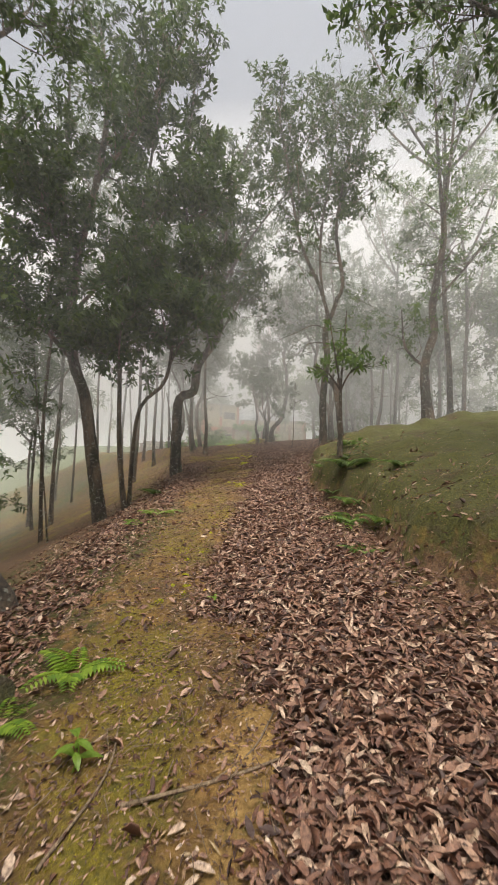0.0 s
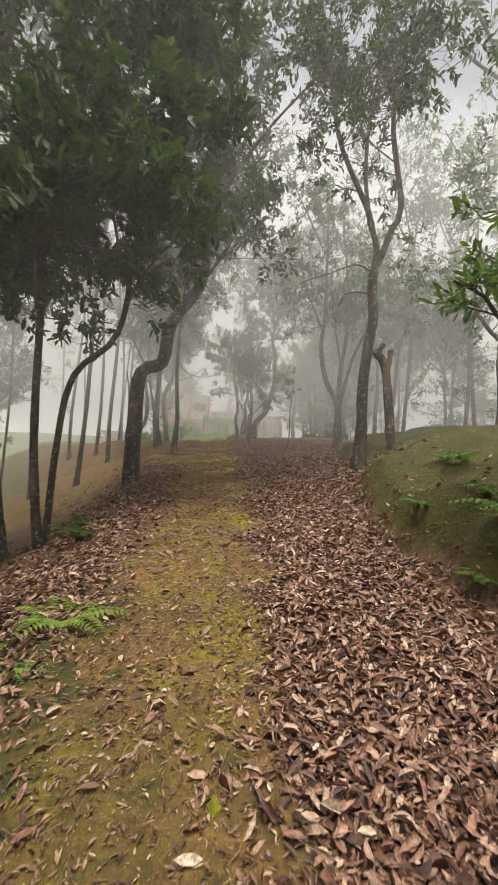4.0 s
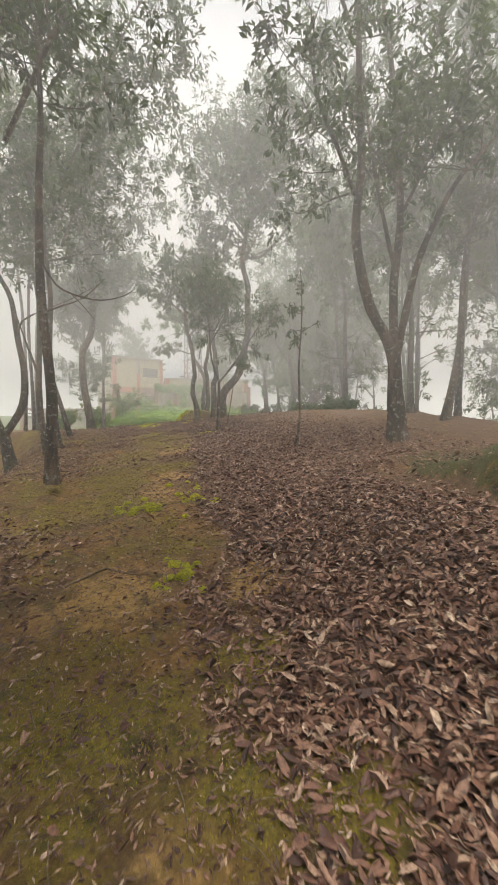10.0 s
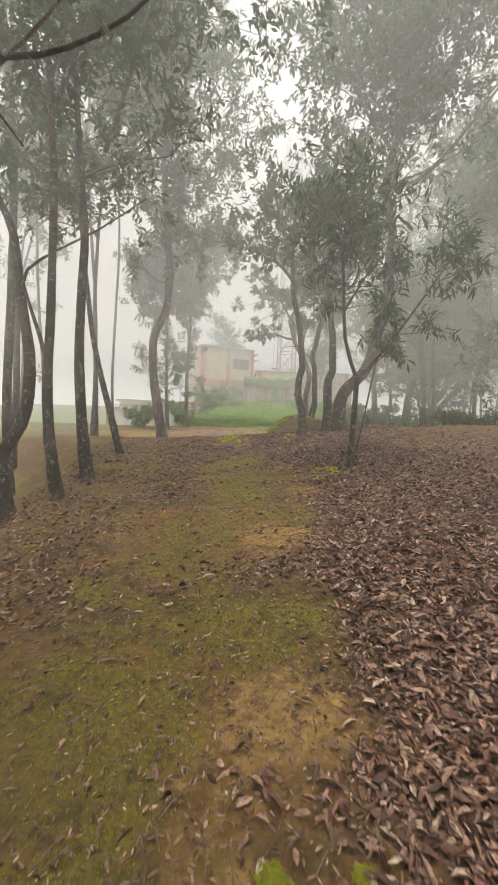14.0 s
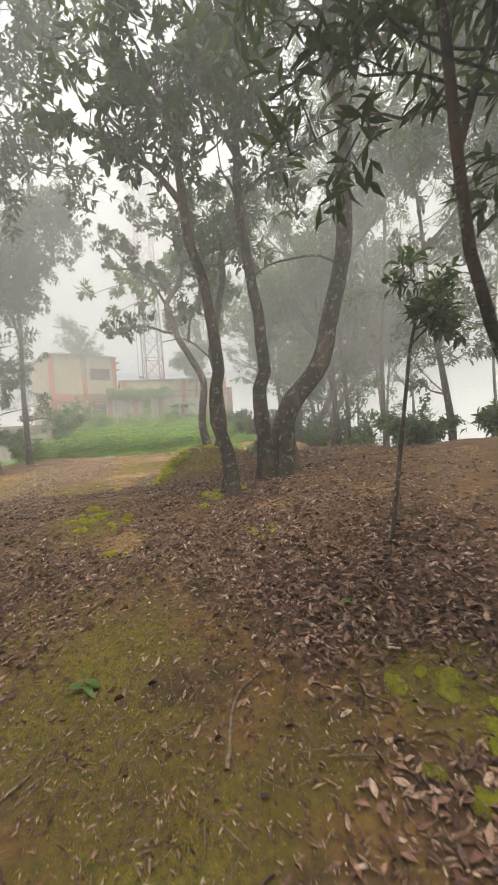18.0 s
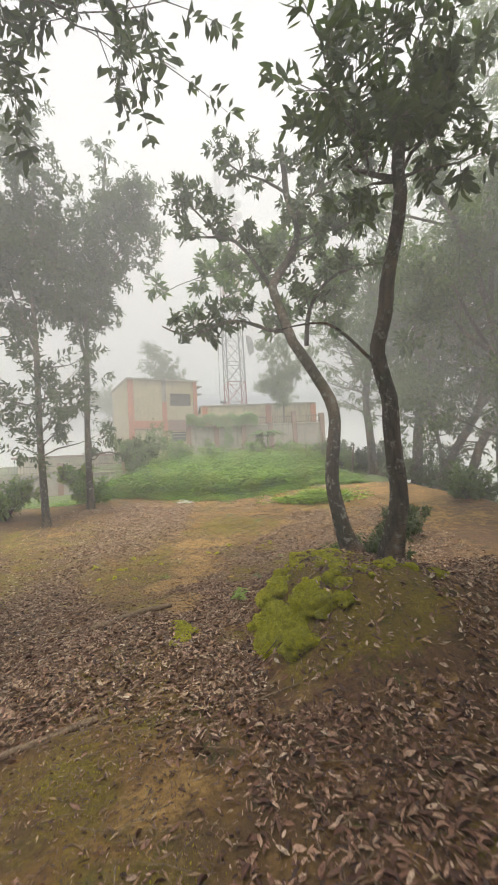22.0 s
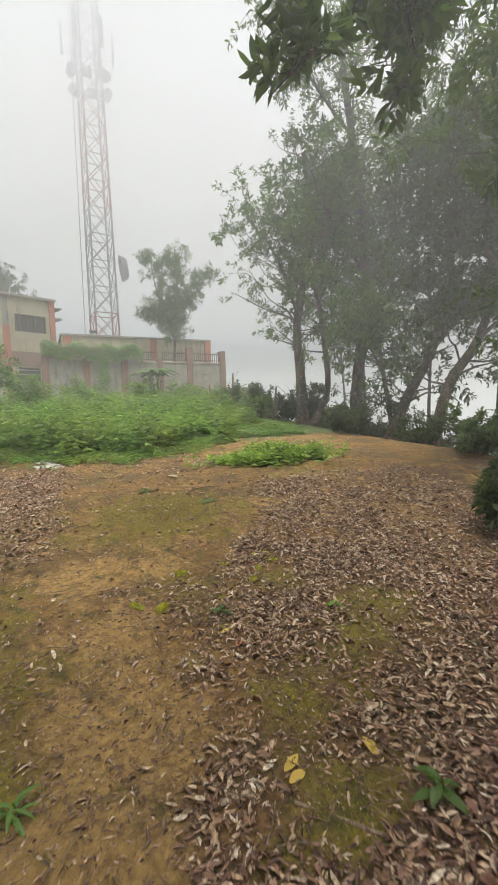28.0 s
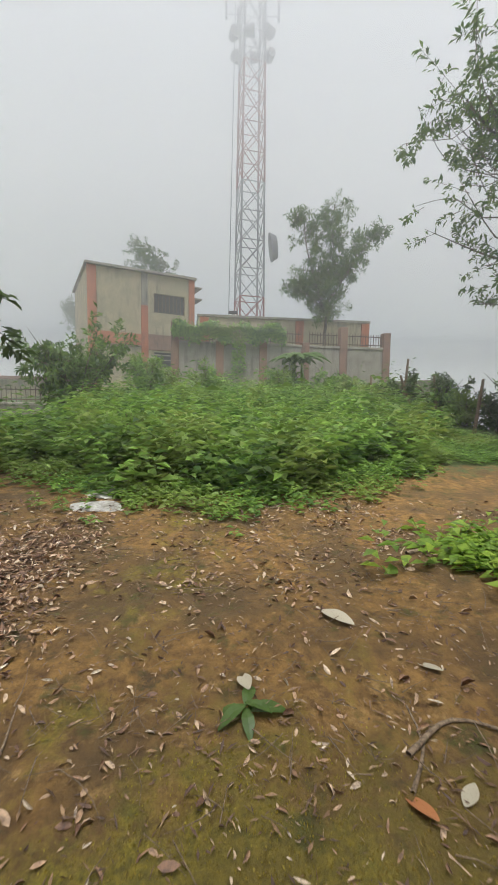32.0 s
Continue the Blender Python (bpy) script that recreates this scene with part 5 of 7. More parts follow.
house = sited("house", (-8.2, 55.3), (-3.33, 57.6), 4.2, "two-storey beige plaster house with orange pilasters, weather-stained", "house")
HW, HD, HH = 5.39, 6.0, 6.5
for lo, hi in (((0.3, 0.06, 0), (2.65, 0.26, HH)), ((2.65, 0.06, 0), (3.2, 0.26, HH)), ((4.86, 0.06, 0), (HW - 0.2, 0.26, HH)),
               ((3.2, 0.06, 5.58), (4.86, 0.26, HH)), ((3.2, 0.06, 2.62), (4.86, 0.26, 4.62)), ((3.2, 0.06, 0), (4.86, 0.26, 1.85)), ((4.4, 0.06, 1.85), (4.86, 0.26, 2.62))):
    part("wall", slab(lo, hi, 0), PLASTER, house)
for lo, hi in (((0.02, 0.26, 0), (0.22, HD, HH)), ((HW - 0.22, 0.26, 0), (HW - 0.02, HD, HH)), ((0.22, HD - 0.2, 0), (HW - 0.22, HD, HH)), ((0.22, 0.27, 3.0), (HW - 0.22, HD - 0.2, 3.15))):
    part("wall", slab(lo, hi, 0), PLASTER, house)
for u0, u1, z0, z1, m in ((0, 0.42, 0, HH, ORANGE), (2.55, 2.9, 0, 4.9, ORANGE), (2.57, 2.88, 4.9, HH, CONCRETE), (HW - 0.32, HW, 0, HH, ORANGE)):
    part("pilaster", slab((u0, 0, z0), (u1, 0.1, z1)), m, house)
part("band", slab((0.42, 0.01, 2.9), (2.55, 0.1, 3.46)), ORANGE, house)
part("band", slab((2.9, 0.025, 2.7), (HW - 0.32, 0.1, 3.5)), BROWN, house, "mould-stained plaster band")
part("shutter", slab((0.42, 0.035, 0.2), (2.55, 0.07, 2.78)), PLASTER, house)
part("lintel", slab((0.4, -0.06, 2.8), (2.56, 0.06, 2.87)), BROWN, house)
part("roof", slab((-0.1, -0.12, HH), (HW + 0.08, HD + 0.1, HH + 0.12)), CONCRETE, house)
for z in (6.2, 5.6):
    bm = slab((HW, 0.3, z), (HW + 0.55, 2.2, z + 0.08))
    part("canopy", bm, CONCRETE, house)
window = part("window", slab((3.2, 0.2, 4.62), (4.86, 0.23, 5.58), 0), DARK, house, "dark barred window")
for k in range(9):
    u = 3.24 + k * 0.195
    part("bar", slab((u, 0.1, 4.62), (u + 0.05, 0.13, 5.58), 0), RUST, window)
# a dark sheet fills the opening, standing in for the unlit room behind
opening = part("window", slab((3.2, 0.21, 1.85), (4.4, 0.24, 2.62), 0), DARK, house, "lower window opening, its dark inside painted on a sheet")
for z in (2.2, 2.45):
    part("slat", slab((3.2, 0.1, z), (4.4, 0.14, z + 0.06), 0), CONCRETE, opening)

store = sited("low_building", (-3.0, 55.85), (5.9, 56.7), 4.2, "long low beige building with orange pilasters and flat roof", "building")
SW = math.hypot(8.9, 0.85)
part("wall", slab((0, 0.08, 0), (SW - 0.02, 0.3, 4.3), 0), PLASTER, store)
part("wall", slab((SW - 0.3, 0.3, 0), (SW - 0.02, 5.0, 4.3), 0), PLASTER, store)
part("wall", slab((0, 4.8, 0), (SW - 0.3, 5.0, 4.3), 0), PLASTER, store)
part("roof", slab((-0.05, 0.0, 4.3), (SW + 0.05, 5.05, 4.42)), CONCRETE, store)
for u in (0.1, SW * 0.555, SW - 0.42):
    part("pilaster", slab((u, 0, 0), (u + 0.42, 0.1, 4.29)), ORANGE, store)
tank = new("roof_lamp")
tank.matrix_world = Matrix.Translation((-1.3, 56.6, 8.62))
tagged(tank, "small dark floodlight on the flat roof", "lamp")
part("post", slab((-0.03, -0.03, 0), (0.03, 0.03, 0.22)), DARK, tank)
part("head", slab((-0.2, -0.1, 0.2), (0.25, 0.1, 0.32)), DARK, tank)


def fenced_wall(name, a, b, low, top, posts, label, fence_label, panels, picket_gap=0.12):
    """A plastered wall with pillars; returns it. The iron fence on it is a thing of its own."""
    length = math.hypot(b[0] - a[0], b[1] - a[1])
    wall = sited(name, a, b, low, label, "wall")
    h = top - low
    part("panel", slab((0, 0, 0), (length, 0.18, h - 0.1), 0), CONCRETE, wall)
    part("coping", slab((-0.03, -0.04, h - 0.1), (length + 0.03, 0.22, h)), CONCRETE, wall)
    for u, more in posts:
        part("pillar", slab((u * length - 0.16, -0.1, 0), (u * length + 0.16, 0.28, h + more)), BROWN, wall)
    fence = sited("fence", a, b, top, fence_label, "fence")
    rods = slab((-0.011, 0.08, 0), (0.011, 0.1, 0.56), 0)
    me = bpy.data.meshes.new("picket")
    rods.to_mesh(me)
    rods.free()
    for u0, u1 in panels:
        x0, x1 = u0 * length + 0.2, u1 * length - 0.2
        for z in (0.08, 0.44):
            part("rail", slab((x0, 0.075, z), (x1, 0.105, z + 0.035), 0), RUST, fence)
        for k in range(int((x1 - x0) / picket_gap) + 1):
            p = part("picket", me, RUST, fence)
            p.location.x = x0 + k * picket_gap
    return wall


fenced_wall("compound_wall", (-3.64, 52.0), (5.4, 52.9), 4.0, 6.72, ((0.0, 0.75), (0.2, 0.05), (0.4, 0.05), (0.6, 0.1), (0.785, 0.8), (1.0, 0.62)),
            "mould-stained concrete boundary wall with brown pillars", "rusty iron picket fence on the wall", ((0, 0.2), (0.2, 0.4), (0.4, 0.6), (0.6, 0.785), (0.785, 1.0)))
fenced_wall("compound_wall", (-14.5, 49.0), (-7.4, 50.3), 2.2, 4.15, ((0.0, 0.6), (0.5, 0.6), (1.0, 0.6)),
            "stained low boundary wall beside the open ground", "iron picket fence on the low wall", ((0, 0.5), (0.5, 1.0)), 0.16)
shed = sited("shed", (-15.5, 54.0), (-9.0, 55.5), 3.0, "low pale roadside building behind the wall", "building")
part("wall", slab((0, 0, 0), (6.6, 3.5, 2.2), 0), PLASTER, shed)
part("roof", slab((-0.3, -0.3, 2.2), (6.9, 3.8, 2.35)), BROWN, shed)
low_wall = sited("low_wall", (4.3, 50.4), (5.5, 48.6), 3.4, "short mouldy concrete wall on the slope", "wall")
part("panel", slab((0, 0, 0), (2.16, 0.16, 1.7)), CONCRETE, low_wall)


def stake(x, y, high, lean, seed):
    w = Wood(seed)
    z = height(x, y) - 0.1
    w.tube(curve_points([(0, 0, 0), (lean * 0.4, 0, high * 0.5), (lean, 0.05, high)], 0.2), 0.05, 0.035, 6, 0.06)
    ob = part("stake", w.mesh("stake"), TWIG)
    ob.location = (x, y, z)
    tagged(ob, "weathered wooden fence stake", "stake", "fence stakes")


for k, (x, y, h, l) in enumerate(((4.0, 47.6, 1.9, 0.15), (4.5, 46.4, 1.5, -0.1), (4.9, 45.2, 1.5, 0.2), (3.3, 48.6, 1.3, 0.05), (4.2, 47.3, 1.4, -0.4))):
    stake(x, y, h, l, 900 + k)


def lattice(x, y, z0, z1, half0, half1):
    mast = new("radio_mast")
    mast.location = (x, y, z0)
    tagged(mast, "tall red and white lattice radio mast fading into fog", "mast")
    turn = radians(12)
    high = z1 - z0

    def corner(k, z):
        h = half0 + (half1 - half0) * z / high
        a = turn + radians(45 + 90 * k)
        return Vector((math.cos(a) * h * 1.414, math.sin(a) * h * 1.414, z))

    levels = [high * k / 16 for k in range(17)]
    for k in range(4):
        for s in range(4):
            w = Wood(1)
            w.tube([corner(k, levels[s * 4]), corner(k, levels[s * 4 + 4])], 0.085, 0.08, 6)
            part("leg", w.mesh("leg"), MAST_RED if s % 2 == 0 else MAST_WHITE, mast)
    for i in range(16):
        for k in range(4):
            w = Wood(2)
            a, b, c, d = corner(k, levels[i]), corner(k + 1, levels[i]), corner(k, levels[i + 1]), corner(k + 1, levels[i + 1])
            w.tube([a, d], 0.035, 0.035, 4)
            w.tube([b, c], 0.035, 0.035, 4)
            w.tube([c, d], 0.04, 0.04, 4)
            part("cross_brace", w.mesh("cross_brace"), MAST_RED if (i // 4) % 2 == 0 else MAST_WHITE, mast)
    ladder = Wood(3)
    for dx in (-0.25, 0.25):
        ladder.tube([(-half0 - 0.7, dx - 0.6, 0), (-half1 - 0.5, dx - 0.6, high)], 0.03, 0.03, 4)
    for k in range(60):
        f = k / 60
        x0 = -half0 - 0.7 + (half0 - half1 + 0.2) * f
        ladder.tube([(x0, -0.85, high * f), (x0, -0.35, high * f)], 0.018, 0.018, 4)
    part("ladder", ladder.mesh("ladder"), MAST_WHITE, mast)

    def drum(r, deep, place, rot, name, m):
        bm = bmesh.new()
        bmesh.ops.create_cone(bm, cap_ends=True, segments=24, radius1=r, radius2=r * 0.75, depth=deep)
        ob = part(name, bm, m, mast)
        ob.matrix_local = Matrix.Translation(place) @ Euler(rot).to_matrix().to_4x4()

    drum(1.1, 0.5, (half0 + 0.85, -0.3, 12.6), (0, radians(82), 0), "dish", MAST_WHITE)
    for k in range(6):
        a = radians(60 * k + 20)
        drum(0.42, 0.7, (math.cos(a) * 1.5, math.sin(a) * 1.5, high - 7.2 + 0.5 * (k % 2)), (radians(90), 0, a), "drum_antenna", MAST_WHITE)
    for k in range(6):
        a = radians(60 * k)
        bm = slab((-0.16, -0.08, 0), (0.16, 0.08, 2.3))
        ob = part("panel_antenna", bm, MAST_WHITE, mast)
        ob.matrix_local = Matrix.Translation((math.cos(a) * 2.0, math.sin(a) * 2.0, high - 5.2)) @ Matrix.Rotation(a + radians(90), 4, "Z")
        w = Wood(4)
        for z in (high - 4.9, high - 3.2):
            w.tube([(math.cos(a) * 0.8, math.sin(a) * 0.8, z), (math.cos(a) * 1.95, math.sin(a) * 1.95, z)], 0.04, 0.04, 4)
        part("antenna_arm", w.mesh("antenna_arm"), MAST_WHITE, mast)


lattice(0.05, 69.0, 4.0, 38.5, 1.02, 0.75)

# ---- weeds, shrubs, moss and things on the ground ----
def on(x, y, sink=0.0):
    return Vector((x, y, height(x, y) - sink))


def weed_field(name, label, spots, seed, high, leaf, leaves, mat, kind="stuff", slim=0.45):
    rng = np.random.default_rng(seed)
    base, way, face, size = [], [], [], []
    for x, y in spots:
        z, h = height(x, y), high * (0.45 + 0.6 * rng.random()) * (1.0 + 0.9 * noise.noise((x * 0.9, y * 0.9, 4)))
        lean = rng.normal(size=2) * 0.25
        for k in range(leaves):
            f = 0.06 + 0.94 * (k + rng.random()) / leaves
            a = k * 2.4 + rng.random()
            base.append((x + lean[0] * f * h, y + lean[1] * f * h, z + f * h))
            way.append((math.cos(a), math.sin(a), 0.5 * rng.random() - 0.15))
            face.append((0.3 * rng.normal(), 0.3 * rng.normal(), 1.0))
            size.append(leaf * (0.6 + 0.7 * rng.random()) * (1.15 - 0.4 * f))
    base, way, face, size = np.array(base), np.array(way), np.array(face), np.array(size)
    ob = part(name, leaf_mesh(name, base, way, face, size, size * slim), mat)
    return tagged(ob, label, "weeds", kind=kind)


wr = random.Random(77)
spots = []
while len(spots) < 5000:
    x, y = wr.uniform(-7.5, 5.2), wr.uniform(39.0, 52.0)
    front = along(x, [-7.5, -4.5, -3.0, -1.4, 0.2, 1.3, 3.0, 5.2], [43.2, 41.4, 40.3, 39.7, 40.5, 41.3, 43.5, 46.5])
    side = along(y, [39, 44, 48, 52], [1.9, 3.6, 4.8, 5.2])
    if y > front + 0.35 * math.sin(3 * x) + wr.gauss(0, 0.3) and x < side and (y < 51.7) and wr.random() < 1.25 - (y - 39) / 16:
        spots.append((x, y))
spots += [(x + wr.gauss(0, 0.12), y + wr.gauss(0, 0.12)) for x, y in spots[::9] for _ in range(2)]
weed_field("tall_weeds", "taller weed stalks standing out of the green slope", spots[:4200:23], 14, 1.35, 0.22, 14, LEAF_FRESH)
weed_field("weeds", "thick green weeds and creepers on the slope", spots, 11, 0.78, 0.2, 14, WEED)
spots = []
while len(spots) < 2200:
    x = wr.uniform(-7.0, 4.0)
    spots.append((x, along(x, [-7.5, -4.5, -3.0, -1.4, 0.2, 1.3, 3.0, 5.2], [43.2, 41.4, 40.3, 39.7, 40.5, 41.3, 43.5, 46.5]) + wr.gauss(-0.1, 0.45)))
weed_field("low_weeds", "low creeping weeds along the edge of the soil", spots, 16, 0.2, 0.1, 7, WEED)
spots = [(wr.gauss(1.3, 0.52), wr.gauss(37.7, 0.26)) for _ in range(520)]
weed_field("weed_patch", "low bright green patch of broad-leaved weeds", spots, 12, 0.36, 0.14, 9, LEAF_BRIGHT)
spots = [(wr.uniform(-9.5, -3.8), wr.uniform(41.5, 49.5)) for _ in range(2000)]
weed_field("weeds", "sparse low grass and weeds on open ground", spots, 13, 0.34, 0.18, 6, WEED, slim=0.25)
spots = [(wr.uniform(1.6, 4.4), wr.uniform(41.5, 47)) for _ in range(2400)]
weed_field("weeds", "short grass on the slope beside the fence", spots, 15, 0.22, 0.18, 6, WEED, slim=0.2)


def creeper():
    rng = np.random.default_rng(31)
    n = 5200
    u = rng.random(n)
    x = -3.7 + 4.6 * u
    hang = np.where(np.abs(x + 1.05) < 0.28, 1.9, 0.5) * rng.random(n) ** 1.4
    z = 7.35 + 0.12 * np.sin(x * 5) + 0.1 * rng.normal(size=n) - hang
    y = 52.0 + 0.1 * (x + 3.64) - 0.06 - 0.16 * rng.random(n)
    way = np.stack([rng.normal(size=n), -0.4 - rng.random(n), -0.8 + 0.4 * rng.normal(size=n)], 1)
    face = np.stack([0.3 * rng.normal(size=n), -np.ones(n), 0.6 + 0.2 * rng.normal(size=n)], 1)
    size = 0.1 * (0.6 + 0.8 * rng.random(n))
    ob = part("creeper", leaf_mesh("creeper", np.stack([x, y, z], 1), way, face, size, size * 0.7), WEED)
    tagged(ob, "green creeper hanging over the wall and fence", "creeper", kind="stuff")


creeper()


def shrub(x, y, high, wide, seed, mat, label, leaf=0.12, stems=9, each=7):
    r = random.Random(seed)
    limbs = []
    o = on(x, y, 0.05)
    for k in range(stems):
        a, l = r.uniform(0, 6.28), r.uniform(0.5, 1.0)
        limbs.append(([tuple(o), (o.x + math.cos(a) * wide * 0.3 * l, o.y + math.sin(a) * wide * 0.3 * l, o.z + high * 0.5 * l), (o.x + math.cos(a) * wide * l, o.y + math.sin(a) * wide * l, o.z + high * l)], 0.014 + 0.006 * high, 0.004))
    return grow("shrub", label, limbs, seed, leaf=leaf, each=each, branches=stems * 4, reach=0.28 * high + 0.1, start=0.3, leaves=mat, twigs=3, flare=0, category="shrub")


shrub(-5.7, 46.8, 3.0, 1.7, 601, LEAF_FRESH, "tall leafy shrub arching over the weeds", 0.18, 20)
shrub(-4.2, 50.0, 2.0, 1.2, 602, WEED, "bushy green shrub before the house", 0.16, 12)
shrub(-2.2, 50.6, 1.3, 1.2, 603, WEED, "bushy green shrub below the wall", 0.16, 10)
shrub(0.6, 50.6, 1.5, 1.0, 604, WEED, "green shrub below the wall", 0.16, 10)
shrub(2.6, 50.2, 1.6, 1.1, 605, WEED, "green shrub below the wall", 0.16, 10)
shrub(4.9, 47.0, 1.6, 1.2, 606, LEAF, "dark shrub grown through the fence", 0.14, 12)
shrub(6.0, 44.6, 1.7, 1.3, 607, LEAF, "dark shrub at the slope's edge", 0.14, 12)
shrub(5.6, 41.2, 1.0, 1.1, 608, LEAF, "dark low shrub under the trees", 0.13, 10)
shrub(0.05, 31.0, 0.6, 0.42, 609, LEAF_FRESH, "small shrub at the mound tree's foot", 0.08, 6, 5)
shrub(1.15, 31.6, 0.75, 0.5, 610, LEAF, "dark leafy shrub behind the mound", 0.1, 9, 5)
shrub(2.3, 33.4, 0.8, 0.6, 611, LEAF, "dark low shrub beside dead leaves", 0.11, 10)
shrub(7.4, 42.3, 1.6, 1.4, 615, LEAF, "dark leafy undergrowth beneath the trees", 0.15, 12)
shrub(8.6, 40.8, 1.8, 1.5, 616, LEAF, "dark leafy undergrowth beneath the trees", 0.15, 12)
shrub(6.9, 39.6, 1.2, 1.3, 617, LEAF, "dark leafy undergrowth at the slope's edge", 0.14, 12)
for k, (x, y, h) in enumerate(((5.2, 26.8, 0.7), (4.6, 28.6, 0.8), (5.6, 30.4, 1.4), (5.0, 32.6, 1.0), (6.2, 34.6, 1.6), (5.6, 36.6, 1.1))):
    shrub(x, y, h, 1.1, 620 + k, LEAF_LIGHT, "leafy undergrowth on the brow in fog", 0.15, 9)
for k, (x, y, h) in enumerate(((3.7, 49.3, 1.2), (4.3, 48.4, 1.3), (5.2, 46.1, 1.2), (5.6, 45.3, 1.3))):
    shrub(x, y, h, 0.9, 640 + k, LEAF if k % 2 else WEED, "leafy shrub leaning on the picket fence", 0.14, 10)
for k, (x, y, h) in enumerate(((7.6, 46.2, 2.0), (8.4, 48.6, 2.4), (9.6, 45.0, 2.4), (9.0, 43.2, 1.8), (10.4, 47.6, 2.8))):
    shrub(x, y, h, 1.5, 650 + k, LEAF_LIGHT, "pale leafy undergrowth on the slope beyond the trees", 0.17, 12)
shrub(-3.2, 42.2, 0.8, 0.7, 612, WEED, "weedy green shrub by the stones", 0.14, 8)
shrub(-6.2, 40.0, 1.4, 1.2, 613, WEED, "green undergrowth beneath the leafy tree", 0.15, 10)
shrub(-7.8, 37.5, 1.6, 1.4, 614, WEED, "green undergrowth on the slope", 0.15, 10)

# small tree behind the wall, trees behind the house
grow("tree", "small airy tree with upright feathery branches behind the wall", [
    ([(2.85, 54.2, 4.2), (2.95, 54.2, 7.0), (3.05, 54.2, 8.6), (3.2, 54.2, 10.2)], 0.1, 0.04),
    ([(3.0, 54.2, 8.2), (2.5, 54.1, 9.6), (2.0, 54.0, 11.2), (1.8, 54.0, 12.6)], 0.05, 0.015),
    ([(3.1, 54.2, 9.0), (3.3, 54.3, 10.8), (3.2, 54.3, 12.6), (3.3, 54.3, 13.3)], 0.05, 0.015),
    ([(3.1, 54.2, 9.0), (3.9, 54.1, 10.2), (4.7, 54.0, 11.4), (5.2, 54.0, 12.0)], 0.045, 0.015),
    ([(3.0, 54.2, 8.4), (2.2, 54.3, 9.2), (1.2, 54.4, 9.8)], 0.035, 0.012)], 701, leaf=0.2, each=7, branches=170, reach=1.0, start=0.6, leaves=LEAF_LIGHT, twigs=5, slim=0.22)
for k, (x, y, h) in enumerate(((-6.6, 72.0, 11.5), (-15.0, 76.0, 9.0))):
    wild(x, y, h, 710 + k, branches=90, reach=1.9, leaf=0.24, each=6, start=0.45, leaves=LEAF_LIGHT)


def banana(x, y, seed):
    r = random.Random(seed)
    plant = new("banana_plant")
    plant.location = on(x, y, 0.05)
    tagged(plant, "young banana plant with broad drooping leaves", "plant")
    w = Wood(seed)
    w.tube(curve_points([(0, 0, 0), (0.03, 0, 0.9), (0, 0, 1.7)], 0.2), 0.09, 0.05, 8)
    part("stem", w.mesh("stem"), WEED, plant)
    for k in range(9):
        a, l = k * 2.4 + r.random(), r.uniform(1.1, 1.6)
        bm = bmesh.new()
        rows = []
        for i in range(9):
            f = i / 8
            out, up = l * (0.15 * f + 0.75 * f ** 1.4), l * (1.0 * f - 0.95 * f ** 2.2)
            wide = 0.17 * math.sin(math.pi * min(1, 0.08 + 0.92 * f)) ** 0.7
            c = Vector((math.cos(a) * out, math.sin(a) * out, 1.5 + up))
            s = Vector((-math.sin(a), math.cos(a), 0))
            rows.append([bm.verts.new(c - s * wide - Vector((0, 0, wide * 0.5))), bm.verts.new(c), bm.verts.new(c + s * wide - Vector((0, 0, wide * 0.5)))])
        for p, q in zip(rows, rows[1:]):
            for j in (0, 1):
                bm.faces.new((p[j], p[j + 1], q[j + 1], q[j]))
        part("leaf", bm, LEAF_LIGHT, plant)


banana(1.4, 51.1, 41)
banana(1.0, 50.7, 42)


def seedling(x, y, high, leaf, count, mat, label, seed, slim=0.4, category="plant"):
    """A little plant: a stem with leaves, each a part."""
    r = random.Random(seed)
    plant = new("seedling")
    plant.location = on(x, y, 0.01)
    tagged(plant, label, category)
    w = Wood(seed)
    tip = Vector((r.uniform(-0.2, 0.2) * high, r.uniform(-0.2, 0.2) * high, high))
    w.tube(curve_points([(0, 0, 0), tuple(tip * 0.5 + Vector((0.02, 0, 0))), tuple(tip)], 0.05), 0.006, 0.003, 5)
    part("stem", w.mesh("stem"), mat, plant)
    for k in range(count):
        f, a, l = 0.3 + 0.7 * (k + 0.5) / count, k * 2.4 + r.random() * 0.6, leaf * r.uniform(0.7, 1.15)
        bm = bmesh.new()
        rows = []
        rise = r.uniform(0.1, 0.5)
        for i in range(6):
            g = i / 5
            c = tip * f + Vector((math.cos(a) * l * g, math.sin(a) * l * g, l * (rise * g - 0.5 * g * g)))
            s = Vector((-math.sin(a), math.cos(a), 0)) * (slim * 0.5 * l * math.sin(math.pi * (0.06 + 0.9 * g)))
            rows.append([bm.verts.new(c - s + Vector((0, 0, 0.15 * s.length))), bm.verts.new(c), bm.verts.new(c + s + Vector((0, 0, 0.15 * s.length)))])
        for p, q in zip(rows, rows[1:]):
            for j in (0, 1):
                bm.faces.new((p[j], p[j + 1], q[j + 1], q[j]))
        part("leaf", bm, mat, plant)
    return plant


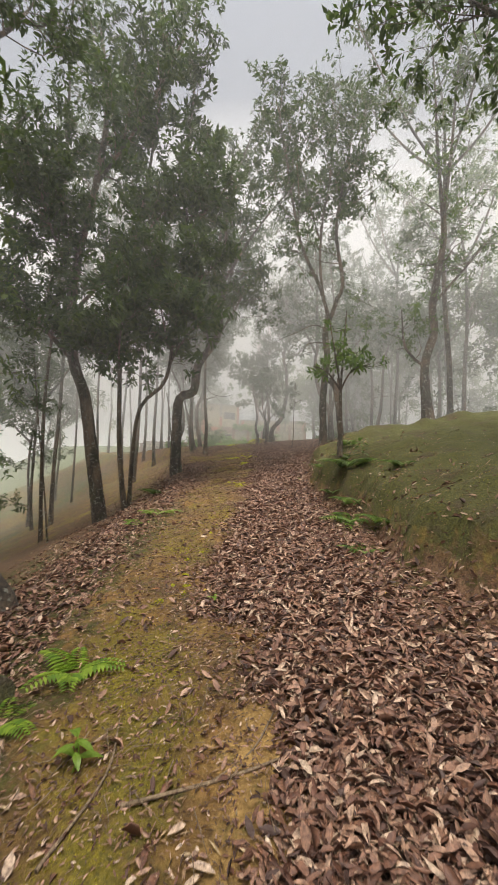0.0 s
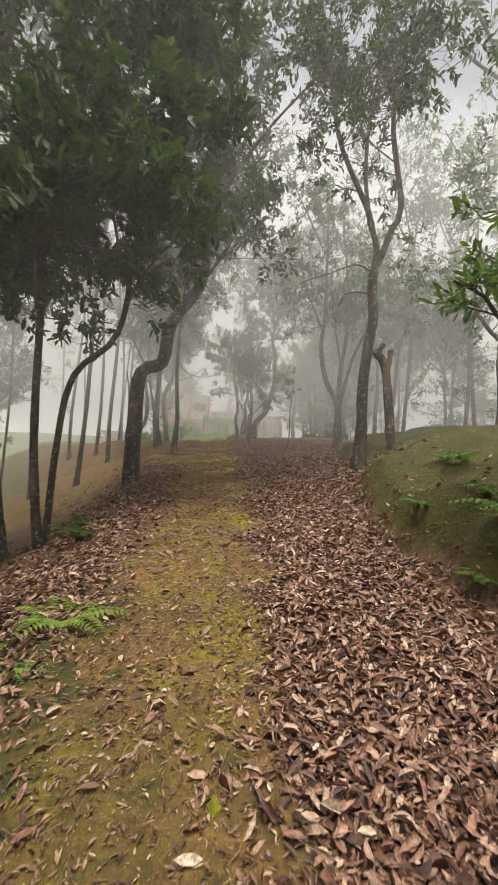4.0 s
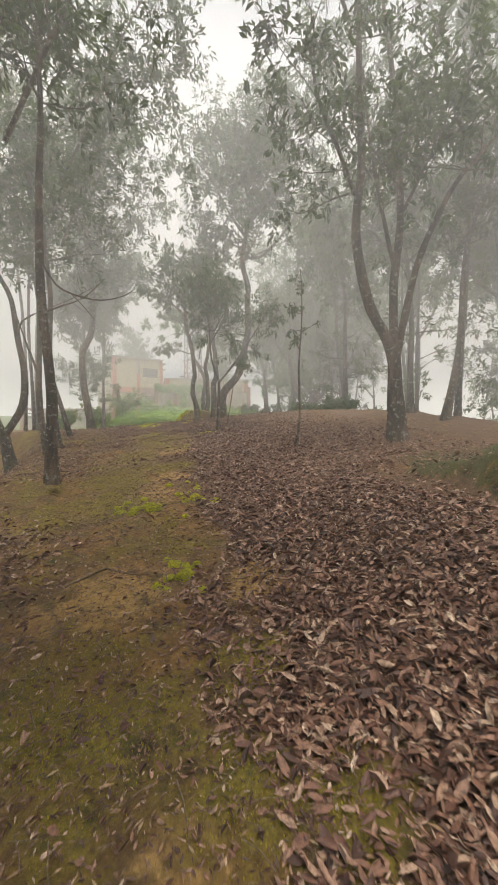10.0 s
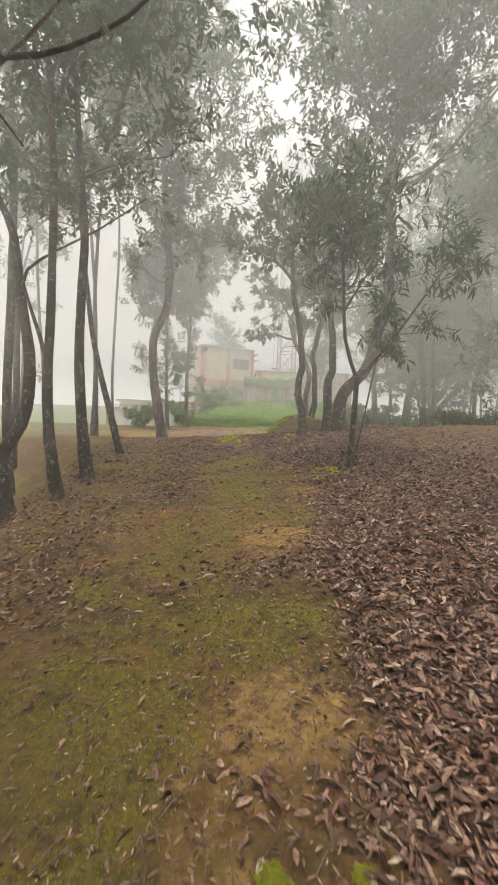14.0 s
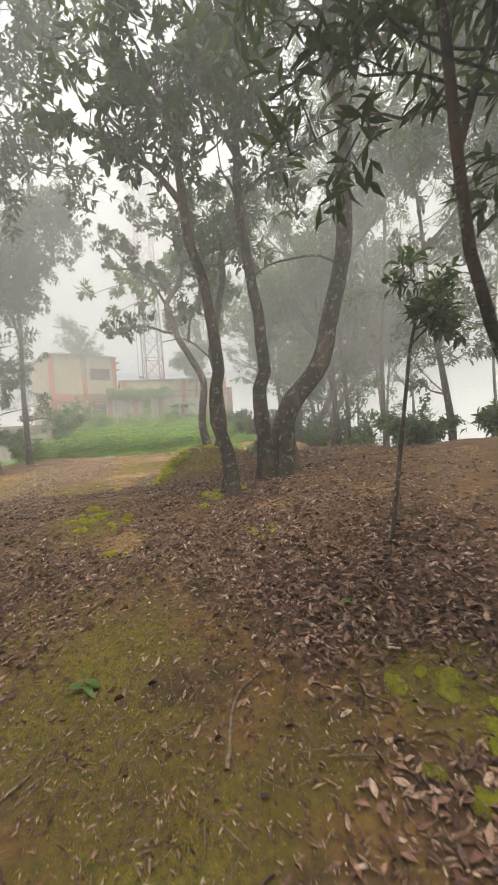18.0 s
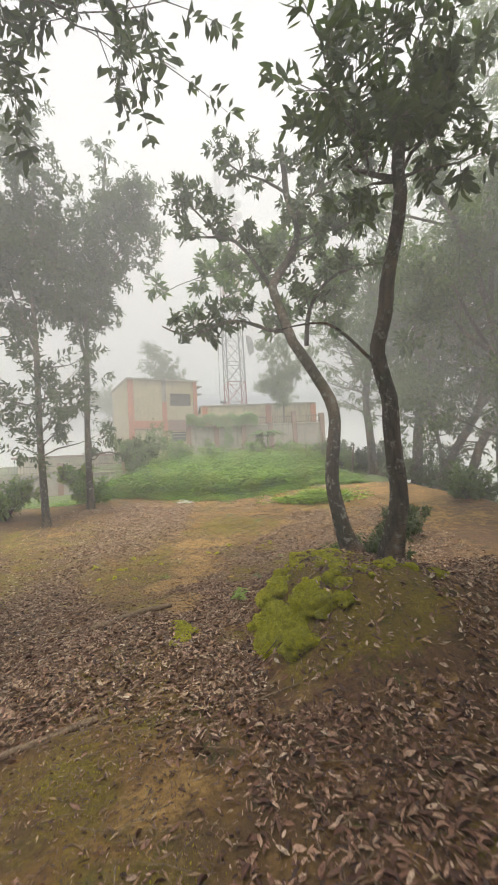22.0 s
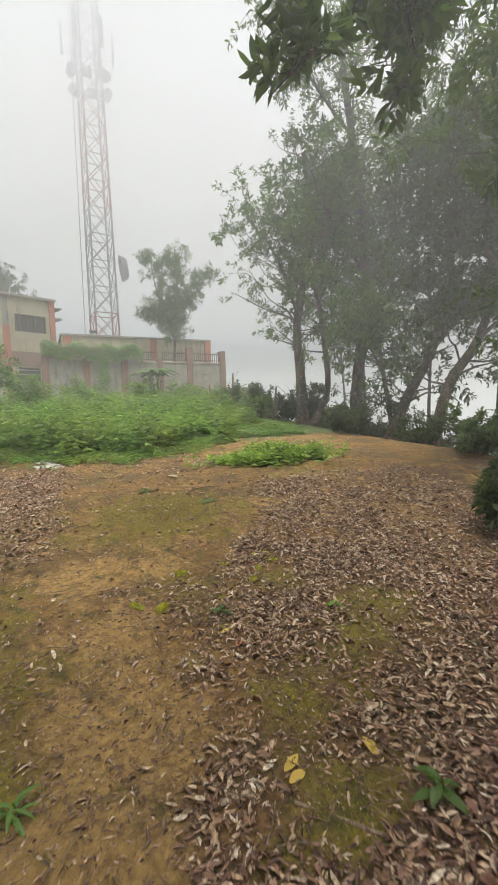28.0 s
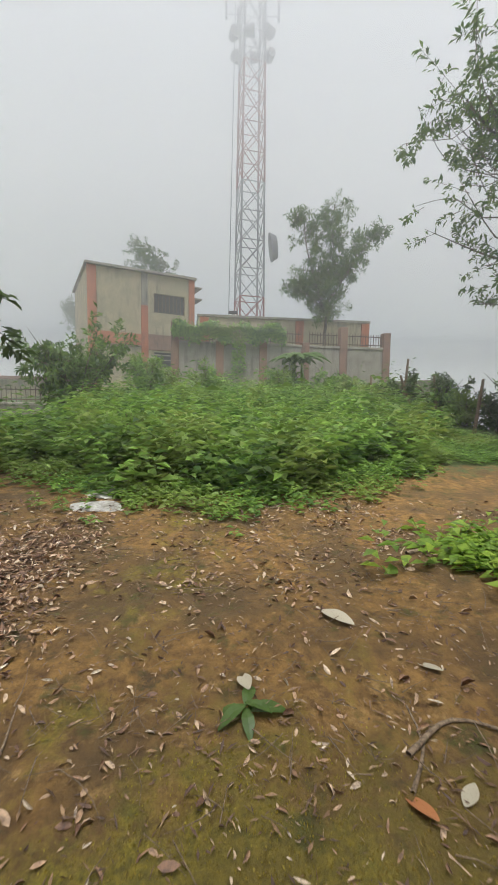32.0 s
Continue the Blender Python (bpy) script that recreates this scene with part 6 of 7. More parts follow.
def fern(x, y, long, fronds, mat, label, seed, lean=0.0):
    r = random.Random(seed)
    plant = new("fern")
    plant.location = on(x, y, 0.01)
    tagged(plant, label, "fern")
    for k in range(fronds):
        a, l = lean + k * 2.4 + r.random(), long * r.uniform(0.7, 1.1)
        rib = [Vector((math.cos(a) * l * g, math.sin(a) * l * g, l * (0.75 * g - 0.55 * g * g))) for g in (0, 0.25, 0.5, 0.75, 1)]
        line = curve_points(rib, l / 14)
        base, way, face, size = [], [], [], []
        for i, p in enumerate(line[2:]):
            g = i / len(line)
            for s in (-1, 1):
                base.append(tuple(p))
                way.append((-math.sin(a) * s + math.cos(a) * 0.5, math.cos(a) * s + math.sin(a) * 0.5, -0.15))
                face.append((0.1 * s, 0, 1))
                size.append(0.34 * l * (1 - g) ** 0.7 + 0.01)
        size = np.array(size)
        part("frond", leaf_mesh("frond", np.array(base), np.array(way), np.array(face, float), size, size * 0.3), mat, plant)


fern(-1.14, 2.94, 0.34, 7, LEAF_BRIGHT, "bright green fern at the path's mossy edge", 51)
fern(-1.35, 2.5, 0.3, 6, LEAF_BRIGHT, "bright green fern beside the trunk", 52)
seedling(-0.8, 2.2, 0.16, 0.13, 7, LEAF_BRIGHT, "fresh green seedling in moss", 53)
fern(1.35, 6.0, 0.5, 9, LEAF_FRESH, "pale fern hanging from the bank", 54)
fern(1.55, 6.7, 0.45, 9, LEAF_FRESH, "pale fern hanging from the bank", 55)
for k, (x, y, l) in enumerate(((1.2, 4.9, 0.3), (1.6, 5.4, 0.35), (1.3, 7.4, 0.32), (1.7, 7.9, 0.4), (1.25, 8.4, 0.3), (2.1, 6.2, 0.35), (1.9, 9.0, 0.35))):
    fern(x, y, l, 7, LEAF_LIGHT if k % 2 else LEAF_FRESH, "small green fern growing on the mossy bank", 160 + k)
seedling(1.72, 7.0, 0.5, 0.15, 12, LEAF_FRESH, "pale leafy plant growing out of the bank", 60)
fern(1.6, 7.3, 0.6, 10, LEAF_FRESH, "pale fern on the crest of the bank", 61)
fern(-1.8, 7.6, 0.4, 8, WEED, "green fern at the shoulder's edge", 56)
fern(-2.0, 7.0, 0.35, 7, WEED, "green fern at the shoulder's edge", 57)
fern(-2.3, 9.6, 0.45, 8, LEAF, "dark fern below the leaning trees", 58)
fern(-2.6, 10.6, 0.4, 8, LEAF, "dark fern below the leaning trees", 59)
for k, (x, y, h, l, n, m, text) in enumerate((
        (0.72, 4.75, 0.06, 0.08, 4, LEAF_BRIGHT, "tiny green seedling among dead leaves"), (1.2, 5.6, 0.12, 0.09, 5, LEAF_BRIGHT, "green seedling at the bank's foot"),
        (-0.35, 3.95, 0.05, 0.1, 4, LEAF_BRIGHT, "yellow-green seedling in the moss"), (1.17, 10.75, 0.1, 0.08, 5, LEAF_BRIGHT, "small seedling near the twin tree"),
        (1.5, 11.0, 0.3, 0.1, 6, LEAF_LIGHT, "seedling between the two stems"), (0.9, 9.7, 0.08, 0.08, 4, LEAF_BRIGHT, "small seedling in dead leaves"),
        (-0.12, 22.9, 0.07, 0.08, 5, LEAF_BRIGHT, "small green seedling in dead leaves"), (-1.2, 30.42, 0.14, 0.15, 8, LEAF_BRIGHT, "broad-leaved green seedling in dead leaves"),
        (-1.28, 30.1, 0.13, 0.15, 8, LEAF_BRIGHT, "broad-leaved green seedling in dead leaves"), (-0.94, 31.35, 0.12, 0.1, 7, LEAF_LIGHT, "grey-green seedling at the mound's foot"),
        (-2.43, 32.0, 0.1, 0.14, 10, WEED, "tuft of green grass in bare soil"), (-1.3, 36.45, 0.06, 0.16, 6, LEAF_LIGHT, "wilting grey-green seedling on bare soil"),
        (-1.2, 33.1, 0.06, 0.1, 5, LEAF_LIGHT, "flat green seedling among twigs"), (-0.35, 32.9, 0.06, 0.1, 5, LEAF_BRIGHT, "small green seedling among twigs"),
        (-0.2, 30.0, 0.12, 0.09, 6, WEED, "green seedling on the mossy mound"), (-1.6, 22.9, 0.08, 0.09, 6, WEED, "small green seedling in thin litter"))):
    seedling(x, y, h, l, n, m, text, 60 + k, 0.18 if "grass" in text else 0.42)


FUZZ_BASE, FUZZ_WAY = [], []


def cushion(x, y, r, seed, flat=0.55):
    """A lumpy cushion of moss, with a nap of tiny upright shoots."""
    bm = bmesh.new()
    bmesh.ops.create_icosphere(bm, subdivisions=4 if r > 0.065 else 3, radius=1)
    stretch, turn = 1 + 0.35 * math.sin(seed * 1.7), Matrix.Rotation(seed, 3, "Z")
    for v in bm.verts:
        n = 1 + 0.5 * noise.noise(v.co * 1.3 + Vector((seed, 0, 0))) + 0.24 * noise.noise(v.co * 3.2 + Vector((0, seed, 0))) + 0.12 * noise.noise(v.co * 8) + 0.06 * noise.noise(v.co * 24)
        v.co = turn @ Vector((v.co.x * n * r * stretch, v.co.y * n * r / stretch, v.co.z * n * r * flat))
    bm.normal_update()
    spot = on(x, y, 0.08 * r)
    rr = random.Random(seed)
    for v in bm.verts:
        if v.co.z > -0.15 * r:
            for _ in range(1 if r < 0.05 else 2):
                FUZZ_BASE.append(tuple(spot + v.co + Vector((rr.gauss(0, 0.004), rr.gauss(0, 0.004), -0.002))))
                FUZZ_WAY.append(tuple(v.normal * 0.8 + Vector((rr.gauss(0, 0.45), rr.gauss(0, 0.45), 0.5))))
    for f in bm.faces:
        f.smooth = True
    ob = part("moss_cushion", bm, MOSS)
    ob.location = spot
    return tagged(ob, "bright yellow-green moss cushion on damp soil", "moss", "moss cushions")


CUSHIONS = [(-0.74, 10.38, 0.05), (-0.62, 10.38, 0.04), (-0.47, 10.06, 0.06), (-0.41, 9.89, 0.07), (-0.62, 15.17, 0.07), (-0.54, 14.97, 0.08), (-0.54, 16.27, 0.06), (-0.99, 16.63, 0.06),
            (-0.77, 17.45, 0.06), (-0.52, 17.45, 0.04), (-0.4, 17.24, 0.06), (-0.51, 17.12, 0.04), (-0.64, 17.04, 0.07), (-0.44, 16.88, 0.08), (-0.55, 16.76, 0.06), (-0.33, 16.73, 0.05),
            (-0.19, 16.61, 0.08), (-1.04, 16.91, 0.05), (-1.23, 16.85, 0.06), (-1.09, 16.62, 0.08), (-0.91, 16.53, 0.09), (0.01, 21.91, 0.1), (0.02, 22.24, 0.07)]
CUSHIONS += [(-0.35, 24.27, 0.06), (-0.14, 24.37, 0.07), (-0.36, 24.45, 0.05), (-1.58, 24.57, 0.08), (-1.45, 24.45, 0.06), (-1.89, 26.04, 0.08), (-1.75, 25.67, 0.08), (-1.48, 25.53, 0.08),
             (-0.62, 25.36, 0.07), (-1.89, 25.59, 0.08), (-1.48, 25.39, 0.07), (-1.64, 25.37, 0.06), (-1.97, 25.43, 0.08), (-1.87, 29.15, 0.1), (-1.8, 28.95, 0.12), (-0.95, 27.82, 0.08), (-0.7, 27.9, 0.1)]
cr = random.Random(8)


def clump(x, y, spread_x, spread_y, count, r0, r1):
    CUSHIONS.extend((cr.gauss(x, spread_x), cr.gauss(y, spread_y), cr.uniform(r0, r1)) for _ in range(count))


for place in ((-0.45, 16.85, 0.12, 0.2, 6, 0.03, 0.05), (-1.05, 16.6, 0.15, 0.15, 8, 0.04, 0.08), (-0.5, 10.0, 0.1, 0.2, 6, 0.03, 0.05), (-1.8, 25.7, 0.18, 0.25, 14, 0.03, 0.07), (-0.4, 25.7, 0.12, 0.12, 18, 0.04, 0.09),
              (0.0, 22.05, 0.12, 0.15, 8, 0.03, 0.07), (-0.25, 24.35, 0.12, 0.1, 6, 0.03, 0.05), (-0.98, 28.5, 0.06, 0.35, 40, 0.04, 0.09), (-0.9, 29.2, 0.08, 0.3, 34, 0.04, 0.09), (-0.75, 28.15, 0.14, 0.16, 22, 0.05, 0.1),
              (-0.55, 28.7, 0.2, 0.35, 16, 0.03, 0.07), (-0.3, 29.3, 0.25, 0.3, 18, 0.03, 0.07), (-0.55, 29.8, 0.25, 0.25, 22, 0.03, 0.08), (-0.2, 28.1, 0.2, 0.12, 9, 0.03, 0.06), (0.35, 28.5, 0.15, 0.2, 6, 0.03, 0.06),
              (-1.85, 29.0, 0.07, 0.2, 10, 0.04, 0.08), (-1.2, 33.6, 0.3, 0.3, 5, 0.03, 0.05), (-0.6, 33.9, 0.15, 0.1, 6, 0.03, 0.05), (-0.7, 4.4, 0.1, 0.2, 5, 0.03, 0.05), (-0.6, 5.8, 0.12, 0.6, 6, 0.02, 0.04),
              (-0.65, 14.9, 0.12, 0.25, 7, 0.03, 0.06), (-0.85, 20.5, 0.3, 0.5, 6, 0.02, 0.04), (-3.3, 32.6, 0.3, 0.4, 9, 0.03, 0.06)):
    clump(*place)
for k, (x, y, r) in enumerate(CUSHIONS):
    cushion(x, y, r * (0.85 if y < 27 else 1.1), k * 3.7, 0.68)
nap = np.random.default_rng(71)
size = nap.uniform(0.004, 0.009, len(FUZZ_BASE))
fuzz = part("moss_nap", leaf_mesh("moss_nap", np.array(FUZZ_BASE), np.array(FUZZ_WAY), nap.normal(size=(len(FUZZ_BASE), 3)), size, size * 0.45), FUZZ)
tagged(fuzz, "fine bright nap of moss shoots over the cushions", "moss", kind="stuff")


def boulder(x, y, size, seed, mat, label, sink=0.3, category="stone"):
    bm = bmesh.new()
    bmesh.ops.create_icosphere(bm, subdivisions=3, radius=1)
    for v in bm.verts:
        n = 1 + 0.3 * noise.noise(v.co * 1.1 + Vector((seed, 0, 0))) + 0.1 * noise.noise(v.co * 3.5)
        v.co = Vector((v.co.x * n * size[0], v.co.y * n * size[1], v.co.z * n * size[2]))
    ob = part("stone", bm, mat)
    ob.location = on(x, y, sink * size[2])
    return tagged(ob, label, category)


PATH_STONE = plain_material("path_stone", (0.17, 0.115, 0.07), (0.36, 0.27, 0.18), 25, 0.9, 0.4, 0.01, (0.11, 0.08, 0.04), 4)
STONE = plain_material("pale_stone", (0.3, 0.28, 0.25), (0.5, 0.48, 0.43), 25, 0.85, 0.4, 0.01, (0.2, 0.18, 0.14), 4)
SACK = plain_material("white_sack", (0.6, 0.6, 0.58), (0.75, 0.75, 0.73), 12, 0.6, 0.5, 0.02)
boulder(-2.8, 39.3, (0.3, 0.22, 0.05), 3, STONE, "flat pale stone slab by the weeds")
boulder(-2.85, 39.75, (0.24, 0.24, 0.05), 5, STONE, "flat pale stone slab by the weeds")
boulder(-2.75, 40.2, (0.22, 0.2, 0.06), 8, STONE, "flat grey stone slab in the weeds")
boulder(0.3, 41.1, (0.16, 0.11, 0.09), 9, SACK, "crumpled white plastic sack at the weeds' edge", 0.2, "sack")
boulder(-0.56, 11.92, (0.11, 0.09, 0.05), 12, PATH_STONE, "brownish stone half sunk in the mossy path")
boulder(-0.8, 12.5, (0.05, 0.035, 0.02), 14, PATH_STONE, "small brownish stone on the mossy path")
boulder(0.15, 3.07, (0.035, 0.045, 0.02), 15, SACK, "small crumpled pale wrapper among dead leaves", 0.1, "wrapper")
MOSSY = plain_material("mossy_bank", (0.04, 0.05, 0.012), (0.13, 0.14, 0.025), 28, 0.95, 0.9, 0.03, (0.06, 0.045, 0.02), 2.5)
boulder(-1.75, 2.6, (0.45, 0.6, 0.35), 17, MOSSY, "mossy boulder at the slope's edge", 0.3)


def fallen(points, r0, r1, label, seed, mat=TWIG, name="fallen_branch"):
    w = Wood(seed)
    o = on(*points[0])
    line = curve_points([on(*p[:2]) + Vector((0, 0, r0 * 0.6 + (p[2] if len(p) > 2 else 0))) - o for p in points], 0.06)
    w.tube(line, r0, r1, 6, 0.08)
    ob = part(name, w.mesh(name), mat)
    ob.location = o
    return tagged(ob, label, "branch")


fallen([(-2.9, 29.6), (-2.45, 29.95), (-2.1, 30.2)], 0.04, 0.03, "short grey fallen log in dead leaves", 801)
fallen([(0.81, 13.6), (0.75, 13.0), (0.78, 12.5)], 0.014, 0.008, "long pale fallen stick on dead leaves", 802)
fallen([(-0.5, 2.0), (0.0, 2.1), (0.5, 2.3)], 0.011, 0.005, "thin forked fallen stick on the path", 803)
fallen([(-0.72, 1.75), (-0.62, 2.15), (-0.68, 2.5)], 0.009, 0.004, "thin curved twig in moss", 804)
fallen([(-0.15, 2.05), (0.05, 2.25), (0.2, 2.6)], 0.007, 0.003, "thin twig on the path", 805)
fallen([(-1.0, 22.2), (-0.9, 22.5), (-0.75, 22.6)], 0.012, 0.006, "dark bent stick in litter", 806)
fallen([(0.1, 12.4), (0.5, 12.35), (0.95, 12.25)], 0.01, 0.005, "pale stick across dead leaves", 807)
fallen([(-0.7, 36.25), (-0.45, 36.4), (-0.2, 36.3)], 0.012, 0.006, "curved grey root on bare soil", 808)
fallen([(-0.75, 36.1), (-0.62, 36.3), (-0.6, 36.5)], 0.009, 0.004, "grey twig on bare soil", 809)
fallen([(-2.3, 35.9), (-2.2, 36.2), (-2.25, 36.5)], 0.008, 0.004, "grey twig on bare soil", 810)
fallen([(-0.6, 17.6), (-0.5, 17.1), (-0.35, 16.5)], 0.011, 0.006, "long twig among moss cushions", 811)
fallen([(0.8, 5.6), (0.88, 5.85), (0.9, 6.1)], 0.012, 0.008, "broken stick poking from the bank", 812)
fallen([(0.55, 11.6), (1.1, 11.4), (1.7, 11.35)], 0.01, 0.005, "thin branch lying by the twin tree", 813)
fallen([(-1.4, 31.6), (-1.15, 31.3), (-1.0, 31.0)], 0.01, 0.005, "thin twig in dead leaves", 814)
fallen([(0.0, 37.9), (0.4, 38.1), (0.75, 38.2)], 0.02, 0.012, "fallen branch on the open ground", 815)
fallen([(-0.1, 38.3), (0.3, 38.05), (0.65, 37.8)], 0.015, 0.008, "fallen branch on the open ground", 816)
fallen([(0.9, 27.0), (0.5, 26.6), (0.7, 26.1)], 0.02, 0.01, "bent branch at the tree's foot", 817)
fallen([(-3.6, 27.2), (-2.9, 27.3), (-2.2, 27.6)], 0.03, 0.02, "grey fallen branch across the litter", 818)


fallen([(-1.02, 35.08), (-0.93, 35.3), (-0.83, 35.55)], 0.009, 0.005, "thin straight stick on bare soil", 819)
fallen([(-1.02, 35.08), (-0.78, 35.26), (-0.64, 35.5)], 0.011, 0.007, "bent grey stick on bare soil", 820)
fallen([(-1.48, 15.1), (-1.32, 15.24), (-1.19, 15.32)], 0.014, 0.011, "pale broken stick on damp soil", 821)
fallen([(-1.19, 15.33), (-1.05, 15.2), (-0.89, 15.06)], 0.012, 0.006, "pale broken stick on damp soil", 822)
fallen([(-2.3, 21.9), (-1.95, 22.3), (-1.75, 22.5)], 0.012, 0.006, "grey stick in moss and litter", 823)
fallen([(0.05, 25.0), (0.55, 25.15), (1.05, 25.1)], 0.013, 0.007, "long bent branch at the trees' foot", 824)
fallen([(-1.8, 27.35), (-1.3, 27.5), (-0.95, 27.55)], 0.011, 0.006, "pale stick across the litter", 825)


def lone_leaf(x, y, long, turn, mat, label, seed):
    bm = bmesh.new()
    rows = []
    r = random.Random(seed)
    for i in range(8):
        g = i / 7
        wide = 0.22 * long * math.sin(math.pi * (0.04 + 0.94 * g)) ** 0.8
        lift = 0.012 + 0.04 * long * math.sin(3 * g + seed)
        rows.append([bm.verts.new((long * (g - 0.5), s * wide, lift + 0.25 * wide * abs(s))) for s in (-1, -0.5, 0, 0.5, 1)])
    for p, q in zip(rows, rows[1:]):
        for j in range(4):
            bm.faces.new((p[j], p[j + 1], q[j + 1], q[j])).smooth = True
    ob = part("fallen_leaf", bm, mat)
    ob.matrix_world = Matrix.Translation(on(x, y)) @ Euler((r.uniform(-0.2, 0.2), r.uniform(-0.15, 0.15), turn)).to_matrix().to_4x4()
    tagged(ob, label, "leaf", "single fallen leaves")


PALE = leaf_material("pale_leaf", (0.33, 0.28, 0.19), (0.46, 0.41, 0.3), 0.1, 0.6)
YELLOW = leaf_material("yellow_leaf", (0.55, 0.36, 0.05), (0.6, 0.42, 0.08), 0.2, 0.5)
RUSSET = leaf_material("russet_leaf", (0.3, 0.11, 0.04), (0.42, 0.17, 0.05), 0.1, 0.6)
for k, (x, y, l, a, m, text) in enumerate((
        (-0.77, 37.03, 0.2, -0.7, PALE, "large pale fallen leaf on soil"), (-1.3, 36.6, 0.15, 1.8, PALE, "pale fallen leaf on soil"), (-0.75, 36.05, 0.14, 2.0, RUSSET, "brown fallen leaf on soil"),
        (-0.55, 36.1, 0.12, 0.8, PALE, "pale fallen leaf on soil"), (-0.4, 36.7, 0.13, -0.9, PALE, "pale fallen leaf on soil"), (1.16, 3.8, 0.12, 0.4, YELLOW, "yellow fallen leaf on brown litter"),
        (-0.44, 4.14, 0.09, 1.0, YELLOW, "yellow fallen leaf on moss"), (-0.94, 4.25, 0.1, 0.3, RUSSET, "orange-brown fallen leaf on moss"), (0.35, 6.3, 0.17, -0.8, PALE, "large pale fallen leaf on litter"),
        (0.25, 6.0, 0.12, 1.2, RUSSET, "orange-brown fallen leaf on litter"), (-1.33, 31.76, 0.1, 0.5, YELLOW, "yellow fallen leaf on litter"), (-1.44, 31.1, 0.1, 1.9, YELLOW, "yellow fallen leaf on litter"),
        (-1.25, 32.85, 0.1, 0.2, YELLOW, "yellow fallen leaf among twigs"), (-1.22, 32.7, 0.1, 1.0, RUSSET, "orange fallen leaf among twigs"), (-0.75, 33.0, 0.1, 1.5, YELLOW, "orange-yellow fallen leaf among twigs"),
        (-0.58, 35.63, 0.26, 0.1, LEAF_FRESH, "large green fallen leaf on soil"), (-0.92, 21.33, 0.13, 0.4, PALE, "pale fallen leaf on moss"), (-0.5, 21.6, 0.1, 2.0, PALE, "pale fallen leaf on moss"),
        (-0.7, 24.7, 0.16, 0.7, PALE, "pale fallen leaf on brown litter"), (-0.97, 31.7, 0.12, 1.4, YELLOW, "orange-yellow fallen leaf among twigs"), (-1.34, 31.69, 0.1, 0.4, YELLOW, "yellow fallen leaf on litter"),
        (-0.6, 11.8, 0.14, 0.6, PALE, "pale fallen leaf on the path"), (-0.1, 23.3, 0.08, 1.1, PALE, "pale fallen leaf on litter"), (-1.0, 34.4, 0.1, 0.2, RUSSET, "orange fallen leaf on soil"))):
    lone_leaf(x, y, l, a, m, text, k)

# ---- the litter of dead leaves and twigs ----
def scatter_leaves(count, seed, small, large, keep, wide, label, start=-0.8, end=40.2, mat=DRY):
    rng = np.random.default_rng(seed)
    n = count * 6
    y = rng.uniform(start, end, n)
    x = np.interp(y, WAY_Y, WAY_X) + rng.normal(0.4, wide, n)
    a = on_grid(GRID_LITTER, x, y)
    off = x - np.interp(y, WAY_Y, WAY_X)
    bank = (off > np.where(y < 10.0, 1.5, 2.6)) & (y > 3.0) & (y < 17.0)
    mound = (x > -1.15) & (x < 0.1) & (y > 27.3) & (y < 29.9)
    ok = (rng.random(n) < 1 - keep * (1 - 0.015 - 0.985 * a ** 1.6)) & (np.abs(off) < 5) & (~bank | (rng.random(n) < 0.3)) & (~mound | (rng.random(n) < 0.12))
    x, y, a = x[ok][:count], y[ok][:count], a[ok][:count]
    n = len(x)
    e = 0.08
    up = np.stack([on_grid(GRID_Z, x - e, y) - on_grid(GRID_Z, x + e, y), on_grid(GRID_Z, x, y - e) - on_grid(GRID_Z, x, y + e), np.full(n, 2 * e)], 1)
    up /= np.linalg.norm(up, axis=1)[:, None]
    t = rng.uniform(0, 2 * np.pi, n)
    way = np.stack([np.cos(t), np.sin(t), np.zeros(n)], 1)
    way -= up * (way * up).sum(1)[:, None]
    way /= np.linalg.norm(way, axis=1)[:, None]
    way += up * rng.normal(0.1, 0.27, n)[:, None]
    face = up + rng.normal(0, 0.45, (n, 3))
    base = np.stack([x, y, on_grid(GRID_Z, x, y) + 0.004 + 0.045 * (0.25 + a) * rng.random(n) ** 2], 1)
    size = rng.uniform(small, large, n) * rng.uniform(0.8, 1.1, n) * np.interp(y, [0, 12, 20, 30, 33], [1.1, 1.05, 0.8, 0.72, 0.78])
    me = broad_leaf_mesh("leaf_litter", base, way, face, size, size * rng.uniform(0.22, 0.5, n), rng.normal(0.05, 0.28, n))
    tagged(part("leaf_litter", me, mat), label, "leaf litter", kind="stuff")


scatter_leaves(230000, 21, 0.035, 0.09, 1.0, 1.7, "thick carpet of curled brown dead leaves", -0.8, 31.5)
scatter_leaves(150000, 23, 0.012, 0.04, 0.35, 1.5, "crumbled fragments of dead leaves on the soil", -0.8, 33.5)
scatter_leaves(80000, 25, 0.035, 0.09, 1.0, 2.2, "faded dead leaves lying over sandy soil", 27.5, 39.5, DRY_PALE)
scatter_leaves(20000, 26, 0.015, 0.045, 0.88, 1.8, "bits of faded leaf on sandy soil", 27.0, 37.0, DRY_PALE)


STRAW = dry_material("straw_bits", ((0.0, (0.06, 0.03, 0.015)), (0.4, (0.17, 0.09, 0.042)), (0.8, (0.34, 0.2, 0.09)), (1.0, (0.52, 0.38, 0.21))))


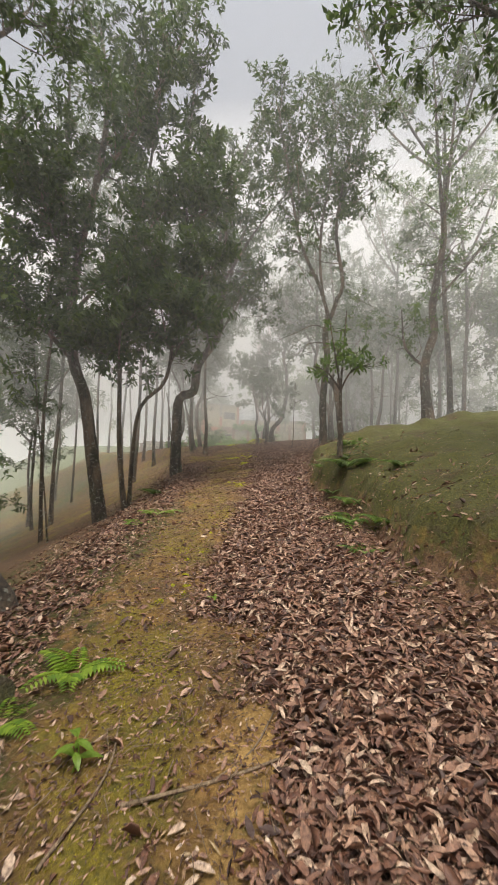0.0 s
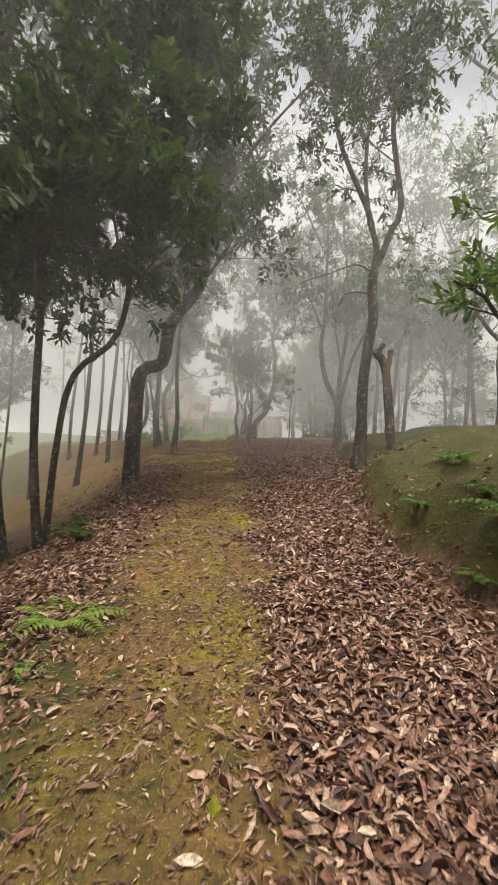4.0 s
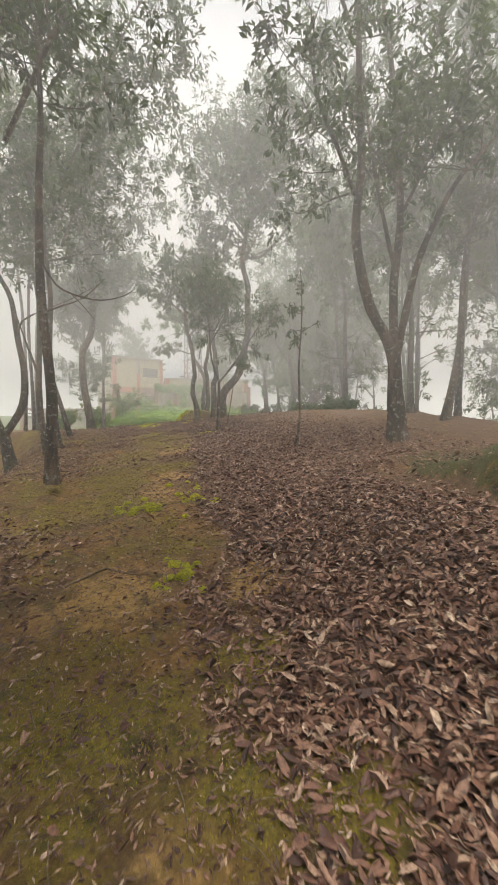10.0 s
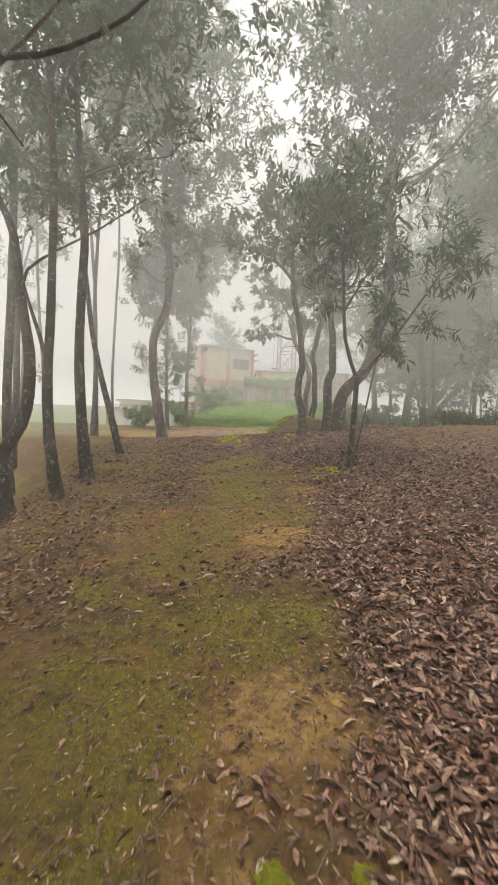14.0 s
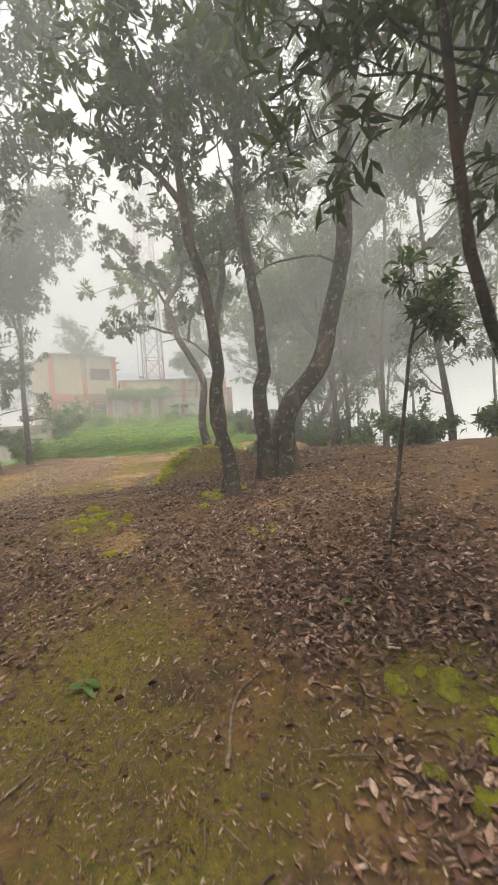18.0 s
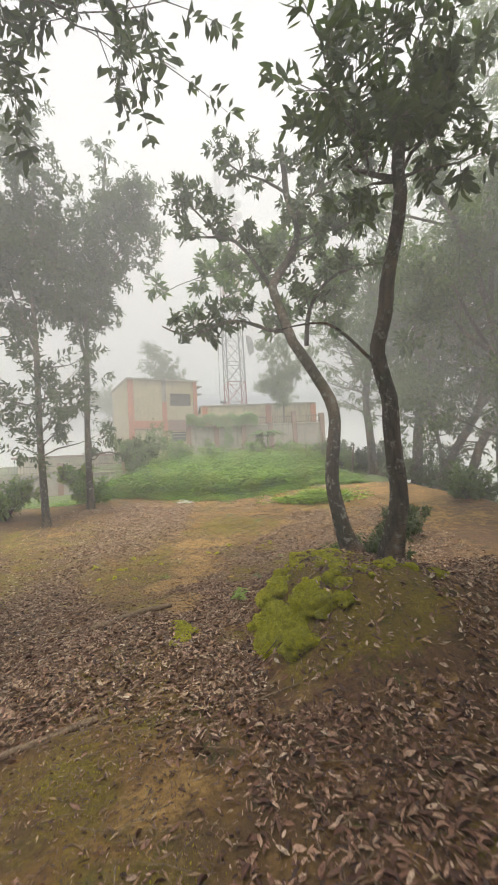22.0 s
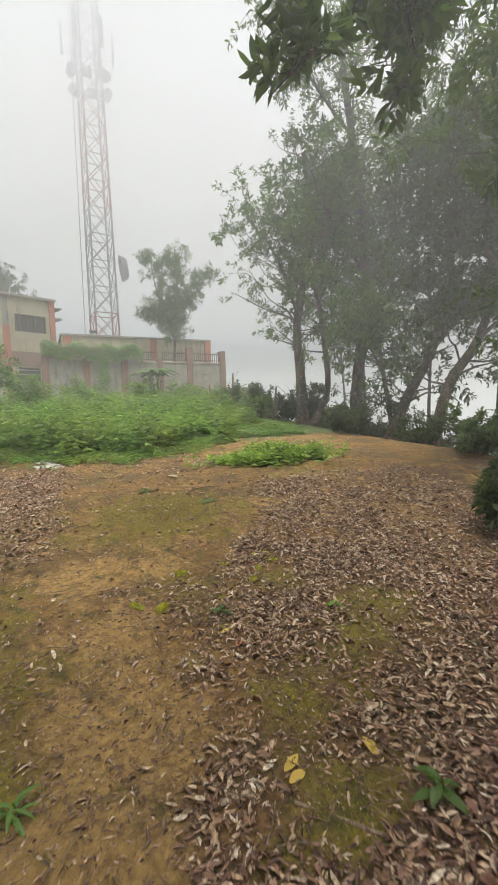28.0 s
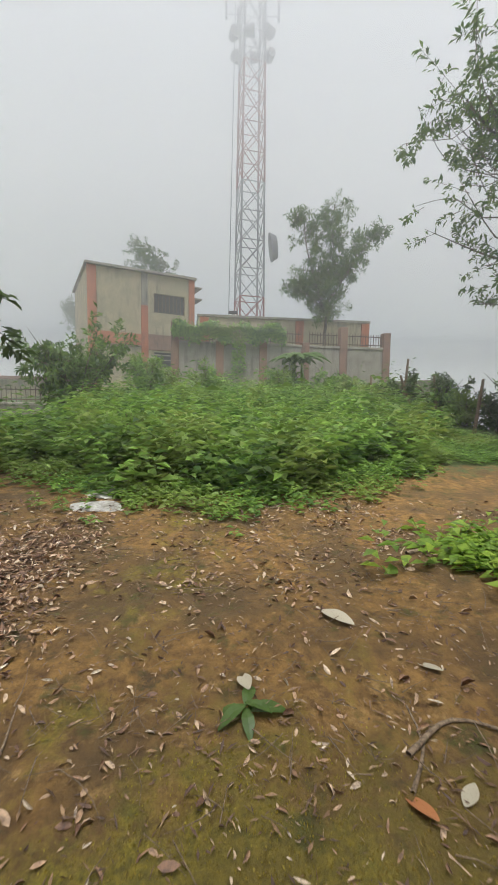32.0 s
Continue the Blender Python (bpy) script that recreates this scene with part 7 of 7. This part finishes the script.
def debris(count, seed, end=38.6):
    """Needles, stalks and slivers of dead leaf that lie all over the soil and the moss."""
    rng = np.random.default_rng(seed)
    y = rng.uniform(0.4, end, count)
    x = np.interp(y, WAY_Y, WAY_X) + rng.normal(-0.1, 1.5, count)
    patchy = 0.5 + 0.5 * np.sin(x * 3.1 + 1.3 * np.sin(y * 1.9)) * np.sin(y * 2.3 + 1.7 * np.sin(x * 2.7))
    ok = rng.random(count) < (0.25 + 0.75 * patchy) * np.interp(y, [30, 34], [1.0, 0.55])
    x, y = x[ok], y[ok]
    n = len(x)
    t = rng.uniform(0, 2 * np.pi, n)
    way = np.stack([np.cos(t), np.sin(t), rng.normal(0.03, 0.14, n)], 1)
    size = rng.uniform(0.012, 0.06, n) * rng.uniform(0.6, 1.3, n)
    base = np.stack([x, y, on_grid(GRID_Z, x, y) + 0.003 + 0.014 * rng.random(n)], 1)
    face = np.array([0, 0, 1.0]) + rng.normal(0, 0.35, (n, 3))
    me = leaf_mesh("debris", base, way, face, size, np.clip(size * rng.uniform(0.08, 0.3, n), 0.0025, 0.012), 0.05)
    tagged(part("debris", me, STRAW), "slivers of dead leaf, stalks and needles on the soil", "leaf litter", kind="stuff")


debris(190000, 28)


def moss_shoots(count, seed):
    """Short dull moss shoots where the ground is mossy."""
    rng = np.random.default_rng(seed)
    n = count * 5
    y = rng.uniform(0.6, 38.0, n)
    x = np.interp(y, WAY_Y, WAY_X) + rng.normal(-0.2, 1.3, n)
    ok = rng.random(n) < np.clip((on_grid(GRID_MOSS, x, y) - 0.35) * 1.6, 0, 1)
    x, y = x[ok][:count], y[ok][:count]
    n = len(x)
    base = np.stack([x, y, on_grid(GRID_Z, x, y) - 0.002], 1)
    way = rng.normal(0, 0.6, (n, 3)) + np.array([0, 0, 0.9])
    size = rng.uniform(0.006, 0.015, n)
    tagged(part("ground_moss", leaf_mesh("ground_moss", base, way, rng.normal(size=(n, 3)), size, size * 0.5), FUZZ_DULL), "short dull green moss growing on the damp soil", "moss", kind="stuff")


moss_shoots(170000, 27)


def scatter_twigs(count, seed):
    rng = np.random.default_rng(seed)
    w = Wood(seed)
    y = rng.uniform(0.3, 39.3, count)
    x = np.interp(y, WAY_Y, WAY_X) + rng.normal(0, 1.3, count)
    t, l = rng.uniform(0, 6.283, count), rng.uniform(0.05, 0.26, count)
    b = rng.normal(0, 0.06, count) * l
    f = np.array([0, 0.35, 0.7, 1.0])
    px = x[:, None] + np.cos(t)[:, None] * l[:, None] * f - np.sin(t)[:, None] * b[:, None] * np.sin(3 * f)
    py = y[:, None] + np.sin(t)[:, None] * l[:, None] * f + np.cos(t)[:, None] * b[:, None] * np.sin(3 * f)
    pz = on_grid(GRID_Z, px.ravel(), py.ravel()).reshape(count, 4) + 0.02 + 0.03 * rng.random((count, 1))
    for k in range(count):
        w.tube(np.stack([px[k], py[k], pz[k]], 1), 0.0014 + 0.003 * (k % 7) / 7, 0.0008, 4)
    tagged(part("twig_litter", w.mesh("twig_litter"), TWIG), "thin dead twigs strewn over the ground", "twigs", kind="stuff")


scatter_twigs(5000, 22)
